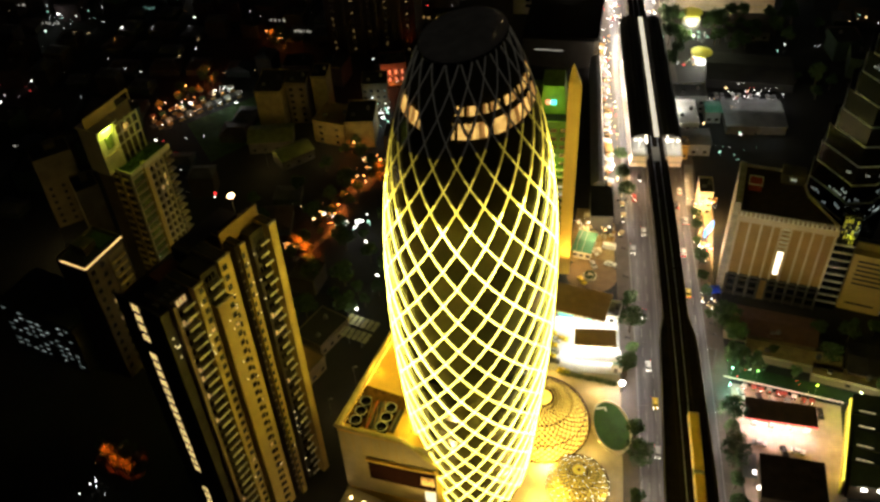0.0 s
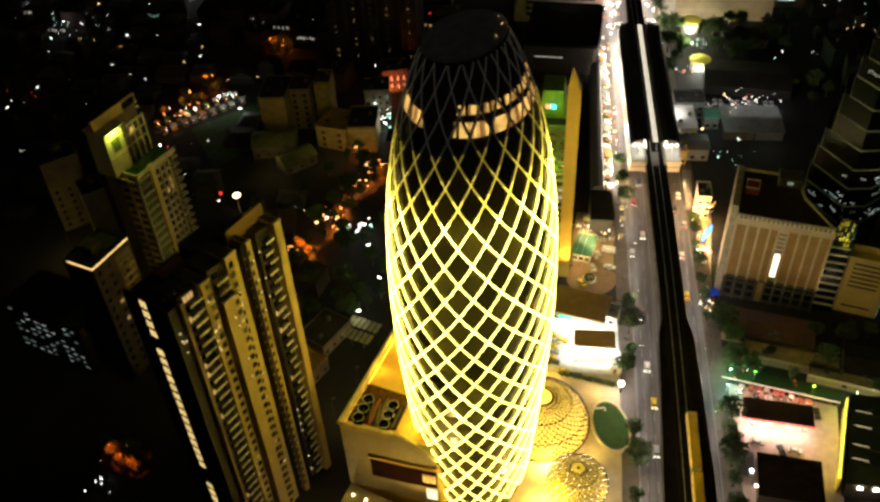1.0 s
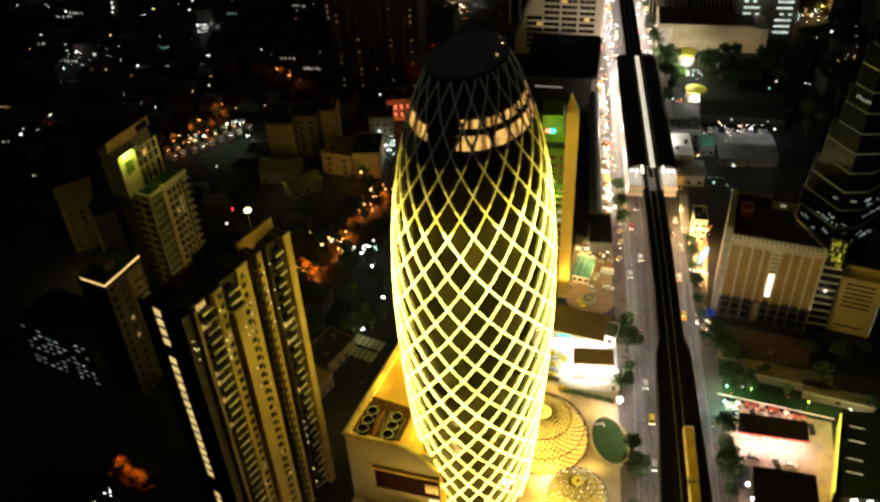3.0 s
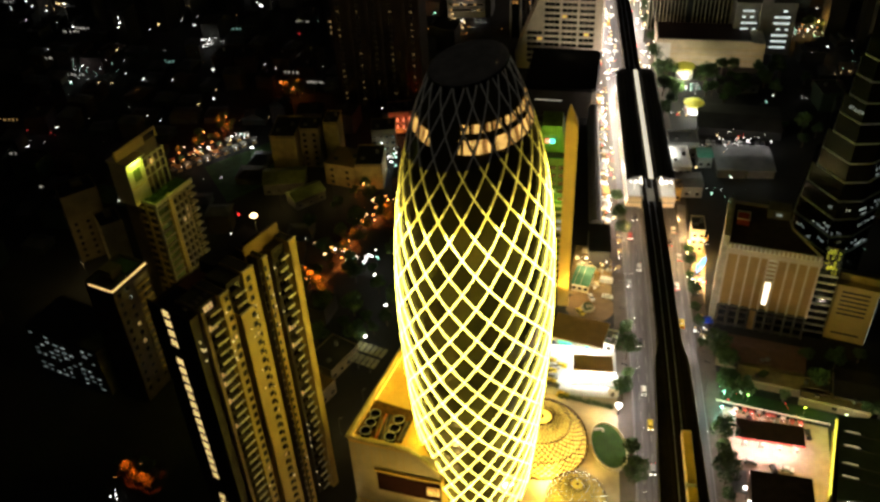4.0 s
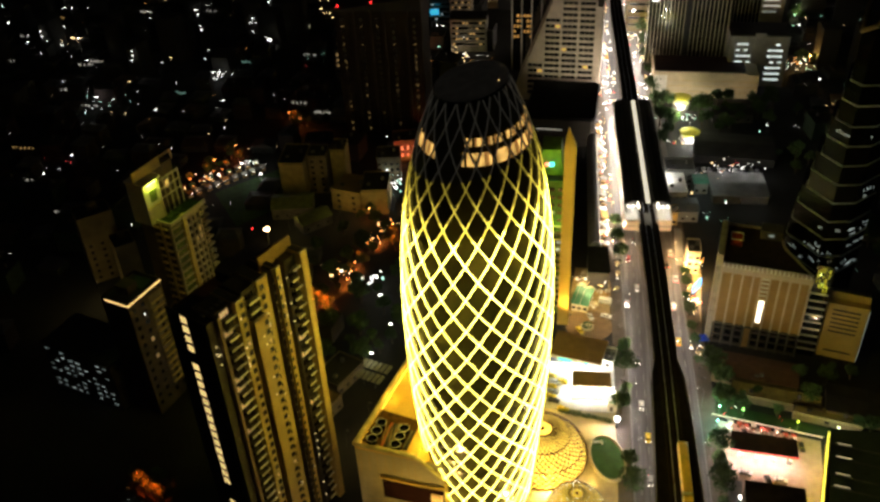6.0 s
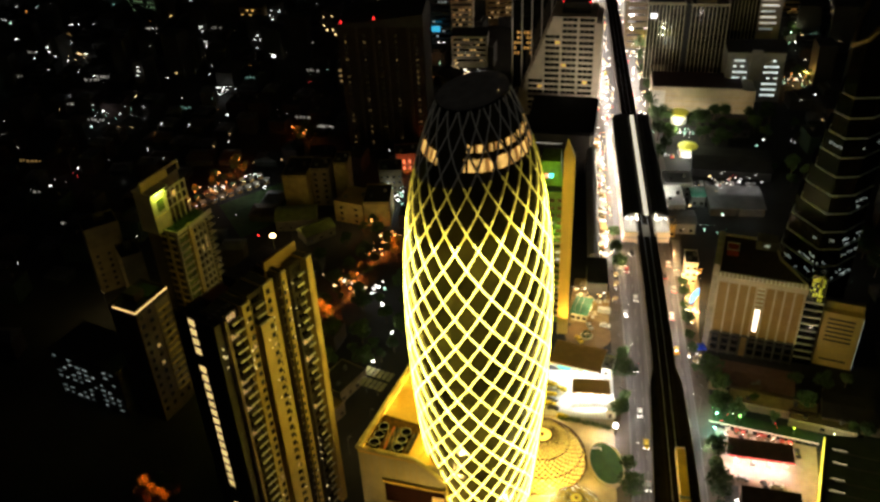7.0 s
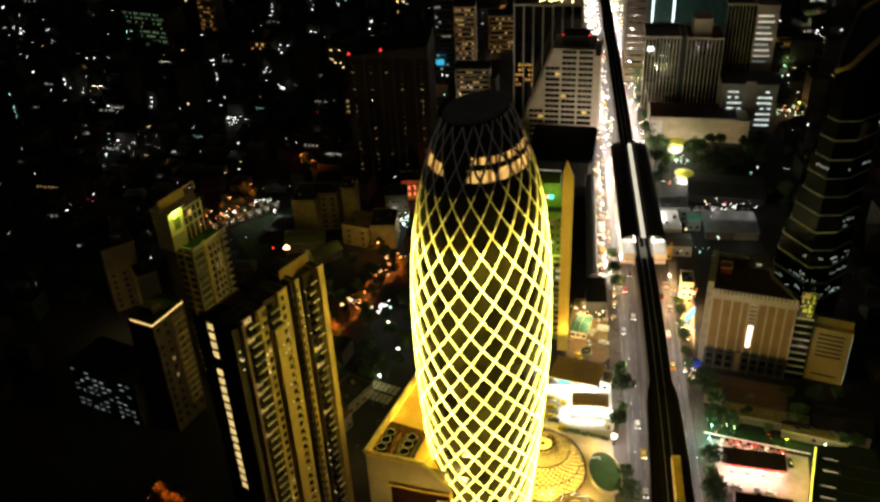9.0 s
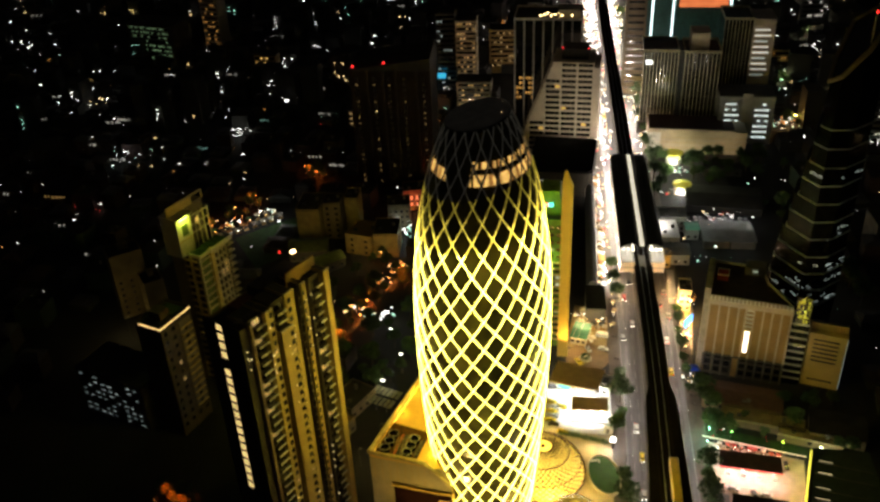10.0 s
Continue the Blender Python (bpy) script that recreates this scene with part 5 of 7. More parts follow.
def strip_block(name, label, x, y, yaw, w, d, h, wall, strips, lit, every=3.3, seed=1, share=0.5):
    """A far mid-rise block with dark window strips and some lit panes."""
    t = thing(name, label, "building", x, y, 0, yaw)
    part("wall", M().box(0, 0, 0, w, d, h), wall, t)
    part("roof", M().box(-0.2, -0.2, h, w + 0.2, d + 0.2, h + 0.8), ROOF, t)
    r = random.Random(seed)
    st, pn = M().box(0, -0.12, 0, w * 0.9, -0.02, 1.3).data("window_strip"), M().box(0, -0.2, 0.1, 1.6, -0.12, 1.2).data("lit_pane")
    for k in range(strips):
        z = h - 3.0 - k * every
        if z < 1:
            break
        o = part("window_strip", st, GLASS, t)
        place(o, w * 0.05, 0, z)
        for i in range(int(w * 0.9 / 2.2)):
            if r.random() < share * 0.45:
                place(part("lit_pane", pn, lit, o), 0.3 + i * 2.2, 0, 0)
    return t


strip_block("balcony_block", "pale apartment block with stacked white balconies", -104, 560, 4, 14, 18, 58, DARKCON, 15, COOLDIM, 3.5, 3, 0.5)
bb_ = strip_block("balcony_block", "pale apartment block with stacked white balconies", -89, 556, 4, 15, 18, 54, CREAM, 14, WARMDIM, 3.5, 4, 0.8)
part("cyan_sign", M().box(-14, -1.2, 12, -8, -0.8, 16), glow("far_cyan_sign", (0.05, 0.5, 0.8), 0.9), bb_, "small glowing blue sign")
strip_block("low_office", "low pale office with lit windows", -84, 520, 2, 24, 14, 22, CONCRETE, 5, WARMDIM, 3.6, 6, 0.9)
strip_block("green_lit_office", "office block with rows of green-lit windows", -372, 612, -14, 44, 24, 34, DARKCON, 8, glow("green_pane", (0.6, 1, 0.5), 0.13, 0.9, 0.15), 3.6, 7, 1.0)
strip_block("banded_tower", "pale banded tower with warm lit floors", -318, 640, -10, 16, 14, 62, PINKISH, 15, AMBER, 3.6, 8, 0.7)
strip_block("mid_block", "brown mid-rise block with a warm lit front", -252, 578, -6, 18, 14, 20, TAN, 4, WARM, 3.6, 9, 0.8)
strip_block("pale_tower", "pale tower with lines of small lights", 182, 730, 8, 22, 18, 52, CONCRETE, 12, PALEWIN, 3.8, 10, 0.5)
strip_block("mid_block", "brown mid-rise block with a warm lit front", 206, 716, 8, 22, 14, 18, TAN, 4, WARM, 3.6, 11, 1.2)
strip_block("mid_block", "brown mid-rise block with a warm lit front", 126, 612, 4, 36, 16, 16, TAN, 3, AMBER, 3.6, 12, 0.7)
strip_block("kerb_shop", "small pale shop block beside the avenue", 31, 622, 0, 13, 14, 18, WHITE, 3, PALEWIN, 3.6, 13, 0.8)
strip_block("row_block", "dark row block with few lit windows", -150, 470, 3, 30, 14, 20, DARKCON, 4, WARMDIM, 3.6, 14, 0.4)
strip_block("row_block", "dark row block with few lit windows", 150, 345, 6, 26, 16, 17, DARKCON, 4, COOLDIM, 3.6, 15, 0.5)
strip_block("row_block", "dark row block with few lit windows", 165, 470, 6, 22, 16, 40, DARKCON, 9, PALEWIN, 3.8, 16, 0.4)

flood(-62, 440, 30, (-25, 492, 48), 30000, (1, 0.85, 0.6), 80)
flood(-30, 548, 60, (-22, 494, 76), 2600, (1, 0.6, 0.2), 90)
strip_block("balcony_block", "pale apartment block with stacked white balconies", -118, 520, 4, 16, 14, 44, PINKISH, 12, AMBER, 3.5, 23, 0.6)
strip_block("row_block", "dark row block with few lit windows", -70, 600, 3, 30, 14, 34, TAN, 8, WARMDIM, 3.6, 24, 0.7)
flood(-108, 500, 3, (-106, 540, 30), 9000, (1, 0.45, 0.18), 110)
flood(-76, 505, 3, (-76, 522, 12), 1300, (1, 0.75, 0.45), 110)


# ---- trees, vehicles, lamps ----
def tree_meshes(seed, h, r, n):
    q = random.Random(seed)
    trunk = M().tube([(0, 0, 0), (0.1, 0.05, h * 0.25), (0.05, 0.1, h * 0.45)], 0.28, 7, False, 0.16)
    blobs = []
    for i in range(6):
        a, d = 2 * math.pi * i / 6 + q.uniform(-0.4, 0.4), r * q.uniform(0.35, 0.65)
        tip = (d * math.cos(a), d * math.sin(a), h * q.uniform(0.55, 0.85))
        trunk.tube([(0.05, 0.1, h * 0.42), (tip[0] * 0.5, tip[1] * 0.5, h * 0.55), tip], 0.13, 5, False, 0.04)
        blobs.append((tip, r * q.uniform(0.35, 0.55)))
    blobs.append(((0, 0, h * 0.9), r * 0.45))
    crown = M()
    for i in range(n):
        (bx, by, bz), br = q.choice(blobs)
        d = Vector((q.gauss(0, 1), q.gauss(0, 1), q.gauss(0, 0.8))).normalized() * br * q.uniform(0.55, 1.08)
        p, s = Vector((bx, by, bz)) + d, q.uniform(0.35, 0.65)
        u = Vector((q.gauss(0, 1), q.gauss(0, 1), q.gauss(0, 1))).normalized()
        w = u.cross(Vector((q.gauss(0, 1), q.gauss(0, 1), q.gauss(0, 1)))).normalized()
        crown.add([p - u * s, p - w * s * 0.6, p + u * s, p + w * s * 0.6], [(0, 1, 2, 3)])
    return trunk.data("trunk"), crown.data("crown")


TREES = [tree_meshes(s, h, r, n) for s, h, r, n in ((1, 9, 3.6, 620), (2, 7.5, 3.0, 480), (3, 11, 4.6, 800), (4, 6, 2.3, 360))]


def tree(kind, x, y, s=1.0, label="leafy street tree beside the avenue", group="street trees"):
    t = thing("tree", label, "tree", x, y, 0, (x * 37 + y * 11) % 360, group)
    part("trunk", TREES[kind][0], BARK, t)
    part("crown", TREES[kind][1], LEAF, t)
    t.scale = (s, s, s)
    return t


for k, (x_, y_) in enumerate([(25.0, 292), (25.5, 231), (26.0, 219), (26.2, 208), (24.5, 199), (27.0, 174), (27.8, 163), (27.0, 150), (24.0, 303), (23.0, 318)]):
    tree(k % 4, x_ - 1.0, y_, 1.05)
for k, (x_, y_) in enumerate([(52, 283), (52, 275), (51.5, 267), (52, 256), (52.2, 247), (53.0, 238), (53.2, 228), (55.2, 183), (55.5, 177), (55.5, 171), (55.2, 159), (55.0, 166), (55, 151), (59.5, 216), (62, 219), (57, 222)]):
    tree((k * 3 + 1) % 4, x_ - (0.8 if k < 7 else 0), y_, 0.72 if k < 7 else 1.05 if k < 13 else 1.2)
for k, (x_, y_) in enumerate([(49, 436), (51, 428), (53, 416), (50, 408), (69, 432), (70, 424), (47, 422), (46, 398)]):
    tree((k + 2) % 4, x_, y_, 1.35, "leafy tree by the pavilions, lit by added lamps", "trees by the pavilions")
for k, (x_, y_) in enumerate([(-96, 279), (-98, 268), (-92, 289), (-82, 304), (-101, 251), (-104, 244), (-155, 410), (-140, 150), (-130, 147), (-88, 262), (-84, 252), (-78, 258), (-73, 246), (-110, 236), (-92, 232), (-82, 224),
                              (-120, 262), (-128, 275), (-80, 232), (-74, 228), (-90, 310), (-104, 302), (-70, 268), (-68, 282), (-112, 285), (-66, 228), (-64, 238), (-70, 222), (-60, 250), (-66, 256), (-75, 216), (-62, 268), (-94, 210), (-98, 200), (-90, 214)]):
    tree(k % 4, x_, y_, 1.0, "dark garden tree among the houses", "garden trees")
for k in range(14):
    q_ = random.Random(k + 50)
    tree(k % 4, q_.uniform(104, 135), q_.uniform(290, 460), q_.uniform(0.9, 1.4), "dark garden tree among the houses", "garden trees")


q_ = random.Random(71)
for k in range(22):
    tree(k % 4, q_.uniform(70, 112), q_.uniform(414, 456), q_.uniform(0.8, 1.3), "dark garden tree among the houses", "garden trees")


def lit_tree(kind, x, y, s, watts, colour=(1, 0.1, 0.008)):
    """A garden tree with an added lamp on a pole shining down on its crown."""
    t = tree(kind, x, y, s, "garden tree glowing orange under a lane lamp", "lamp-lit trees")
    top = (9, 7.5, 11, 6)[kind] * s * 1.05
    p = thing("lane_lamp", "orange sodium lamp on a pole over a lane", "street lamp", x + 1.2 * s, y - 3.6 * s, 0, 0, "lane lamps")
    part("pole", M().tube([(0, 0, 0), (0, 0, top + 2.4), (-0.5, 0.9, top + 2.8)], 0.07, 5), METAL, p)
    part("head", M().box(-0.75, 0.7, top + 2.7, -0.3, 1.2, top + 2.85), METAL, p)
    flood(x + 0.7 * s, y - 2.6 * s, top + 2.5, (x, y, top * 0.62), watts, colour, 54, 0.15)
    return t


for x_, y_, k_, s_, w_ in ((-136.5, 147.5, 0, 0.8, 9000), (-133.0, 145.0, 1, 0.85, 9000), (-129.6, 144.6, 3, 1.0, 7000), (-127.6, 143.2, 3, 0.9, 4000),
                           (-101.5, 248.0, 0, 0.95, 30000), (-98.0, 246.0, 1, 1.0, 26000), (-96.0, 242.0, 3, 1.0, 12000), (-104.5, 251.5, 1, 0.9, 12000),
                           (-80.0, 299.0, 0, 0.9, 20000), (-78.0, 294.0, 1, 0.9, 14000), (-93.5, 273.0, 3, 0.9, 9000), (-91.5, 281.0, 3, 0.9, 12000), (-88.0, 290.0, 1, 0.7, 9000),
                           (-159.0, 409.0, 0, 1.0, 24000), (-153.0, 411.0, 1, 1.0, 18000), (-184.0, 370.0, 0, 0.9, 12000), (-178.0, 366.0, 1, 0.8, 9000)):
    lit_tree(k_, x_, y_, s_, w_)


def car(paint, label, taxi=False):
    c = thing("car", label, "car", 0, 0, 0)
    body = M()
    body.v = [(-0.9, -2.2, 0.35), (0.9, -2.2, 0.35), (0.9, 2.2, 0.35), (-0.9, 2.2, 0.35), (-0.92, -2.15, 0.8), (0.92, -2.15, 0.8), (0.92, 2.15, 0.85), (-0.92, 2.15, 0.85),
              (-0.85, -2.0, 0.92), (0.85, -2.0, 0.92), (0.85, 2.05, 0.98), (-0.85, 2.05, 0.98)]
    body.f = [(3, 2, 1, 0), (0, 1, 5, 4), (1, 2, 6, 5), (2, 3, 7, 6), (3, 0, 4, 7), (4, 5, 9, 8), (5, 6, 10, 9), (6, 7, 11, 10), (7, 4, 8, 11), (8, 9, 10, 11)]
    part("body", body, paint, c)
    part("cabin", M().prism([(-0.82, -1.0), (0.82, -1.0), (0.82, 1.5), (-0.82, 1.5)], 0.95, 1.4, 0.18), GLASS, c)
    part("roof", M().prism([(-0.66, -0.75), (0.66, -0.75), (0.66, 1.2), (-0.66, 1.2)], 1.4, 1.47, 0.08), paint, c)
    wheel = M()
    for i in range(12):
        a = 2 * math.pi * i / 12
        wheel.v += [(-0.1, 0.32 * math.cos(a), 0.32 * math.sin(a)), (0.1, 0.32 * math.cos(a), 0.32 * math.sin(a))]
    wheel.f = [(2 * i, 2 * i + 1, (2 * i + 3) % 24, (2 * i + 2) % 24) for i in range(12)] + [tuple(range(0, 24, 2)), tuple(range(1, 24, 2))[::-1]]
    wheel = wheel.data("wheel")
    for x in (-0.82, 0.82):
        for y in (-1.35, 1.35):
            place(part("wheel", wheel, BLACK, c), x, y, 0.33)
    for x in (-0.65, 0.65):
        part("headlight", M().box(x - 0.17, 2.12, 0.6, x + 0.17, 2.2, 0.78), BULB, c)
        part("tail_light", M().box(x - 0.17, -2.22, 0.6, x + 0.17, -2.14, 0.78), REDBULB, c)
    if taxi:
        part("roof_sign", M().box(-0.3, 0.1, 1.47, 0.3, 0.3, 1.62), WARMDIM, c)
    return c


PAINTS = [surface(n, col, 0.35, 0.1, vary=0.05) for n, col in (("white_car", (0.7, 0.7, 0.68)), ("taxi_paint", (0.75, 0.55, 0.03)), ("silver_car", (0.4, 0.4, 0.42)), ("dark_car", (0.03, 0.03, 0.035)), ("red_car", (0.4, 0.03, 0.02)))]
CARS = [car(PAINTS[0], "white saloon car with its lights on"), car(PAINTS[1], "yellow and green taxi with its lights on", True), car(PAINTS[2], "silver car with its lights on"),
        car(PAINTS[3], "dark car with its lights on"), car(PAINTS[4], "red car with its lights on")]
spots = [(0, -8.7, 203.5, 180), (1, -7.2, 188, 180), (3, -8.9, 228, 180), (2, -7.4, 169, 180), (4, -9, 294, 180), (0, -6.5, 273, 180), (2, -11.2, 262, 180), (3, -6.0, 308, 180),
         (4, -10.8, 315, 180), (0, 7.6, 262, 0), (3, 7.4, 291, 0), (2, 10.2, 281, 0), (1, 7.5, 240, 0), (0, 9.8, 300, 0), (4, 7.7, 330, 0)]
first = [True] * 5
for k, x_, y_, yaw_ in spots:
    m_ = pose(cx(y_) + x_, y_, 0.03, 0, 0, yaw_)
    if first[k]:
        CARS[k].matrix_world = m_
        first[k] = False
    else:
        copy_thing(CARS[k], m_)
rnd = random.Random(77)
for k in range(26):
    y_ = 430 + 440 * (k / 26) + rnd.uniform(-2, 2)
    s_ = rnd.choice((-1, -1, 1))
    copy_thing(CARS[rnd.choice((0, 2, 3, 4, 1))], pose(cx(y_) + s_ * rnd.choice((6.2, 8.6, 10.6)), y_, 0.03, 0, 0, 0 if rnd.random() < 0.35 else 180))
PARKED = [(-0.5, 212.5, 80), (-1.0, 207.3, 85), (-0.6, 202.6, 82), (18.3, 253.0, 75), (12, 252, 20), (66, 193.5, 10), (70, 193, 10), (74.5, 192.3, 0), (84.0, 189.5, 0), (60.5, 195, 10), (64, 176, 80), (71, 173.5, 10), (75, 174, 80)]
parked = [car(PAINTS[i], l) for i, l in ((0, "white car parked in the yard"), (2, "silver car parked in the yard"), (3, "dark car parked in the yard"))]
for c_ in parked:
    for o_ in list(c_.children):
        if o_.name.startswith(("headlight", "tail_light")):
            o_.data = o_.data.copy()
            o_.data.materials[0] = METAL
for k, (x_, y_, yaw_) in enumerate(PARKED):
    m_ = pose(x_, y_, 0.1, 0, 0, yaw_)
    if k < 3:
        parked[k].matrix_world = m_
    else:
        copy_thing(parked[k % 3], m_)
for k in range(26):
    copy_thing(parked[k % 3], pose(62 + (k % 13) * 2.6, 369 + (k // 13) * 6, 0.02, 0, 0, 5))

lampost = thing("street_lamp", "grey street lamp with a curved arm over the road", "street lamp", 0, 0, 0, 0, "street lamps")
part("pole", M().tube([(0, 0, 0), (0, 0, 7.6), (0.4, 0, 8.6), (2.4, 0, 9.0)], 0.1, 6, False, 0.06), METAL, lampost)
part("head", M().box(2.0, -0.18, 8.9, 3.0, 0.18, 9.1), METAL, lampost)
part("lens", M().box(2.1, -0.14, 8.84, 2.9, 0.14, 8.9), glow("lamp_lens", (1, 0.85, 0.62), 25), lampost)
n_ = 0
for y_ in range(128, 880, 26):
    for s_ in (-1, 1):
        m_ = pose(cx(y_) + (-13.6 if s_ < 0 else 12.6), y_, 0.18, 0, 0, 0 if s_ < 0 else 180)
        if n_ == 0:
            lampost.matrix_world = m_
        else:
            copy_thing(lampost, m_)
        n_ += 1
        lamp(cx(y_) + (-11.0 if s_ < 0 else 10.0), y_, 8.6, 3300 if y_ < 300 else 4500 if y_ < 430 else 11000, (1, 0.84, 0.7), 0.35)

# the train on the viaduct
trn = thing("train", "city train of four cars, yellow light painted on its roofs", "train")
YR = surface("train_roof_yellow_light", (0.8, 0.5, 0.08), 0.5, vary=0.25, scale=0.3)
for c_ in range(4):
    y0 = 176 - 21.8 * (c_ + 1)
    yaw_ = math.degrees(math.atan2(cx(y0 + 22) - cx(y0), 22))
    carb = part("carriage", M().prism([(-1.5, 0.3), (1.5, 0.3), (1.55, 21.2), (-1.55, 21.2)], 10.9, 13.7, 0.02), WHITE, trn)
    place(carb, cx(y0) + 2.05, y0, 0, -yaw_)
    part("roof", M().prism([(-1.45, 0.4), (1.45, 0.4), (1.45, 21.1), (-1.45, 21.1)], 13.7, 14.2, 0.12), YR, carb, "curved roof coloured yellow for the light on it")
    part("stripe", M().box(-1.58, 0.6, 11.2, 1.58, 20.9, 11.6), PAINTS[4], carb)
    for k in range(2):
        part("cooling_unit", M().box(-1.0, 4 + k * 9, 14.2, 1.0, 7.5 + k * 9, 14.4), YR, carb)
    wn_ = M().box(-1.59, 0, 0, 1.59, 2.6, 0.9).data("train_window")
    for k in range(5):
        place(part("train_window", wn_, WARM, carb), 0, 2 + k * 3.9, 12.3)
    part("bogie", M().box(-1.2, 2, 10.3, 1.2, 5, 10.9), BLACK, carb)
    part("bogie", M().box(-1.2, 16, 10.3, 1.2, 19, 10.9), BLACK, carb)
    if c_ == 3:
        for x in (-0.9, 0.9):
            part("headlight", M().box(x - 0.25, 0.1, 11.5, x + 0.25, 0.3, 11.9), BULB, carb)


# ---- filling stations ----
def canopy(name, label, x, y, yaw, w, d, h, roof, lit, power, posts=3):
    t = thing(name, label, "canopy", x, y, 0, yaw)
    part("roof", M().box(0, 0, h, w, d, h + 0.7), roof, t)
    part("soffit", M().box(0.3, 0.3, h - 0.12, w - 0.3, d - 0.3, h - 0.004), WHITE, t)
    po = M().box(-0.25, -0.25, 0, 0.25, 0.25, h - 0.12).data("post")
    pu = M().box(-0.5, -0.35, 0.1, 0.5, 0.35, 1.7).box(-0.55, -0.4, 1.5, 0.55, 0.4, 2.0)
    pu = pu.data("fuel_pump")
    tl = M().box(-0.4, -0.4, 0, 0.4, 0.4, 0.08).data("canopy_light")
    for i in range(posts):
        for yy in (d * 0.28, d * 0.72):
            place(part("post", po, WHITE, t), w * (i + 0.5) / posts, yy, 0)
            place(part("fuel_pump", pu, PAINTS[i % 3], t), w * (i + 0.5) / posts + 1.0, yy, 0)
            place(part("canopy_light", tl, BULB, t), w * (i + 0.5) / posts, yy + 1.0, h - 0.22)
        c = t.matrix_world @ Vector((w * (i + 0.5) / posts, d * 0.1, h - 0.6))
        lamp(c.x, c.y, c.z, power, lit, 0.6)
    return t


structure("station_forecourt", M().box(-8, 199.2, 0, 22.6, 224, 0.1), surface("pale_concrete", (0.55, 0.53, 0.48), 0.7, vary=0.2), "white concrete forecourt of the filling station", "forecourt")
c1 = canopy("shop_building", "long building with a brown roof and bright white front", -3.6, 222.6, -13, 20, 13.5, 5.2, BROWNROOF, (1, 0.97, 0.9), 2600, 4)
part("fascia", M().box(0.2, -0.25, 4.4, 19.8, -0.02, 5.4), WHITE, c1)
part("green_sign", M().box(4, -0.4, 3.9, 9, -0.26, 5.0), glow("sign_green", (0.1, 0.8, 0.5), 1.5), c1, "glowing green sign")
part("green_sign", M().box(14, -0.4, 4.2, 15.5, -0.26, 5.2), bpy.data.materials["sign_green"], c1, "glowing green sign")
c2 = canopy("fuel_canopy", "brown-topped fuel canopy over a bright forecourt", 6.2, 206.0, 2, 13.9, 7.4, 5.4, BROWNROOF, (1, 1, 0.96), 5200, 3)
part("white_apron", M().box(-0.6, -5.5, 3.8, 15.5, -0.1, 4.2), WHITE, c2)
shop = thing("booth", "small white shop booth with a teal roof sign", "booth", 18.8, 200.0, 0, 0)
part("wall", M().box(0, 0, 0, 3.4, 5, 3.6), WHITE, shop)
part("roof_sign", M().box(0.3, 0.6, 3.6, 3.1, 3.6, 3.9), surface("teal_sign", (0.1, 0.35, 0.32), 0.5), shop)
part("door", M().box(0.8, -0.1, 0, 2.0, 0.0, 2.2), METAL, shop)
pyl = thing("globe_lamp", "bright white globe lamp on a post by the pavement", "lamp", 22.0, 192.0, 0, 20)
part("post", M().box(-0.3, -0.3, 0, 0.3, 0.3, 6), METAL, pyl)
part("globe", M().turn([(0.2, 3.6), (0.8, 4.0), (1.0, 4.7), (0.7, 5.4), (0.1, 5.7)], 12), glow("pylon_light", (1, 0.95, 0.95), 8), pyl)
lamp(22.0, 190.8, 5.0, 4200, (1, 0.88, 0.9))
hq = random.Random(9)
hedge = M()
for i in range(900):
    u_ = hq.random()
    p = Vector((1.5 + 19 * u_, 198.0 - 3.6 * u_ + hq.uniform(-0.9, 0.9), hq.uniform(0.1, 1.5)))
    a, b = Vector((hq.gauss(0, 1), hq.gauss(0, 1), hq.gauss(0, 1))).normalized() * 0.3, Vector((hq.gauss(0, 1), hq.gauss(0, 1), hq.gauss(0, 1))).normalized() * 0.25
    hedge.add([p - a, p - b, p + a, p + b], [(0, 1, 2, 3)])
single("hedge", hedge, LEAF, "clipped hedge along the edge of the forecourt", "hedge", kind="stuff")

AWNRED, AWNPALE = surface("red_cloth", (0.45, 0.09, 0.07), 0.8), surface("pale_cloth", (0.55, 0.5, 0.45), 0.8)
structure("east_forecourt", M().prism([(55.5, 153), (86, 153), (91, 193.5), (55.5, 200)], 0, 0.1), surface("rosy_concrete", (0.5, 0.37, 0.31), 0.7, vary=0.2), "pale concrete forecourt of the filling station across the avenue", "forecourt")
c3 = canopy("fuel_canopy", "dark brown fuel canopy with a red edge line", 59.4, 181.0, -4.5, 21.2, 8.2, 5.6, surface("dark_brown_roof", (0.06, 0.035, 0.022), 0.6), (1, 0.72, 0.62), 2500, 4)
part("edge_line", M().box(-0.05, -0.12, 5.65, 21.25, 0.0, 6.1), glow("red_line", (1, 0.08, 0.08), 1.2), c3, "glowing red edge line")
c4 = canopy("car_wash", "dark flat-roofed wash hall beside the filling station", 61.0, 153.5, -4.5, 18.5, 15.0, 5.0, surface("black_roof", (0.016, 0.011, 0.009), 0.9, spec=0.1, vary=0.6), (1, 0.8, 0.65), 700, 2)
part("wall", M().box(0.2, 0.2, 0, 18.3, 14.0, 4.9), BROWN, c4)
carport = thing("carport", "grey carport roof with a bright lamp below", "carport", 56.6, 160.5, 0, -4)
part("roof", M().box(0, 0, 4.0, 4.3, 9, 4.2), GREYROOF, carport)
for x in (0.2, 4.1):
    for y in (0.2, 8.8):
        part("post", M().box(x - 0.1, y - 0.1, 0, x + 0.1, y + 0.1, 4), METAL, carport)
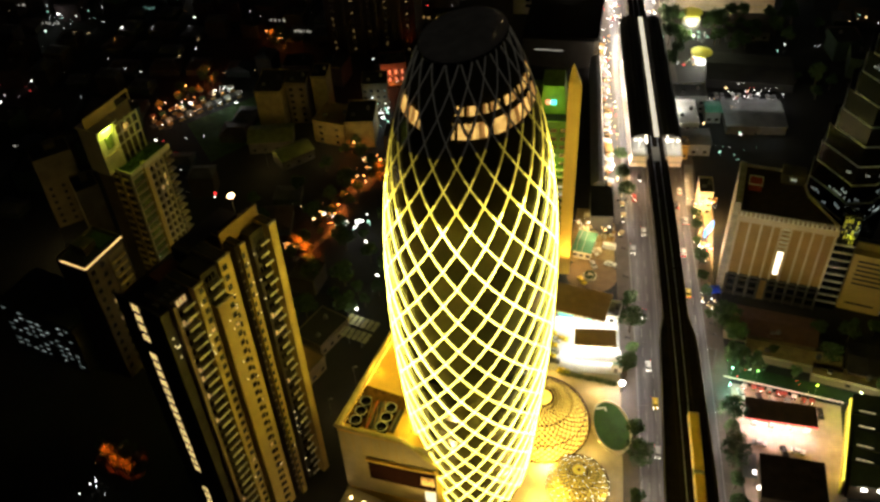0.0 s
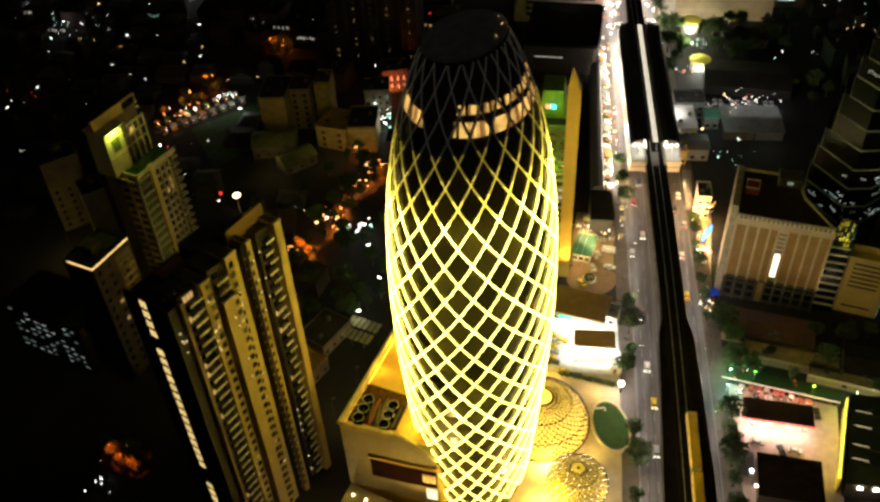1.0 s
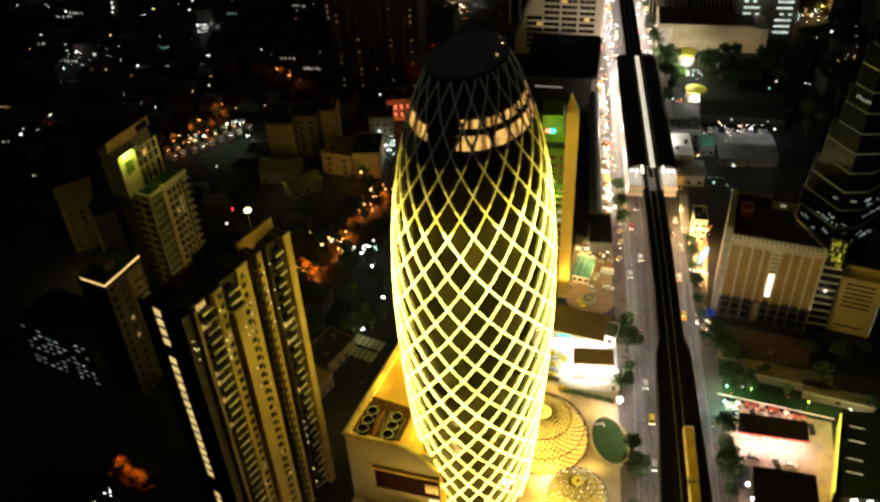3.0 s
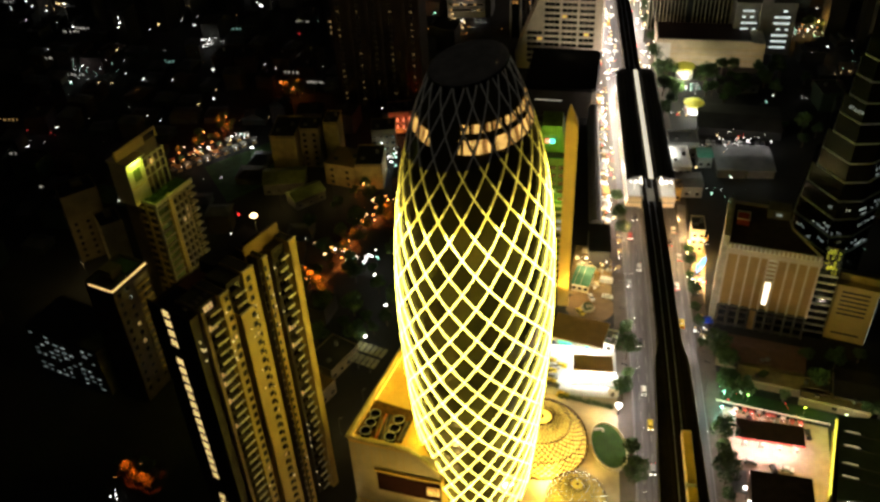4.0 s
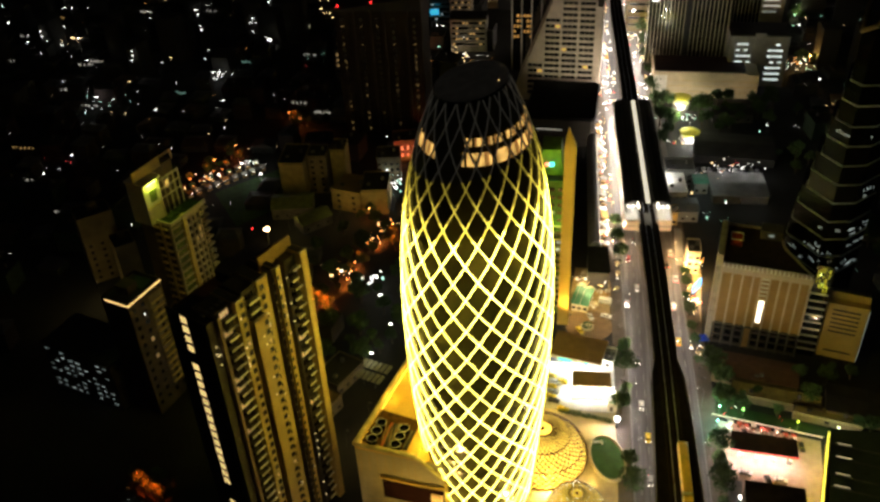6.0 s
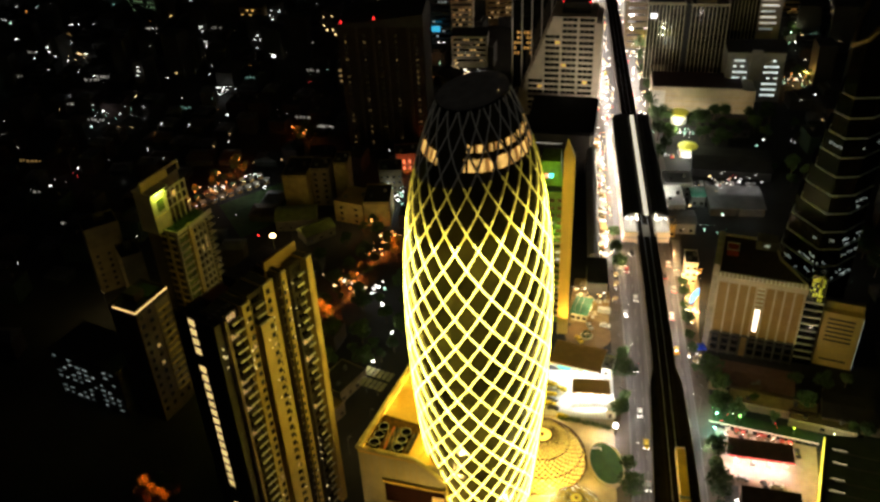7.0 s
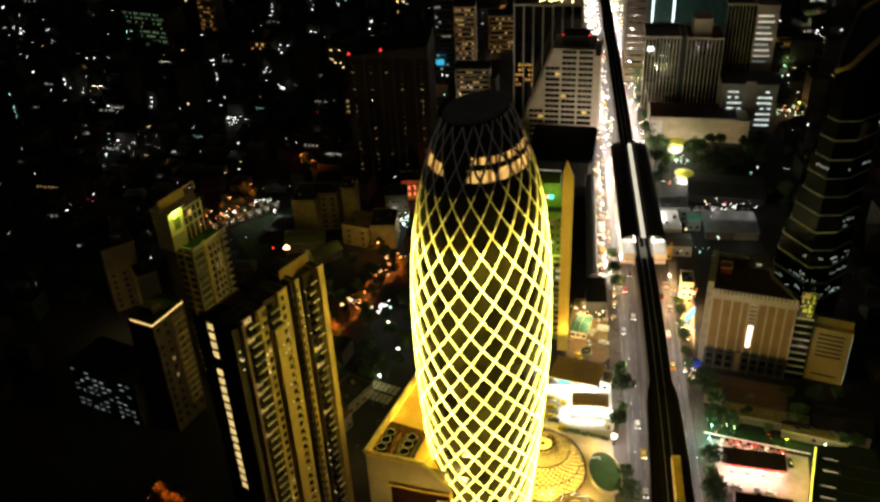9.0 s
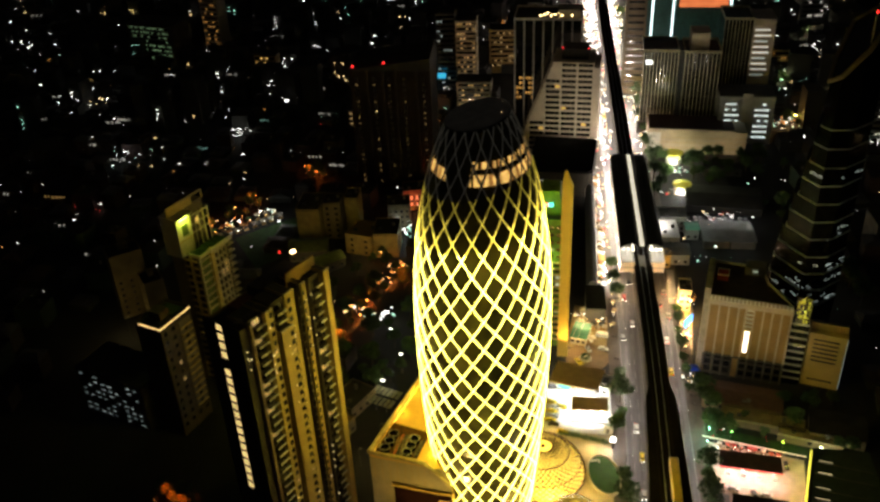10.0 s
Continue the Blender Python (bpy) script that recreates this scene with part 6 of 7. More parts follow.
part("lamp_box", M().box(3.2, 1.6, 4.2, 3.8, 2.6, 4.6), BULB, carport)
part("lamp_box", M().box(4.6, -2.4, 2.6, 5.6, -1.6, 3.0), BULB, carport)
fen = thing("lit_fence", "long low fence with a warm light line", "fence", 55.3, 201.0, 0, -11.2)
part("rail", M().box(0, -0.1, 1.5, 37, 0.1, 1.75), glow("fence_light", (1, 0.7, 0.55), 0.55, 0.95, 1.2), fen)
fp = M().box(-0.08, -0.08, 0, 0.08, 0.08, 1.5).data("post")
for i in range(16):
    place(part("post", fp, METAL, fen), i * 2.45, 0, 0)
yw = thing("yellow_wall", "tall boundary wall washed in yellow light", "wall", 85.0, 160.5, 0, 76)
part("panel", M().box(0, 0, 0, 32, 0.5, 7), surface("yellow_render", (0.6, 0.5, 0.08), 0.7), yw)
part("light_line", M().box(0, 0.55, 6.6, 32, 0.75, 7.0), glow("yellow_line", (1, 0.9, 0.1), 3), yw)
lamp(84.6, 166, 3.2, 350, (1, 0.9, 0.12)), lamp(86.6, 177, 3.2, 400, (1, 0.9, 0.12)), lamp(89, 188, 3.2, 500, (0.8, 1, 0.2))
hall = thing("market_hall", "dark hall with lit roof slots", "hall", 86.3, 159.5, 0, 0)
part("wall", M().prism([(0, 0), (26, 0), (26, 34), (7.2, 34)], 0, 6), BROWN, hall)
part("roof", M().prism([(-0.2, -0.2), (26, -0.2), (26, 34), (7.0, 34)], 6, 6.5), surface("dull_green_roof", (0.04, 0.06, 0.04), 0.7), hall)
SLOT = glow("slot_light", (1, 0.8, 0.45), 0.6, 0.95, 1.6)
for x, y in ((7.6, 27.6), (6.3, 21.7), (4.3, 14.5), (3.2, 9.3)):
    place(part("roof_slot", M().box(0, -0.12, 6.5, 4.6, 0.12, 6.62), SLOT, hall), x, y, 0, -11)
    place(part("roof_ridge", M().box(-3, -1.2, 6.5, 18, -1.0, 6.75), DARKCON, hall), x, y, 0, -11)
for x in (3, 7.5):
    part("wall_lamp", M().box(x, -0.9, 5.2, x + 1.4, -0.4, 5.7), BULB, hall)
for x_, y_, w_, c_ in ((57, 206, 600, (0.2, 1, 0.3)), (66, 202.5, 300, (0.35, 1, 0.2)), (84, 198.5, 500, (0.7, 1, 0.1)), (56.5, 196, 2200, (0.3, 1, 0.8)), (58, 203, 900, (0.4, 1, 0.7)), (92.3, 186, 700, (0.1, 1, 0.75)), (97, 197, 600, (0.8, 1, 0.6)), (101, 194.5, 900, (1, 0.95, 0.7))):
    post_ = thing("garden_lamp", "short lamp post with a coloured light", "lamp", x_, y_, 0, 0, "garden lamps")
    part("post", M().box(-0.08, -0.08, 0, 0.08, 0.08, 3.4), METAL, post_)
    part("globe", M().turn([(0.05, 3.4), (0.28, 3.65), (0.05, 3.95)], 8), glow("globe_light", c_, 10), post_)
    lamp(x_, y_ - 0.6, 3.7, w_, c_, 0.3)
kq = random.Random(41)
for i in range(9):
    kx, ky = 61.5 + i * 2.5 + kq.uniform(-0.5, 0.5), 197.6 - i * 0.5 + kq.uniform(-0.6, 0.6)
    st = thing("drinks_stall", "small stall with a red cloth roof and a bare bulb", "stall", kx, ky, 0.1, kq.uniform(-20, 10), "forecourt stalls")
    part("roof", M().prism([(-0.9, -0.8), (0.9, -0.8), (0.9, 0.8), (-0.9, 0.8)], 2.0, 2.5, 0.5), AWNRED if i % 3 else AWNPALE, st)
    part("counter", M().box(-0.8, -0.5, 0, 0.8, 0.3, 0.95), BROWN, st)
    for px_ in (-0.75, 0.75):
        part("post", M().box(px_ - 0.04, -0.7, 0, px_ + 0.04, -0.62, 2.0), METAL, st)
    part("bulb", M().turn([(0.03, 1.6), (0.1, 1.7), (0.03, 1.85)], 6, 0, -0.85), REDBULB if i % 2 else BULB, st)
    if i % 2 == 0:
        lamp(kx, ky - 1.2, 2.6, 260, (1, 0.35, 0.28), 0.2)
structure("green_verge", M().prism([(55.4, 202.5), (100, 194.2), (100, 198.5), (55.4, 209)], 0, 0.12), LAWN, "grass verge lit green", "verge")


# ---- low buildings near the avenue ----
def low_block(name, label, x, y, yaw, w, d, h, wall, roof, gable=0.0, windows=3):
    t = thing(name, label, "building", x, y, 0, yaw)
    part("wall", M().box(0.2, 0.2, 0, w - 0.2, d - 0.2, h), wall, t)
    if gable:
        part("roof", M().add([(-0.3, -0.3, h), (w + 0.3, -0.3, h), (w + 0.3, d + 0.3, h), (-0.3, d + 0.3, h), (-0.3, d / 2, h + gable), (w + 0.3, d / 2, h + gable)],
                             [(3, 2, 1, 0), (0, 1, 5, 4), (2, 3, 4, 5), (0, 4, 3), (1, 2, 5)]), roof, t)
        rb = M().tube([(0, -0.3, h + 0.05), (0, d / 2, h + gable + 0.05), (0, d + 0.3, h + 0.05)], 0.06, 4).data("roof_rib")
        for i in range(int(w / 2.4)):
            place(part("roof_rib", rb, roof, t), 1.2 + i * 2.4, 0, 0)
    else:
        part("roof", M().box(0, 0, h, w, d, h + 0.3), roof, t)
        part("parapet", M().ring([(0, 0), (w, 0), (w, d), (0, d)], h + 0.3, h + 0.9, 0.25), wall, t)
        part("roof_unit", M().box(w * 0.2, d * 0.3, h + 0.3, w * 0.2 + 1.6, d * 0.3 + 1.2, h + 1.4), METAL, t)
        part("roof_unit", M().turn([(0.8, h + 0.3), (0.8, h + 1.9), (0.1, h + 2.2)], 10, w * 0.75, d * 0.6), METAL, t)
    wfr, wpn = window_mesh(1.6, 1.4, 1), panes(GLASS, 1.6, 1.4)
    for i in range(windows):
        for k in range(max(1, int(h / 3.4))):
            put_window(t, wfr, wpn, w * (i + 0.5) / windows, 0.16, 1.2 + k * 3.3)
    return t


low_block("brown_shed", "low building with a rusty brown roof before the hotel", 56.5, 219.5, -10.5, 30, 13, 4.6, BROWN, surface("rust_sheet", (0.1, 0.05, 0.025), 0.75, vary=0.35), 1.2, 6)
low_block("pale_shed", "long low shed with a pale roof", 62.5, 210.5, -11, 31, 7, 3.2, BROWN, surface("tan_sheet", (0.4, 0.32, 0.14), 0.7, vary=0.4), 0, 0)
low_block("pale_shed", "long low shed with a pale roof", 82.8, 203.1, -13, 23, 5.8, 3.2, BROWN, surface("sand_sheet", (0.55, 0.45, 0.22), 0.7, vary=0.4), 0, 1)
low_block("small_house", "small flat house with a pale roof", 70.4, 217.2, -10.5, 4.5, 4, 4, BROWN, surface("sand_sheet_roof", (0.32, 0.24, 0.11), 0.7), 0, 1)
low_block("dark_shed", "dark low shed behind the filling station", 94, 204, -10.5, 20, 14, 5, BROWN, ROOF, 1.0, 4)
blk = low_block("corner_shop", "tall pale corner building lit warm", 52.0, 286, 0, 5.5, 10, 11, PINKISH, ROOF, 0, 2)
lamp(50.8, 284, 6, 4500, (1, 0.6, 0.2)), lamp(55, 283, 6, 3500, (1, 0.55, 0.12)), lamp(55.8, 277, 4.5, 7500, (1, 0.58, 0.15)), lamp(54.9, 264, 4.5, 6000, (1, 0.65, 0.25))
bs = thing("blue_sign", "curved glowing blue shop sign", "sign", 55.5, 272.5, 0, 60)
part("panel", M().box(-3.5, -0.3, 2.5, 3.5, 0.3, 6), glow("sign_blue", (0.1, 0.35, 1), 2.2, 0.5, 0.4), bs)
part("post", M().box(-0.2, -0.2, 0, 0.2, 0.2, 2.5), METAL, bs)
bc = thing("blue_tent", "small blue canopy on the pavement", "tent", 55.5, 241, 0, 10)
part("cover", M().prism([(-2, -2), (2, -2), (2, 2), (-2, 2)], 2.6, 4.0, 0.7), surface("blue_cloth", (0.02, 0.06, 0.45), 0.7), bc)
for x in (-1.8, 1.8):
    for y in (-1.8, 1.8):
        part("post", M().box(x - 0.06, y - 0.06, 0, x + 0.06, y + 0.06, 2.6), METAL, bc)
lamp(54.5, 238.5, 4.5, 130, (0.3, 0.5, 1))
low_block("lean_to", "pale lean-to shed beside the shop", 16.6, 222.5, -13, 4.2, 8, 3.6, WHITE, GREYROOF, 0, 1)
low_block("white_shed", "white sheet-roofed shed beside the station", 46.5, 339, 3, 9.5, 19, 7.5, WHITE, PALEROOF, 0, 3)
low_block("grey_shed", "grey sheet-roofed shed beside the station", 47.0, 360, 3, 14, 12, 7.8, CONCRETE, GREYROOF, 0, 3)
low_block("grey_shed", "grey sheet-roofed shed beside the station", 46.5, 326, 3, 14, 12, 6.0, CONCRETE, GREYROOF, 0.8, 3)
low_block("green_shed", "small shed with a green roof", 60.0, 352, 3, 7, 9, 6.0, CONCRETE, GREENROOF, 0.6, 2)
low_block("twin_hall", "wide grey twin-roofed hall", 68.5, 344, 2, 13, 22, 4.5, DARKCON, GREYROOF, 0.9, 0)
low_block("twin_hall", "wide grey twin-roofed hall", 82.0, 344.5, 2, 12.5, 22, 4.5, DARKCON, GREYROOF, 0.9, 0)
low_block("dark_market", "large dark-roofed market hall", 62.5, 383, -4, 40, 26, 4.6, ROOF, ROOF, 1.5, 0)
low_block("dark_shed", "dark low shed among trees", 76, 428, 4, 22, 12, 5, DARKCON, ROOF, 1.2, 4)
low_block("amber_house", "small house with a lit amber front by the station stairs", 47.4, 323, 0, 3.4, 7, 6.5, surface("amber_render", (0.55, 0.36, 0.1), 0.7), GREYROOF, 0, 1)
for x_, y_ in ((66, 371.5), (76, 371.5), (86, 371.5), (94, 372)):
    lamp(x_, 368.5, 8.5, 450, (1, 0.97, 0.92))
lamp(50, 320, 8.8, 700, (1, 0.6, 0.2)), lamp(47, 352, 11, 2000, (1, 0.95, 0.9)), lamp(88, 340, 5, 200, (0.9, 1, 0.95)), lamp(64, 349, 11, 1100, (0.85, 1, 0.9))
lr = thing("long_hall", "long dark hall with a rounded grey roof beside the pavement", "hall", 10.4, 289, 0, 1.5)
pr_ = [(0, 0), (0, 9.5), (0.8, 11.3), (2.4, 12.2), (4.2, 11.6), (5.0, 9.8), (5.0, 0)]
part("shell", M().add([(a, y, b) for y in (0, 100) for a, b in pr_], [(0, 1, 2, 3, 4, 5, 6), (13, 12, 11, 10, 9, 8, 7)] + [(i, 7 + i, 7 + (i + 1) % 7, (i + 1) % 7) for i in range(7)]), surface("charcoal_roof", (0.3, 0.3, 0.31), 0.5, 0.1, vary=0.2), lr)
part("front_block", M().box(-0.6, -19, 0, 8.0, -0.1, 9.5), DARKCON, lr)
part("front_roof", M().box(-0.8, -19.2, 9.5, 8.2, -0.1, 9.9), ROOF, lr)
arcade = thing("lit_arcade", "row of bright market stalls along the pavement", "market stalls", 16.2, 300, 0, 2.3)
aw = M().add([(0, 0, 3.4), (3.6, 0, 2.6), (3.6, 4.6, 2.6), (0, 4.6, 3.4), (0, 0, 3.5), (3.6, 0, 2.7), (3.6, 4.6, 2.7), (0, 4.6, 3.5)], [(3, 2, 1, 0), (4, 5, 6, 7), (0, 1, 5, 4), (1, 2, 6, 5), (2, 3, 7, 6), (3, 0, 4, 7)]).data("awning")
ct = M().box(0.6, 0.4, 0, 2.6, 4.2, 1.0).data("counter")
tb = M().box(1.4, 0.6, 2.3, 1.6, 4.0, 2.4).data("tube_light")
AWN = [surface("awning_" + n, c, 0.7) for n, c in (("white", (0.7, 0.68, 0.62)), ("amber", (0.65, 0.35, 0.06)), ("red", (0.5, 0.06, 0.05)), ("grey", (0.3, 0.3, 0.3)))]
aws = []
for m_ in AWN:
    c_ = aw.copy()
    c_.materials.append(m_)
    aws.append(c_)
for i in range(30):
    if hq.random() < 0.2:
        continue
    sc_ = (hq.uniform(0.5, 1.0), hq.uniform(0.4, 0.85), hq.uniform(0.8, 1.25))
    o_ = (hq.uniform(0, 1.4), i * 4.1 + hq.uniform(-0.5, 0.5))
    place(part("awning", aws[hq.choice((0, 0, 0, 1, 3, 3))], WHITE, arcade), *o_, 0, hq.uniform(-6, 6), sc_)
    place(part("counter", ct, TAN, arcade), *o_, 0, 0, sc_)
    place(part("tube_light", tb, BULB, arcade), o_[0] + 1.6 * sc_[0], o_[1], 0.1, 0, (1, sc_[1], 1))
for k, y_ in enumerate(range(302, 420, 13)):
    lamp(20.5, y_, 4.2, 3600, ((1, 0.95, 0.85), (1, 0.7, 0.3), (1, 0.9, 0.75))[k % 3], 0.4)

rot = thing("round_planter", "round planter with a clipped bush in a paved court", "planter", 10.8, 246.0, 0)
part("kerb", M().turn([(2.6, 0), (2.6, 0.5), (2.3, 0.55)], 24), CREAM, rot)
bm_ = M()
for i in range(260):
    d = Vector((hq.gauss(0, 1), hq.gauss(0, 1), abs(hq.gauss(0, 0.7)))).normalized() * 1.9
    a, b = Vector((hq.gauss(0, 1), hq.gauss(0, 1), hq.gauss(0, 1))).normalized() * 0.35, Vector((hq.gauss(0, 1), hq.gauss(0, 1), hq.gauss(0, 1))).normalized() * 0.3
    p = d + Vector((0, 0, 0.4))
    bm_.add([p - a, p - b, p + a, p + b], [(0, 1, 2, 3)])
part("bush", bm_, LEAF, rot)
structure("round_court", M().turn([(9.5, 0.0), (9.5, 0.09)], 40, 11.5, 247), surface("brown_paving", (0.17, 0.105, 0.045), 0.75, vary=0.2), "round brown paved court", "court")
cafe = low_block("garden_cafe", "small cafe with a green striped roof", 3.8, 256, -12, 7, 12, 4, CREAM, GREENROOF, 0.8, 3)
for o_ in cafe.children:
    if o_.name.startswith("roof_rib"):
        o_.data = o_.data.copy()
        o_.data.materials[0] = WHITE
structure("side_court", M().prism([(52.6, 244), (55.2, 244), (58.8, 286), (58.8, 305), (50.5, 305)], 0, 0.1), surface("pale_paving", (0.4, 0.32, 0.2), 0.75, vary=0.3, scale=0.5), "pale paved court beside the hotel", "court")
van = thing("van", "white delivery van parked in the court", "van", 17.8, 262.6, 0, 80)
part("body", M().prism([(-1, -2.6), (1, -2.6), (1, 2.6), (-1, 2.6)], 0.4, 2.3, 0.05), WHITE, van)
part("windscreen", M().box(-0.85, 2.5, 1.3, 0.85, 2.62, 2.0), GLASS, van)
for x in (-0.9, 0.9):
    for y in (-1.6, 1.6):
        place(part("wheel", bpy.data.meshes["wheel"], BLACK, van), x, y, 0.33)
stall = thing("food_stall", "lit wooden food stalls with planks and lamps", "stall", 11, 268, 0, -8)
part("deck", M().box(-3, -1, 0, 9, 6, 0.3), TAN, stall)
for i in range(4):
    part("beam", M().box(-3 + i * 3.6, -1, 0.3, -2.7 + i * 3.6, 6, 3.2), TAN, stall)
    part("counter", M().box(-2.5 + i * 3, 1 + i % 2, 0.3, -0.5 + i * 3, 2.2 + i % 2, 1.3), WHITE, stall)
for k in range(16):
    tree(k % 4, cx(440 + k * 11) + 15.5, 440 + k * 11, 1.1)
cq = random.Random(21)
AWN_TAN = surface("tan_cloth", (0.5, 0.36, 0.16), 0.8)
seat_ = thing("patio_table", "small pale cafe table with two benches", "table", 8, 262, 0, 10, "cafe tables")
part("tabletop", M().box(-0.8, -0.5, 0.7, 0.8, 0.5, 0.78), WHITE, seat_)
part("leg", M().box(-0.1, -0.1, 0, 0.1, 0.1, 0.7), METAL, seat_)
part("bench", M().box(-0.8, -1.1, 0.1, 0.8, -0.7, 0.46), TAN, seat_)
part("bench", M().box(-0.8, 0.7, 0.1, 0.8, 1.1, 0.46), TAN, seat_)
for i in range(16):
    copy_thing(seat_, pose(cq.uniform(4, 19), cq.uniform(257, 279), 0.1, 0, 0, cq.uniform(0, 180)))
umb = thing("parasol", "square cream parasol over the cafe tables", "parasol", 13.2, 258.5, 0, 15, "cafe parasols")
part("pole", M().box(-0.06, -0.06, 0, 0.06, 0.06, 2.3), METAL, umb)
part("canopy", M().prism([(-1.6, -1.6), (1.6, -1.6), (1.6, 1.6), (-1.6, 1.6)], 2.3, 3.0, 0.9), CREAM, umb)
for i in range(5):
    copy_thing(umb, pose(cq.uniform(7, 18), cq.uniform(262, 281), 0, 0, 0, cq.uniform(0, 90)))
for x_, y_ in ((57, 414, ), (54, 428)):
    lamp(x_, y_, 12, 5000, (0.95, 1, 0.6))
for k, (x_, y_) in enumerate([(58, 206), (61, 204.5), (65, 204), (58.5, 212), (61.5, 209), (72, 213), (90, 211), (104, 200), (108, 199), (78, 203.8), (98, 222), (107, 226), (88, 223)]):
    tree((k * 3) % 4, x_, y_, 0.85, "small dark garden tree by the sheds", "garden trees")
cab = car(PAINTS[1], "yellow taxi parked in the yard", True)
for o_ in list(cab.children):
    if o_.name.startswith(("headlight", "tail_light")):
        o_.data = o_.data.copy()
        o_.data.materials[0] = METAL
cab.matrix_world = pose(-2.2, 215.5, 0.1, 0, 0, 80)
for x_, y_, a_ in ((-1.8, 210, 84), (-2.0, 204.8, 80), (1.8, 213, 85), (3.0, 198.6, 80), (8, 243, 30)):
    copy_thing(cab, pose(x_, y_, 0.1, 0, 0, a_))
bike = thing("motorbike", "dark motorbike parked on the pavement", "motorbike", 53.8, 252, 0.18, 70, "parked motorbikes")
part("frame", M().box(-0.12, -0.6, 0.45, 0.12, 0.5, 0.8).box(-0.3, 0.35, 0.95, 0.3, 0.45, 1.05), METAL, bike)
for y_ in (-0.65, 0.65):
    place(part("wheel", bpy.data.meshes["wheel"], BLACK, bike), 0, y_, 0.32)
for k in range(16):
    y_ = 215 + k * 5.2 + cq.uniform(-1, 1)
    copy_thing(bike, pose(cx(y_) + (14.4 if k % 3 else -15.2) + cq.uniform(-0.6, 0.9), y_, 0.18, 0, 0, 70 + cq.uniform(-15, 15)))
cart = thing("food_cart", "food cart with a bright lamp and a cloth roof", "food cart", 53.4, 266, 0.18, 0, "food carts")
part("body", M().box(-0.6, -1.0, 0.3, 0.6, 1.0, 1.0), METAL, cart)
part("roof", M().prism([(-0.9, -1.3), (0.9, -1.3), (0.9, 1.3), (-0.9, 1.3)], 2.1, 2.4, 0.5), AWN_TAN, cart)
part("post", M().box(-0.55, -0.95, 1.0, -0.5, -0.9, 2.1).box(0.5, 0.9, 1.0, 0.55, 0.95, 2.1), METAL, cart)
part("lamp", M().box(-0.75, -1.35, 1.8, -0.45, -1.0, 2.1), WARMBULB, cart)
for y_, s_ in ((258, 1), (271, 1), (274.5, 1), (279, 1), (284, 1), (290, 1), (296, 1), (243, 1), (281, -1), (288, -1), (294, -1), (270, -1), (232, 1)):
    copy_thing(cart, pose(cx(y_) + s_ * (14.2 + cq.uniform(-0.5, 1.2)), y_, 0.18, 0, 0, cq.uniform(-20, 20)))
structure("cafe_court", M().prism([(2, 254), (20, 252), (19.5, 286), (5, 286)], 0, 0.08), surface("tan_paving", (0.27, 0.19, 0.08), 0.75, vary=0.3, scale=0.5), "tan paved cafe court", "court")
lamp(-61, 131, 5, 1500, (1, 0.75, 0.35)), lamp(13, 261, 6.5, 3000, (1, 0.72, 0.28)), lamp(9, 270, 7, 4000, (1, 0.72, 0.28)), lamp(6, 251, 6, 3000, (1, 0.7, 0.28)), lamp(17, 247, 5, 500, (1, 0.8, 0.5))


# ---- the old quarter behind the towers ----
low_block("old_office", "grey-beige office block with a flat roof", -142.5, 330.5, 4, 12.5, 20, 20, surface("beige_render", (0.3, 0.22, 0.08), 0.8), ROOF, 0, 0)
low_block("old_office", "grey-beige office block with a flat roof", -119, 342, 4, 7.5, 12, 22, bpy.data.materials["beige_render"], ROOF, 0, 0)
low_block("stair_tower", "dark stair tower between two office blocks", -129.6, 337, 4, 9.5, 12, 21, BROWN, ROOF, 0, 2)
low_block("school_block", "ochre low block among trees", -99, 320, 6, 13, 18, 13, bpy.data.materials["beige_render"], ROOF, 0, 0)
low_block("school_block", "ochre low block among trees", -115, 323.7, -13, 16, 16, 11, bpy.data.materials["beige_render"], TAN, 0, 2)
low_block("corner_block", "dim corner block with framed balconies", -97, 348, 10, 12, 12, 15, surface("dull_render", (0.12, 0.1, 0.06), 0.8), ROOF, 0, 4)
rdb = low_block("red_lit_block", "low block with windows washed in red light", -93, 371, 14, 13, 12, 12, surface("brick_render", (0.3, 0.12, 0.08), 0.8), ROOF, 0, 4)
for i in range(4):
    for k in range(2):
        part("lit_window", M().box(1.0 + i * 3.1, -0.12, 3 + k * 4.2, 1.8 + i * 3.1, 0.1, 5.2 + k * 4.2), glow("red_window", (1, 0.3, 0.14), 1.2, 0.5) if not (i or k) else bpy.data.materials["red_window"], rdb, "red lit window")
part("awning", M().add([(-1, -3.2, 2.6), (12, -3.2, 2.6), (12, 0.1, 3.4), (-1, 0.1, 3.4), (-1, -3.2, 2.75), (12, -3.2, 2.75), (12, 0.1, 3.55), (-1, 0.1, 3.55)], [(3, 2, 1, 0), (4, 5, 6, 7), (0, 1, 5, 4), (1, 2, 6, 5), (2, 3, 7, 6), (3, 0, 4, 7)]), TAN, rdb)
lamp(-88, 366.5, 6.5, 1500, (1, 0.3, 0.12), 0.3)
low_block("pavilion", "dark pavilion with a mossy green roof", -142, 311, 12, 20, 14, 6, DARKCON, surface("moss_roof", (0.12, 0.14, 0.04), 0.8), 2.5, 4)
low_block("pavilion", "dark pavilion with a mossy green roof", -123, 300, 44, 16, 10, 5, DARKCON, bpy.data.materials["moss_roof"], 2.5, 3)
low_block("flat_house", "low building with a wide brown roof", -88, 168, 65, 26, 16, 6, BROWN, BROWNROOF, 0, 6)
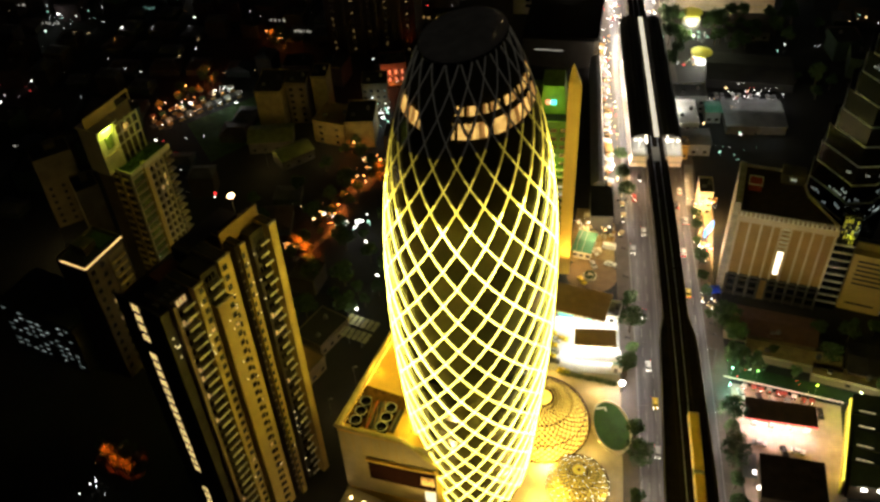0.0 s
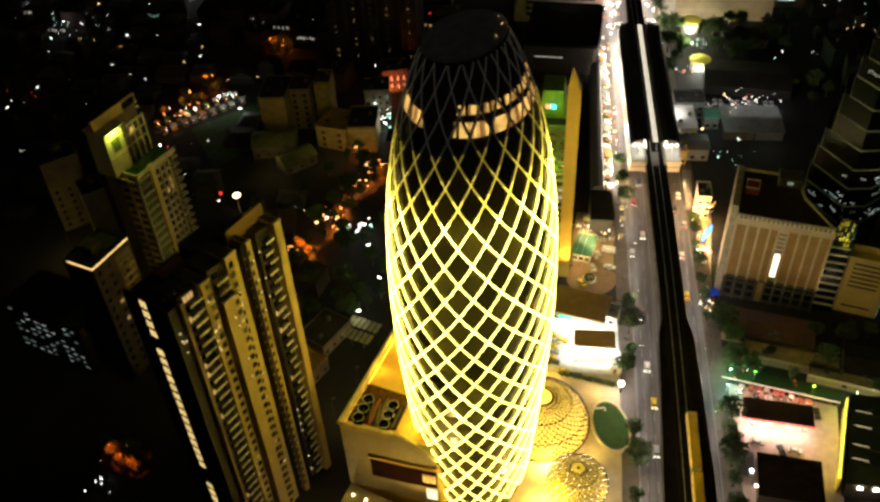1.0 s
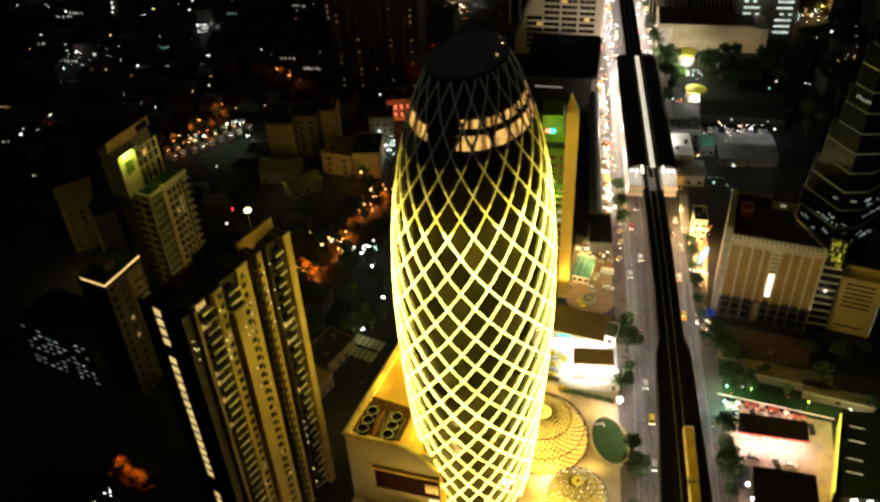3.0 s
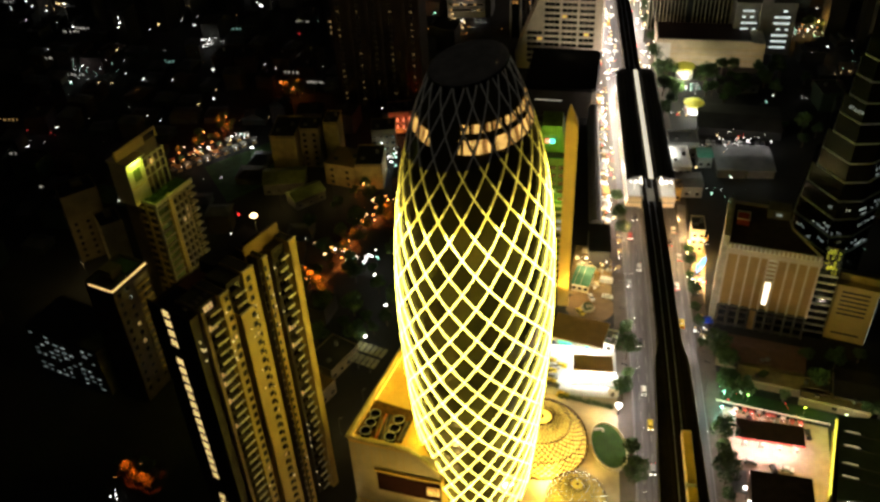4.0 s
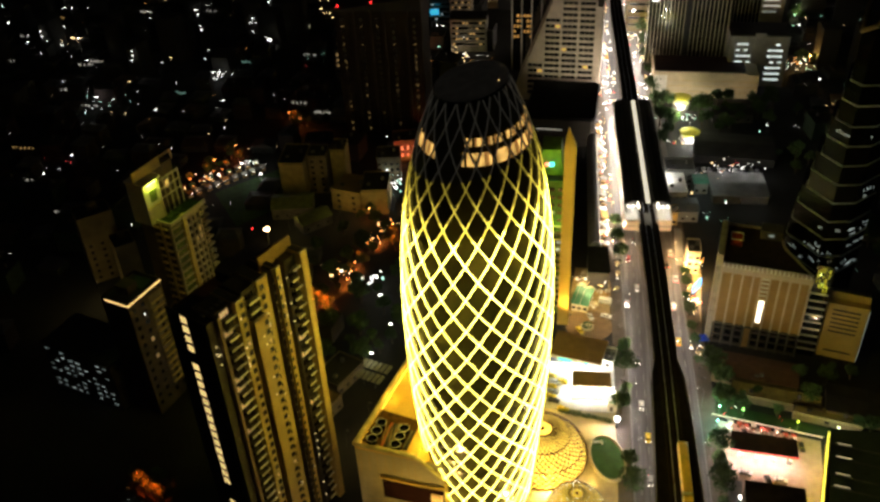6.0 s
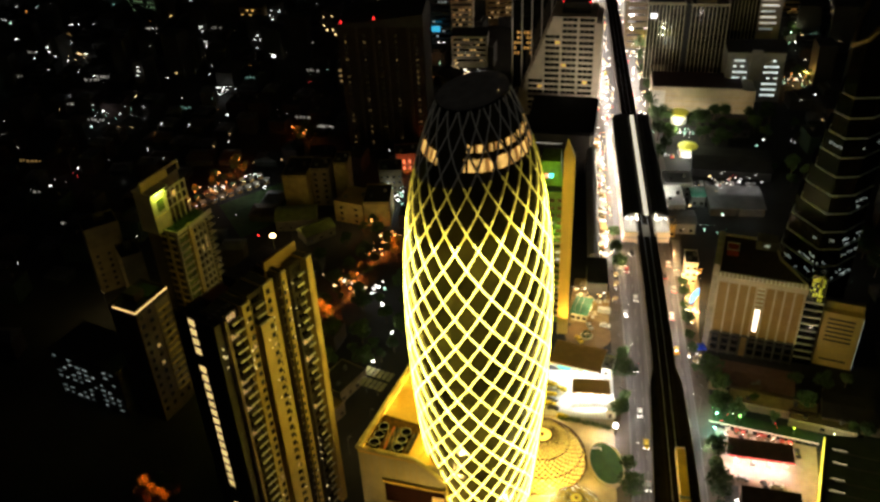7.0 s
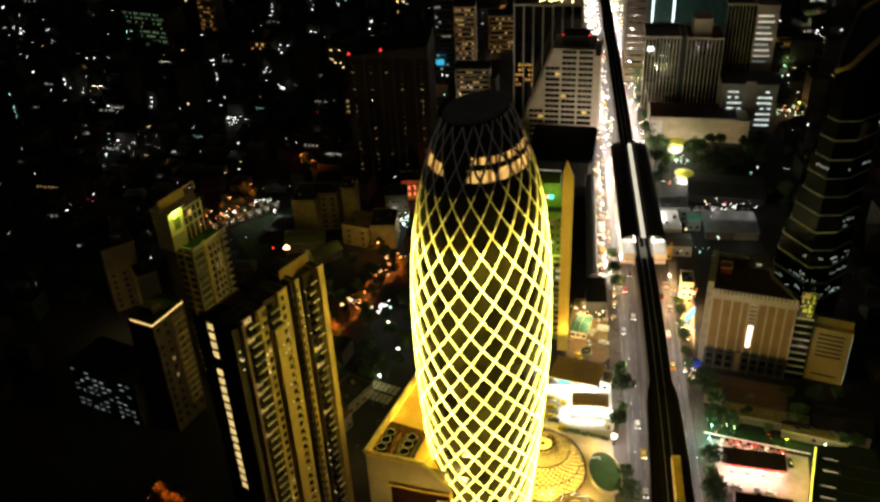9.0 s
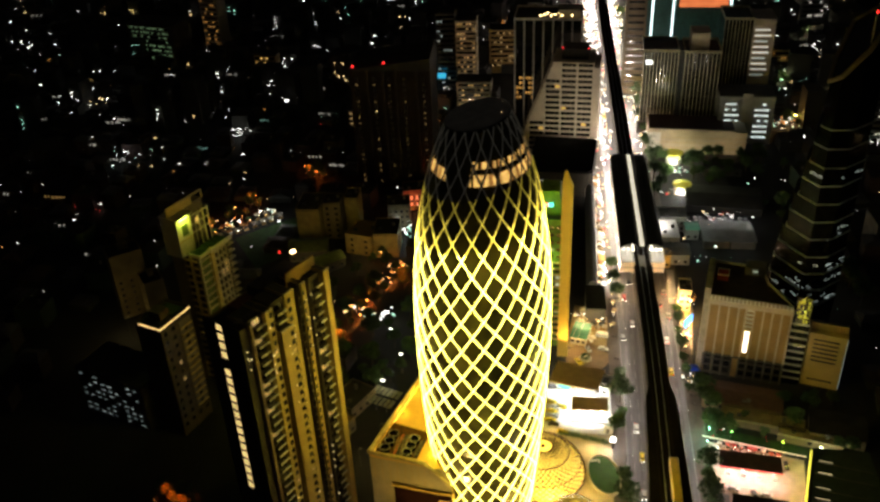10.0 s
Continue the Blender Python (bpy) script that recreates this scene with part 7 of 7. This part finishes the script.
low_block("flat_house", "low building with a wide brown roof", -80, 196, 65, 16, 12, 5, BROWN, ROOF, 0, 4)
pk = thing("parking_roof", "roof of pale slatted panels over a car park", "car park", -77, 205, 0, -18)
for i in range(6):
    for k in range(2):
        part("roof_panel", M().box(i * 2.1, k * 6, 3.2, i * 2.1 + 1.6, k * 6 + 4.6, 3.4), surface("slat_panel", (0.3, 0.27, 0.13), 0.7) if not (i or k) else bpy.data.materials["slat_panel"], pk)
for i in range(3):
    for k in range(2):
        part("post", M().box(i * 5, k * 9.5 + 0.3, 0, i * 5 + 0.2, k * 9.5 + 0.5, 3.2), METAL, pk)
gar = thing("parking_block", "dark parking block with cold strip-lit windows", "parking block", -191, 191, 0, -18)
part("wall", M().box(0, 0, 0, 34, 18, 22), DARKCON, gar)
part("roof", M().box(-0.3, -0.3, 22, 34.3, 18.3, 22.5), ROOF, gar)
ps = M().box(0, -0.15, 0, 1.7, -0.01, 0.5).data("strip_window")
rnd = random.Random(12)
ps2 = ps.copy()
ps2.materials.append(glow("faint_window", (0.75, 0.95, 0.9), 0.12, 0.8))
for k in range(8):
    for i in range(9):
        if rnd.random() < 0.62:
            place(part("strip_window", ps2 if rnd.random() < 0.5 else ps, COOLDIM, gar), 1.2 + i * 3.6, 0, 2 + k * 2.5, 0, (rnd.uniform(0.6, 1.3), 1, 1))
OLIVE = surface("olive_render", (0.16, 0.125, 0.05), 0.85, vary=0.4, scale=0.15)
for x_, y_, yaw_, w_, d_, h_, c_ in ((-206, 254, 40, 15, 12, 33, 3), (-188, 248, 40, 9, 12, 24, 2)):
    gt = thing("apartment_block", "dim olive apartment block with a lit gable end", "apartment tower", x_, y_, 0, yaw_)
    part("wall", M().box(0, 0, 0, w_, d_, h_), OLIVE, gt)
    part("roof", M().box(0.3, 0.3, h_, w_ - 0.3, d_ - 0.3, h_ + 0.05), ROOF, gt)
    part("parapet", M().ring([(0, 0), (w_, 0), (w_, d_), (0, d_)], h_, h_ + 0.9, 0.3), OLIVE, gt)
    part("roof_room", M().box(w_ * 0.4, d_ * 0.5, h_ + 0.05, w_ * 0.7, d_ * 0.8, h_ + 2.6), OLIVE, gt)
    gfr, gpn = window_mesh(1.4, 1.5, 1), panes(GLASS, 1.4, 1.5)
    for k in range(int(h_ / 3.3) - 1):
        for i in range(c_):
            put_window(gt, gfr, gpn, -0.04, d_ * (i + 0.5) / c_, 2 + k * 3.3, -90)
            if h_ > 30 and k < 6:
                put_window(gt, gfr, gpn, w_ * (i + 0.5) / c_, -0.04, 2 + k * 3.3)
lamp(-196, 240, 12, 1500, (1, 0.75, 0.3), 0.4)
glp = thing("yard_lamp", "added dim warm yard lamp on a pole", "street lamp", -196, 240.5, 0, 0, "yard lamps")
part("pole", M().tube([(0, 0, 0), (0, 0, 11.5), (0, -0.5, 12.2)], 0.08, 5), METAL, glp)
structure("field", M().prism([(-180, 333), (-158, 304), (-136, 330), (-154, 359)], 0, 0.05), surface("field_grass", (0.03, 0.07, 0.012), 0.9, vary=0.4, scale=0.3), "dark green sports field beside the market lane", "field")

structure("lane", M().prism([(-103, 244), (-100.5, 243), (-91.6, 262), (-91.0, 272), (-89.4, 284), (-86.1, 291), (-79.6, 303), (-82, 304), (-88.6, 292), (-91.8, 285), (-93.4, 273), (-94.0, 262)], 0, 0.06), surface("lane_concrete", (0.06, 0.055, 0.05), 0.8, vary=0.8, scale=0.5), "narrow concrete lane under orange lamps", "road")
for x_, y_, w_ in ((-93, 262, 900), (-92.6, 268, 1200), (-92.4, 274, 1300), (-91.2, 281, 1300), (-89, 288, 1200), (-86, 294, 900), (-101, 252, 1300), (-99, 247, 1300), (-83, 300, 700)):
    p_ = thing("lane_lamp", "orange sodium lamp on a pole over a lane", "street lamp", x_, y_, 0, 0, "lane lamps")
    part("pole", M().tube([(0, 0, 0), (0, 0, 4.6), (0.6, 0, 4.9)], 0.06, 5), METAL, p_)
    part("head", M().box(0.4, -0.15, 4.75, 0.9, 0.15, 4.9), ORANGEBULB, p_)
    flood(x_ + 0.6, y_, 4.7, (x_ + 0.6, y_ + 0.3, 0), w_ * 5.0, (1, 0.22, 0.02), 110, 0.2)
for k, (x_, y_) in enumerate(((-96, 259), (-89.5, 265), (-96, 270), (-89, 277), (-94.5, 279), (-86.5, 287), (-92, 289), (-104, 250), (-97, 244), (-82, 296), (-90, 258))):
    tree((k + 3) % 4, x_, y_, 0.7, "garden tree glowing orange under a lane lamp", "lamp-lit trees")
ORANGE = [(-98, 266, 700), (-81, 303, 900), (-155, 408, 1500), (-95, 315, 600), (-182, 371, 900), (-188, 355, 700), (-92, 417, 900)]
for x_, y_, w_ in ORANGE:
    p_ = thing("lane_lamp", "orange sodium lamp on a pole over a lane", "street lamp", x_, y_, 0, 0, "lane lamps")
    part("pole", M().tube([(0, 0, 0), (0, 0, 6.6), (0.8, 0, 7.0)], 0.08, 5), METAL, p_)
    part("head", M().box(0.6, -0.2, 6.85, 1.3, 0.2, 7.0), ORANGEBULB, p_)
    lamp(x_ + 0.9, y_, 4.4, w_ * 1.2, (1, 0.2, 0.02), 0.3)
    for j_ in range(3 if y_ > 200 else 0):
        a_ = 2.1 * j_ + x_
        tree((j_ + int(y_)) % 4, x_ + 3.4 * math.cos(a_), y_ + 3.4 * math.sin(a_), 0.85, "garden tree glowing orange under a lane lamp", "lamp-lit trees")
for x_, y_, w_ in ((-93, 346, 900), (-86, 335, 900), (-158, 342, 700), (-172, 352, 700), (-225, 464, 350), (-289, 424, 300), (-266, 325, 900), (-347, 514, 900), (-80, 262, 350), (-76, 250, 300), (-68, 232, 420), (-72, 214, 420), (-62, 260, 420), (-96, 205, 380)):
    p_ = thing("yard_lamp", "white yard lamp on a pole", "street lamp", x_, y_, 0, 0, "yard lamps")
    part("pole", M().tube([(0, 0, 0), (0, 0, 6.6), (0.8, 0, 7.0)], 0.08, 5), METAL, p_)
    part("head", M().box(0.5, -0.25, 6.85, 1.4, 0.25, 7.05), BULB, p_)
    lamp(x_ + 0.9, y_, 6.4, w_ * 0.7, (0.95, 1, 0.95), 0.4)
for x_, y_, w_ in ((-131, 303, 700), (-108, 312, 700), (-92, 312, 700), (-71, 172, 900), (-66, 186, 700)):
    p_ = thing("yard_lamp", "added dim warm yard lamp on a pole", "street lamp", x_, y_, 0, 0, "yard lamps")
    part("pole", M().tube([(0, 0, 0), (0, 0, 8.6), (0.8, 0, 9.0)], 0.08, 5), METAL, p_)
    part("head", M().box(0.5, -0.25, 8.85, 1.4, 0.25, 9.05), METAL, p_)
    lamp(x_ + 0.9, y_, 8.6, w_, (1, 0.72, 0.25), 0.4)
for k, y_ in enumerate((560, 600, 650, 700, 750)):
    x_ = cx(y_) + 19
    p_ = thing("yard_lamp", "yellow lamp on a pole by the trees", "street lamp", x_, y_, 0, 0, "yard lamps")
    part("pole", M().tube([(0, 0, 0), (0, 0, 6.6), (0.8, 0, 7.0)], 0.08, 5), METAL, p_)
    part("head", M().box(0.5, -0.25, 6.85, 1.4, 0.25, 7.05), WARMBULB, p_)
    lamp(x_, y_ - 1, 7, 6000, (1, 0.85, 0.15), 0.3)
    for j_ in range(3):
        tree((j_ + k) % 4, x_ + (j_ - 1) * 4, y_ + 3 + j_, 1.0, "garden tree glowing yellow under a lamp", "lamp-lit trees")

structure("side_lane", M().prism([(-142, 147.5), (-135, 150.5), (-127, 147.5), (-127, 150), (-134, 154), (-142, 151)], 0.0, 0.06), bpy.data.materials["lane_concrete"], "added concrete patch that catches orange lamplight", "yard")
AMBERYARD = [(140, 509, 6000, (1, 0.55, 0.12)), (145, 582, 6000, (0.9, 1, 0.5)), (181, 690, 7000, (1, 0.9, 0.6)), (207, 699, 9000, (1, 0.8, 0.3)), (127, 553, 3000, (0.8, 1, 0.7))]
for x_, y_, w_, c_ in AMBERYARD:
    p_ = thing("yard_lamp", "warm yard lamp on a pole among trees", "street lamp", x_, y_, 0, 0, "yard lamps")
    part("pole", M().tube([(0, 0, 0), (0, 0, 6.6), (0.8, 0, 7.0)], 0.08, 5), METAL, p_)
    part("head", M().box(0.5, -0.25, 6.85, 1.4, 0.25, 7.05), WARMBULB, p_)
    lamp(x_ + 0.9, y_ - 1, 6.4, w_, c_, 0.4)
    for j_ in range(4):
        tree((j_ + int(x_)) % 4, x_ + 5 * math.cos(1.7 * j_), y_ + 4 * math.sin(1.7 * j_), 1.0, "garden tree among far lamps", "lamp-lit trees")


# a night market along a lane among the houses
nq = random.Random(88)
structure("market_lane", M().prism([(-198, 330), (-195, 327), (-162, 360), (-165, 363.5)], 0, 0.07), bpy.data.materials["lane_concrete"], "concrete market lane under many small lamps", "road")
nroofs = [surface("market_" + n, c, 0.75) for n, c in (("rust", (0.3, 0.1, 0.04)), ("white", (0.3, 0.28, 0.23)), ("green", (0.08, 0.2, 0.1)), ("orange", (0.5, 0.2, 0.05)))]
for i in range(18):
    u_ = (i // 2) / 8
    side_ = -1 if i % 2 else 1
    nx_, ny_ = -194 + 29 * u_ - side_ * 2.6 + nq.uniform(-0.4, 0.4), 331 + 29 * u_ + side_ * 2.6
    st_ = thing("market_stall", "lit market stall with a sloping cloth roof", "stall", nx_, ny_, 0.0, 45 + nq.uniform(-8, 8), "night market stalls")
    h_ = nq.uniform(2.3, 3.4)
    part("roof", M().add([(-1.5, -1.2, h_ - 0.5), (1.5, -1.2, h_ - 0.5), (1.5, 1.2, h_), (-1.5, 1.2, h_), (-1.5, -1.2, h_ - 0.42), (1.5, -1.2, h_ - 0.42), (1.5, 1.2, h_ + 0.08), (-1.5, 1.2, h_ + 0.08)],
                         [(3, 2, 1, 0), (4, 5, 6, 7), (0, 1, 5, 4), (1, 2, 6, 5), (2, 3, 7, 6), (3, 0, 4, 7)]), nroofs[(i * 7) % 4 if u_ < 0.75 else 1], st_)
    part("counter", M().box(-1.3, -0.9, 0, 1.3, -0.3, 0.95), TAN, st_)
    for px_ in (-1.4, 1.4):
        part("post", M().box(px_ - 0.05, 1.0, 0, px_ + 0.05, 1.1, h_), METAL, st_)
    tw_, tx_ = nq.uniform(0.15, 0.5), nq.uniform(-0.7, 0.7)
    part("tube_light", M().box(tx_ - tw_, -1.3, h_ - 0.75, tx_ + tw_, -1.15, h_ - 0.65), (WARMBULB, BULB, ORANGEBULB, STRIPLIGHT, WARMBULB, STRIPLIGHT)[i % 6], st_)
    if i % 3 == 0:
        lamp(nx_ + 1.5, ny_ - 1.5, 3.2, 200, ((1, 0.5, 0.2), (1, 0.95, 0.85), (0.8, 1, 0.8))[min(2, int(u_ * 3))], 0.3)
for x_, y_, k_, w_ in ((-196, 342, 1, 9000), (-189, 349, 0, 9000), (-181, 356, 1, 7000)):
    lit_tree(k_, x_, y_, 0.8, w_)


# ---- houses and lights of the wide city ----
TIN, TILE = surface("dull_tin", (0.06, 0.06, 0.062), 0.7, vary=0.5, scale=0.2), surface("dark_tile", (0.05, 0.032, 0.022), 0.8, vary=0.5, scale=0.2)


def house(seed):
    q = random.Random(seed)
    w, d, h = q.uniform(9, 15), q.uniform(8, 13), q.choice((3.5, 6.5, 6.8, 9.8))
    t = thing("house", "dark low town house with a tin or felt roof", "house", 0, 0, 0, 0, "town houses")
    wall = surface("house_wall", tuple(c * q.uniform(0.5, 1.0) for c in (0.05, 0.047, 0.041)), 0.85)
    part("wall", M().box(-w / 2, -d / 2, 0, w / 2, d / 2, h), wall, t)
    if seed % 3:
        g = q.uniform(1.2, 2.6)
        part("roof", M().add([(-w / 2 - 0.5, -d / 2 - 0.5, h), (w / 2 + 0.5, -d / 2 - 0.5, h), (w / 2 + 0.5, d / 2 + 0.5, h), (-w / 2 - 0.5, d / 2 + 0.5, h), (-w * 0.3, 0, h + g), (w * 0.3, 0, h + g)],
                             [(3, 2, 1, 0), (0, 1, 5, 4), (1, 2, 5), (2, 3, 4, 5), (3, 0, 4)]), (ROOF, TIN, TILE)[seed % 3], t)
    else:
        part("roof", M().box(-w / 2 + 0.2, -d / 2 + 0.2, h, w / 2 - 0.2, d / 2 - 0.2, h + 0.05), ROOF, t)
        part("parapet", M().ring([(-w / 2, -d / 2), (w / 2, -d / 2), (w / 2, d / 2), (-w / 2, d / 2)], h, h + 0.8, 0.2), wall, t)
        part("water_tank", M().turn([(0.7, h + 0.05), (0.7, h + 1.6), (0.1, h + 1.9)], 10, w * 0.2, d * 0.1), METAL, t)
    return t


KEEP = [(60, 150, 100, 200), (-204, -155, 322, 370), (-210, -60, 110, 216), (-106, -76, 238, 306), (-150, -85, 285, 372), (-62, 60, 100, 330), (-30, 120, 190, 420), (-5, 130, 360, 540), (-60, 125, 385, 600), (-130, -70, 390, 435), (-215, -165, 180, 285)]
protos = [house(s) for s in range(8)]
q_ = random.Random(5)
near_, far_ = [], []
for gx in range(-42, 34):
    for gy in range(8, 66):
        x_, y_ = gx * 19 + q_.uniform(-4, 4), gy * 19 + q_.uniform(-4, 4)
        if any(a < x_ < b and c < y_ < d for a, b, c, d in KEEP) or abs(x_ - cx(y_)) < 26 or q_.random() < 0.2:
            continue
        if abs(x_) > 120 + y_ * 0.62:
            continue
        (near_ if len(near_) < 10000 and y_ < 470 and -330 < x_ < 230 else far_).append((x_, y_, q_.uniform(-12, 12) + q_.choice((0, 90))))
near_.sort(key=lambda p: p[1])
far_ += near_[190:]
near_ = near_[:190]
for k, (x_, y_, a_) in enumerate(near_):
    m_ = pose(x_, y_, 0, 0, 0, a_)
    if k < 8:
        protos[k].matrix_world = m_
    else:
        copy_thing(protos[q_.randrange(8)], m_)
fm = M()
tall_ = []
for x_, y_, a_ in far_:
    h_ = q_.choice((4, 6, 7, 9, 10, 14, 22)) if q_.random() < 0.9 else q_.uniform(20, 34)
    w_ = q_.uniform(9, 16)
    fm.turned(x_, y_, 0, h_, w_, q_.uniform(9, 15), a_)
    tall_.append((x_, y_, h_, w_, a_))
    if h_ < 12:
        fm.turned(x_, y_, h_, h_ + 1.5, w_ * 0.7, 5, a_)
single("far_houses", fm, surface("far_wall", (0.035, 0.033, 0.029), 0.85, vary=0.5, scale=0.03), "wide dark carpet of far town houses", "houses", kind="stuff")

lights = {"white": (M(), glow("far_white", (1, 0.97, 0.9), 5)), "warm": (M(), glow("far_warm", (1, 0.68, 0.3), 4.5)), "orange": (M(), glow("far_orange", (1, 0.38, 0.08), 3)),
          "green": (M(), glow("far_green", (0.5, 1, 0.75), 3)), "red": (M(), glow("far_red", (1, 0.05, 0.05), 3)),
          "dim": (M(), glow("far_dim", (1, 0.93, 0.8), 0.3)), "amber": (M(), glow("far_amber", (1, 0.6, 0.2), 0.3)), "teal": (M(), glow("far_teal", (0.5, 1, 0.85), 0.25))}


def spark(x, y, z, kind, s=0.5, wide=1.0):
    lights[kind][0].turned(x, y, z, z + s, s * wide, s, (x * 7) % 180)


for x_, y_, h_, w_, a_ in tall_:
    n_ = int(h_ * 0.16) + 1 if h_ > 12 else (2 if q_.random() < 0.3 else 0)
    if y_ > 900 or q_.random() < 0.62:
        continue
    kind = q_.choice(("white", "white", "white", "warm", "green"))
    col = q_.uniform(-0.3, 0.3) * w_
    for i in range(n_):
        if q_.random() < 0.5:
            col = q_.uniform(-0.35, 0.35) * w_
        z_ = 2.5 + 3.2 * q_.randrange(max(1, int((h_ - 2) / 3.2)))
        lights[kind][0].turned(x_ + col, y_ - 8.2, z_, z_ + q_.uniform(0.3, 0.6), q_.uniform(0.3, 1.0), 0.4, a_ if abs(a_) < 30 else a_ - 90)
for i in range(210):
    y_ = q_.uniform(300, 1150)
    x_ = q_.uniform(-(130 + y_ * 0.62), 100 + y_ * 0.6)
    if (abs(x_ - cx(y_)) < 22) or any(a < x_ < b and c < y_ < d for a, b, c, d in KEEP):
        continue
    kind, z_, a_ = q_.choice(("dim", "dim", "dim", "dim", "dim", "dim", "amber", "teal")), q_.choice((3, 6, 9, 12)), q_.uniform(-15, 15)
    for k_ in range(q_.randrange(2, 7)):
        lights[kind][0].turned(x_ + k_ * q_.choice((1.6, 2.4)), y_ + q_.uniform(-0.6, 0.6), z_ + k_ % 2 * q_.choice((0, 0, 0.4)), z_ + q_.uniform(0.8, 1.3), q_.uniform(0.4, 1.3), 0.3, a_)
for i in range(2100):
    y_ = 215 + 935 * q_.random() ** 0.6
    x_ = q_.uniform(-(130 + y_ * 0.62), 100 + y_ * 0.6)
    if (abs(x_ - cx(y_)) < 20) or any(a < x_ < b and c < y_ < d for a, b, c, d in KEEP):
        continue
    k_ = q_.random()
    kind = "white" if k_ < 0.72 else "warm" if k_ < 0.88 else "orange" if k_ < 0.94 else "green" if k_ < 0.98 else "red"
    s_ = 0.075 * (1 + 2.4 * q_.random() ** 2.5) * (1 + y_ / 600) * (1.8 if q_.random() < 0.07 else 1)
    spark(x_, y_, q_.choice((3, 5, 7, 10, 11)), kind, s_, q_.choice((1, 1.4, 2.4, 4.0)))
WEST_LIGHTS = [
    (-184, 341, 22, 8, ("white", "warm", "orange")), (-168, 357, 14, 5, ("white", "green")), (-90, 342, 40, 10, ("white", "green")), (-155, 410, 16, 8, ("orange",)), (-97, 270, 22, 5, ("orange", "orange", "warm")),
    (-90, 292, 22, 5, ("orange", "orange", "warm")), (-82, 303, 24, 6, ("orange", "warm")), (-102, 247, 26, 5, ("orange", "warm")), (-134, 147, 5, 6, ("orange",)),
    (132, 504, 14, 5, ("orange",)), (-86, 715, 30, 26, ("orange",)), (-347, 514, 22, 16, ("white", "warm")), (-289, 424, 26, 22, ("white", "green")),
    (-267, 597, 24, 14, ("orange", "warm")), (-218, 561, 14, 8, ("warm",)), (-444, 576, 16, 14, ("green", "white")),
]
MIDDLE_LIGHTS = [
    (-84, 262, 22, 7, ("white", "green")), (130, 504, 30, 10, ("green", "white")), (150, 430, 12, 25, ("white", "warm")), (110, 420, 5, 20, ("white", "green")),
    (-225, 464, 14, 8, ("white",)), (-180, 300, 10, 20, ("white", "red")), (-280, 345, 8, 25, ("red", "white")), (-160, 195, 10, 8, ("white",)),
    (-135, 135, 6, 8, ("white",)), (75, 371, 12, 14, ("white", "warm")), (120, 300, 6, 16, ("white", "green")), (56, 396, 10, 6, ("white", "warm", "red")),
    (64, 199.5, 3, 5, ("red", "white")), (78, 197, 3, 5, ("red", "warm")), (150, 560, 40, 30, ("white", "warm", "green")),
]
EAST_LIGHTS = [
    (190, 640, 60, 40, ("white", "warm")), (54, 262, 16, 3, ("white", "warm", "red")), (56, 290, 18, 4, ("white", "warm", "orange")), (53.5, 232, 8, 3, ("white", "warm")),
    (10, 272, 22, 8, ("warm", "white")), (58, 425, 24, 9, ("white", "green")), (80, 372, 26, 14, ("white", "white", "red")), (50, 345, 12, 8, ("white", "warm")),
    (66, 330, 14, 14, ("white", "green")), (-84, 345, 16, 8, ("white", "green")), (-60, 420, 20, 14, ("white", "warm", "orange")), (-75, 500, 40, 24, ("white", "warm", "orange")),
    (170, 470, 14, 26, ("white", "green")),
]
for cx_, cy_, n_, r_, kinds in WEST_LIGHTS + MIDDLE_LIGHTS + EAST_LIGHTS:
    for i in range(n_):
        spark(q_.gauss(cx_, r_ * 0.6), q_.gauss(cy_, r_ * 0.35), q_.uniform(2, 7), q_.choice(kinds), 0.14 + 0.4 * q_.random() ** 2, q_.choice((1, 1, 2.2)))
for i in range(800):
    y_ = 425 + 520 * q_.random() ** 0.8
    s_ = q_.choice((-1, -1, 1))
    spark(cx(y_) + s_ * q_.uniform(5, 17), y_, q_.uniform(0.6, 3.0), "red" if q_.random() < 0.06 else "warm" if q_.random() < 0.3 else "white", q_.uniform(0.25, 0.55) * (1 + (y_ - 425) / 700), 1.0)
for i in range(120):
    y_ = q_.uniform(298, 425)
    spark(cx(y_) - q_.uniform(14, 22), y_, q_.uniform(1.5, 4), q_.choice(("white", "warm", "warm", "orange", "red")), q_.uniform(0.12, 0.4), q_.choice((1, 1, 2.5)))
for name_, (m_, mat_) in lights.items():
    single("far_lights", m_, mat_, "scattered small " + name_ + " lamps and lit windows of the city", "lights", kind="stuff")
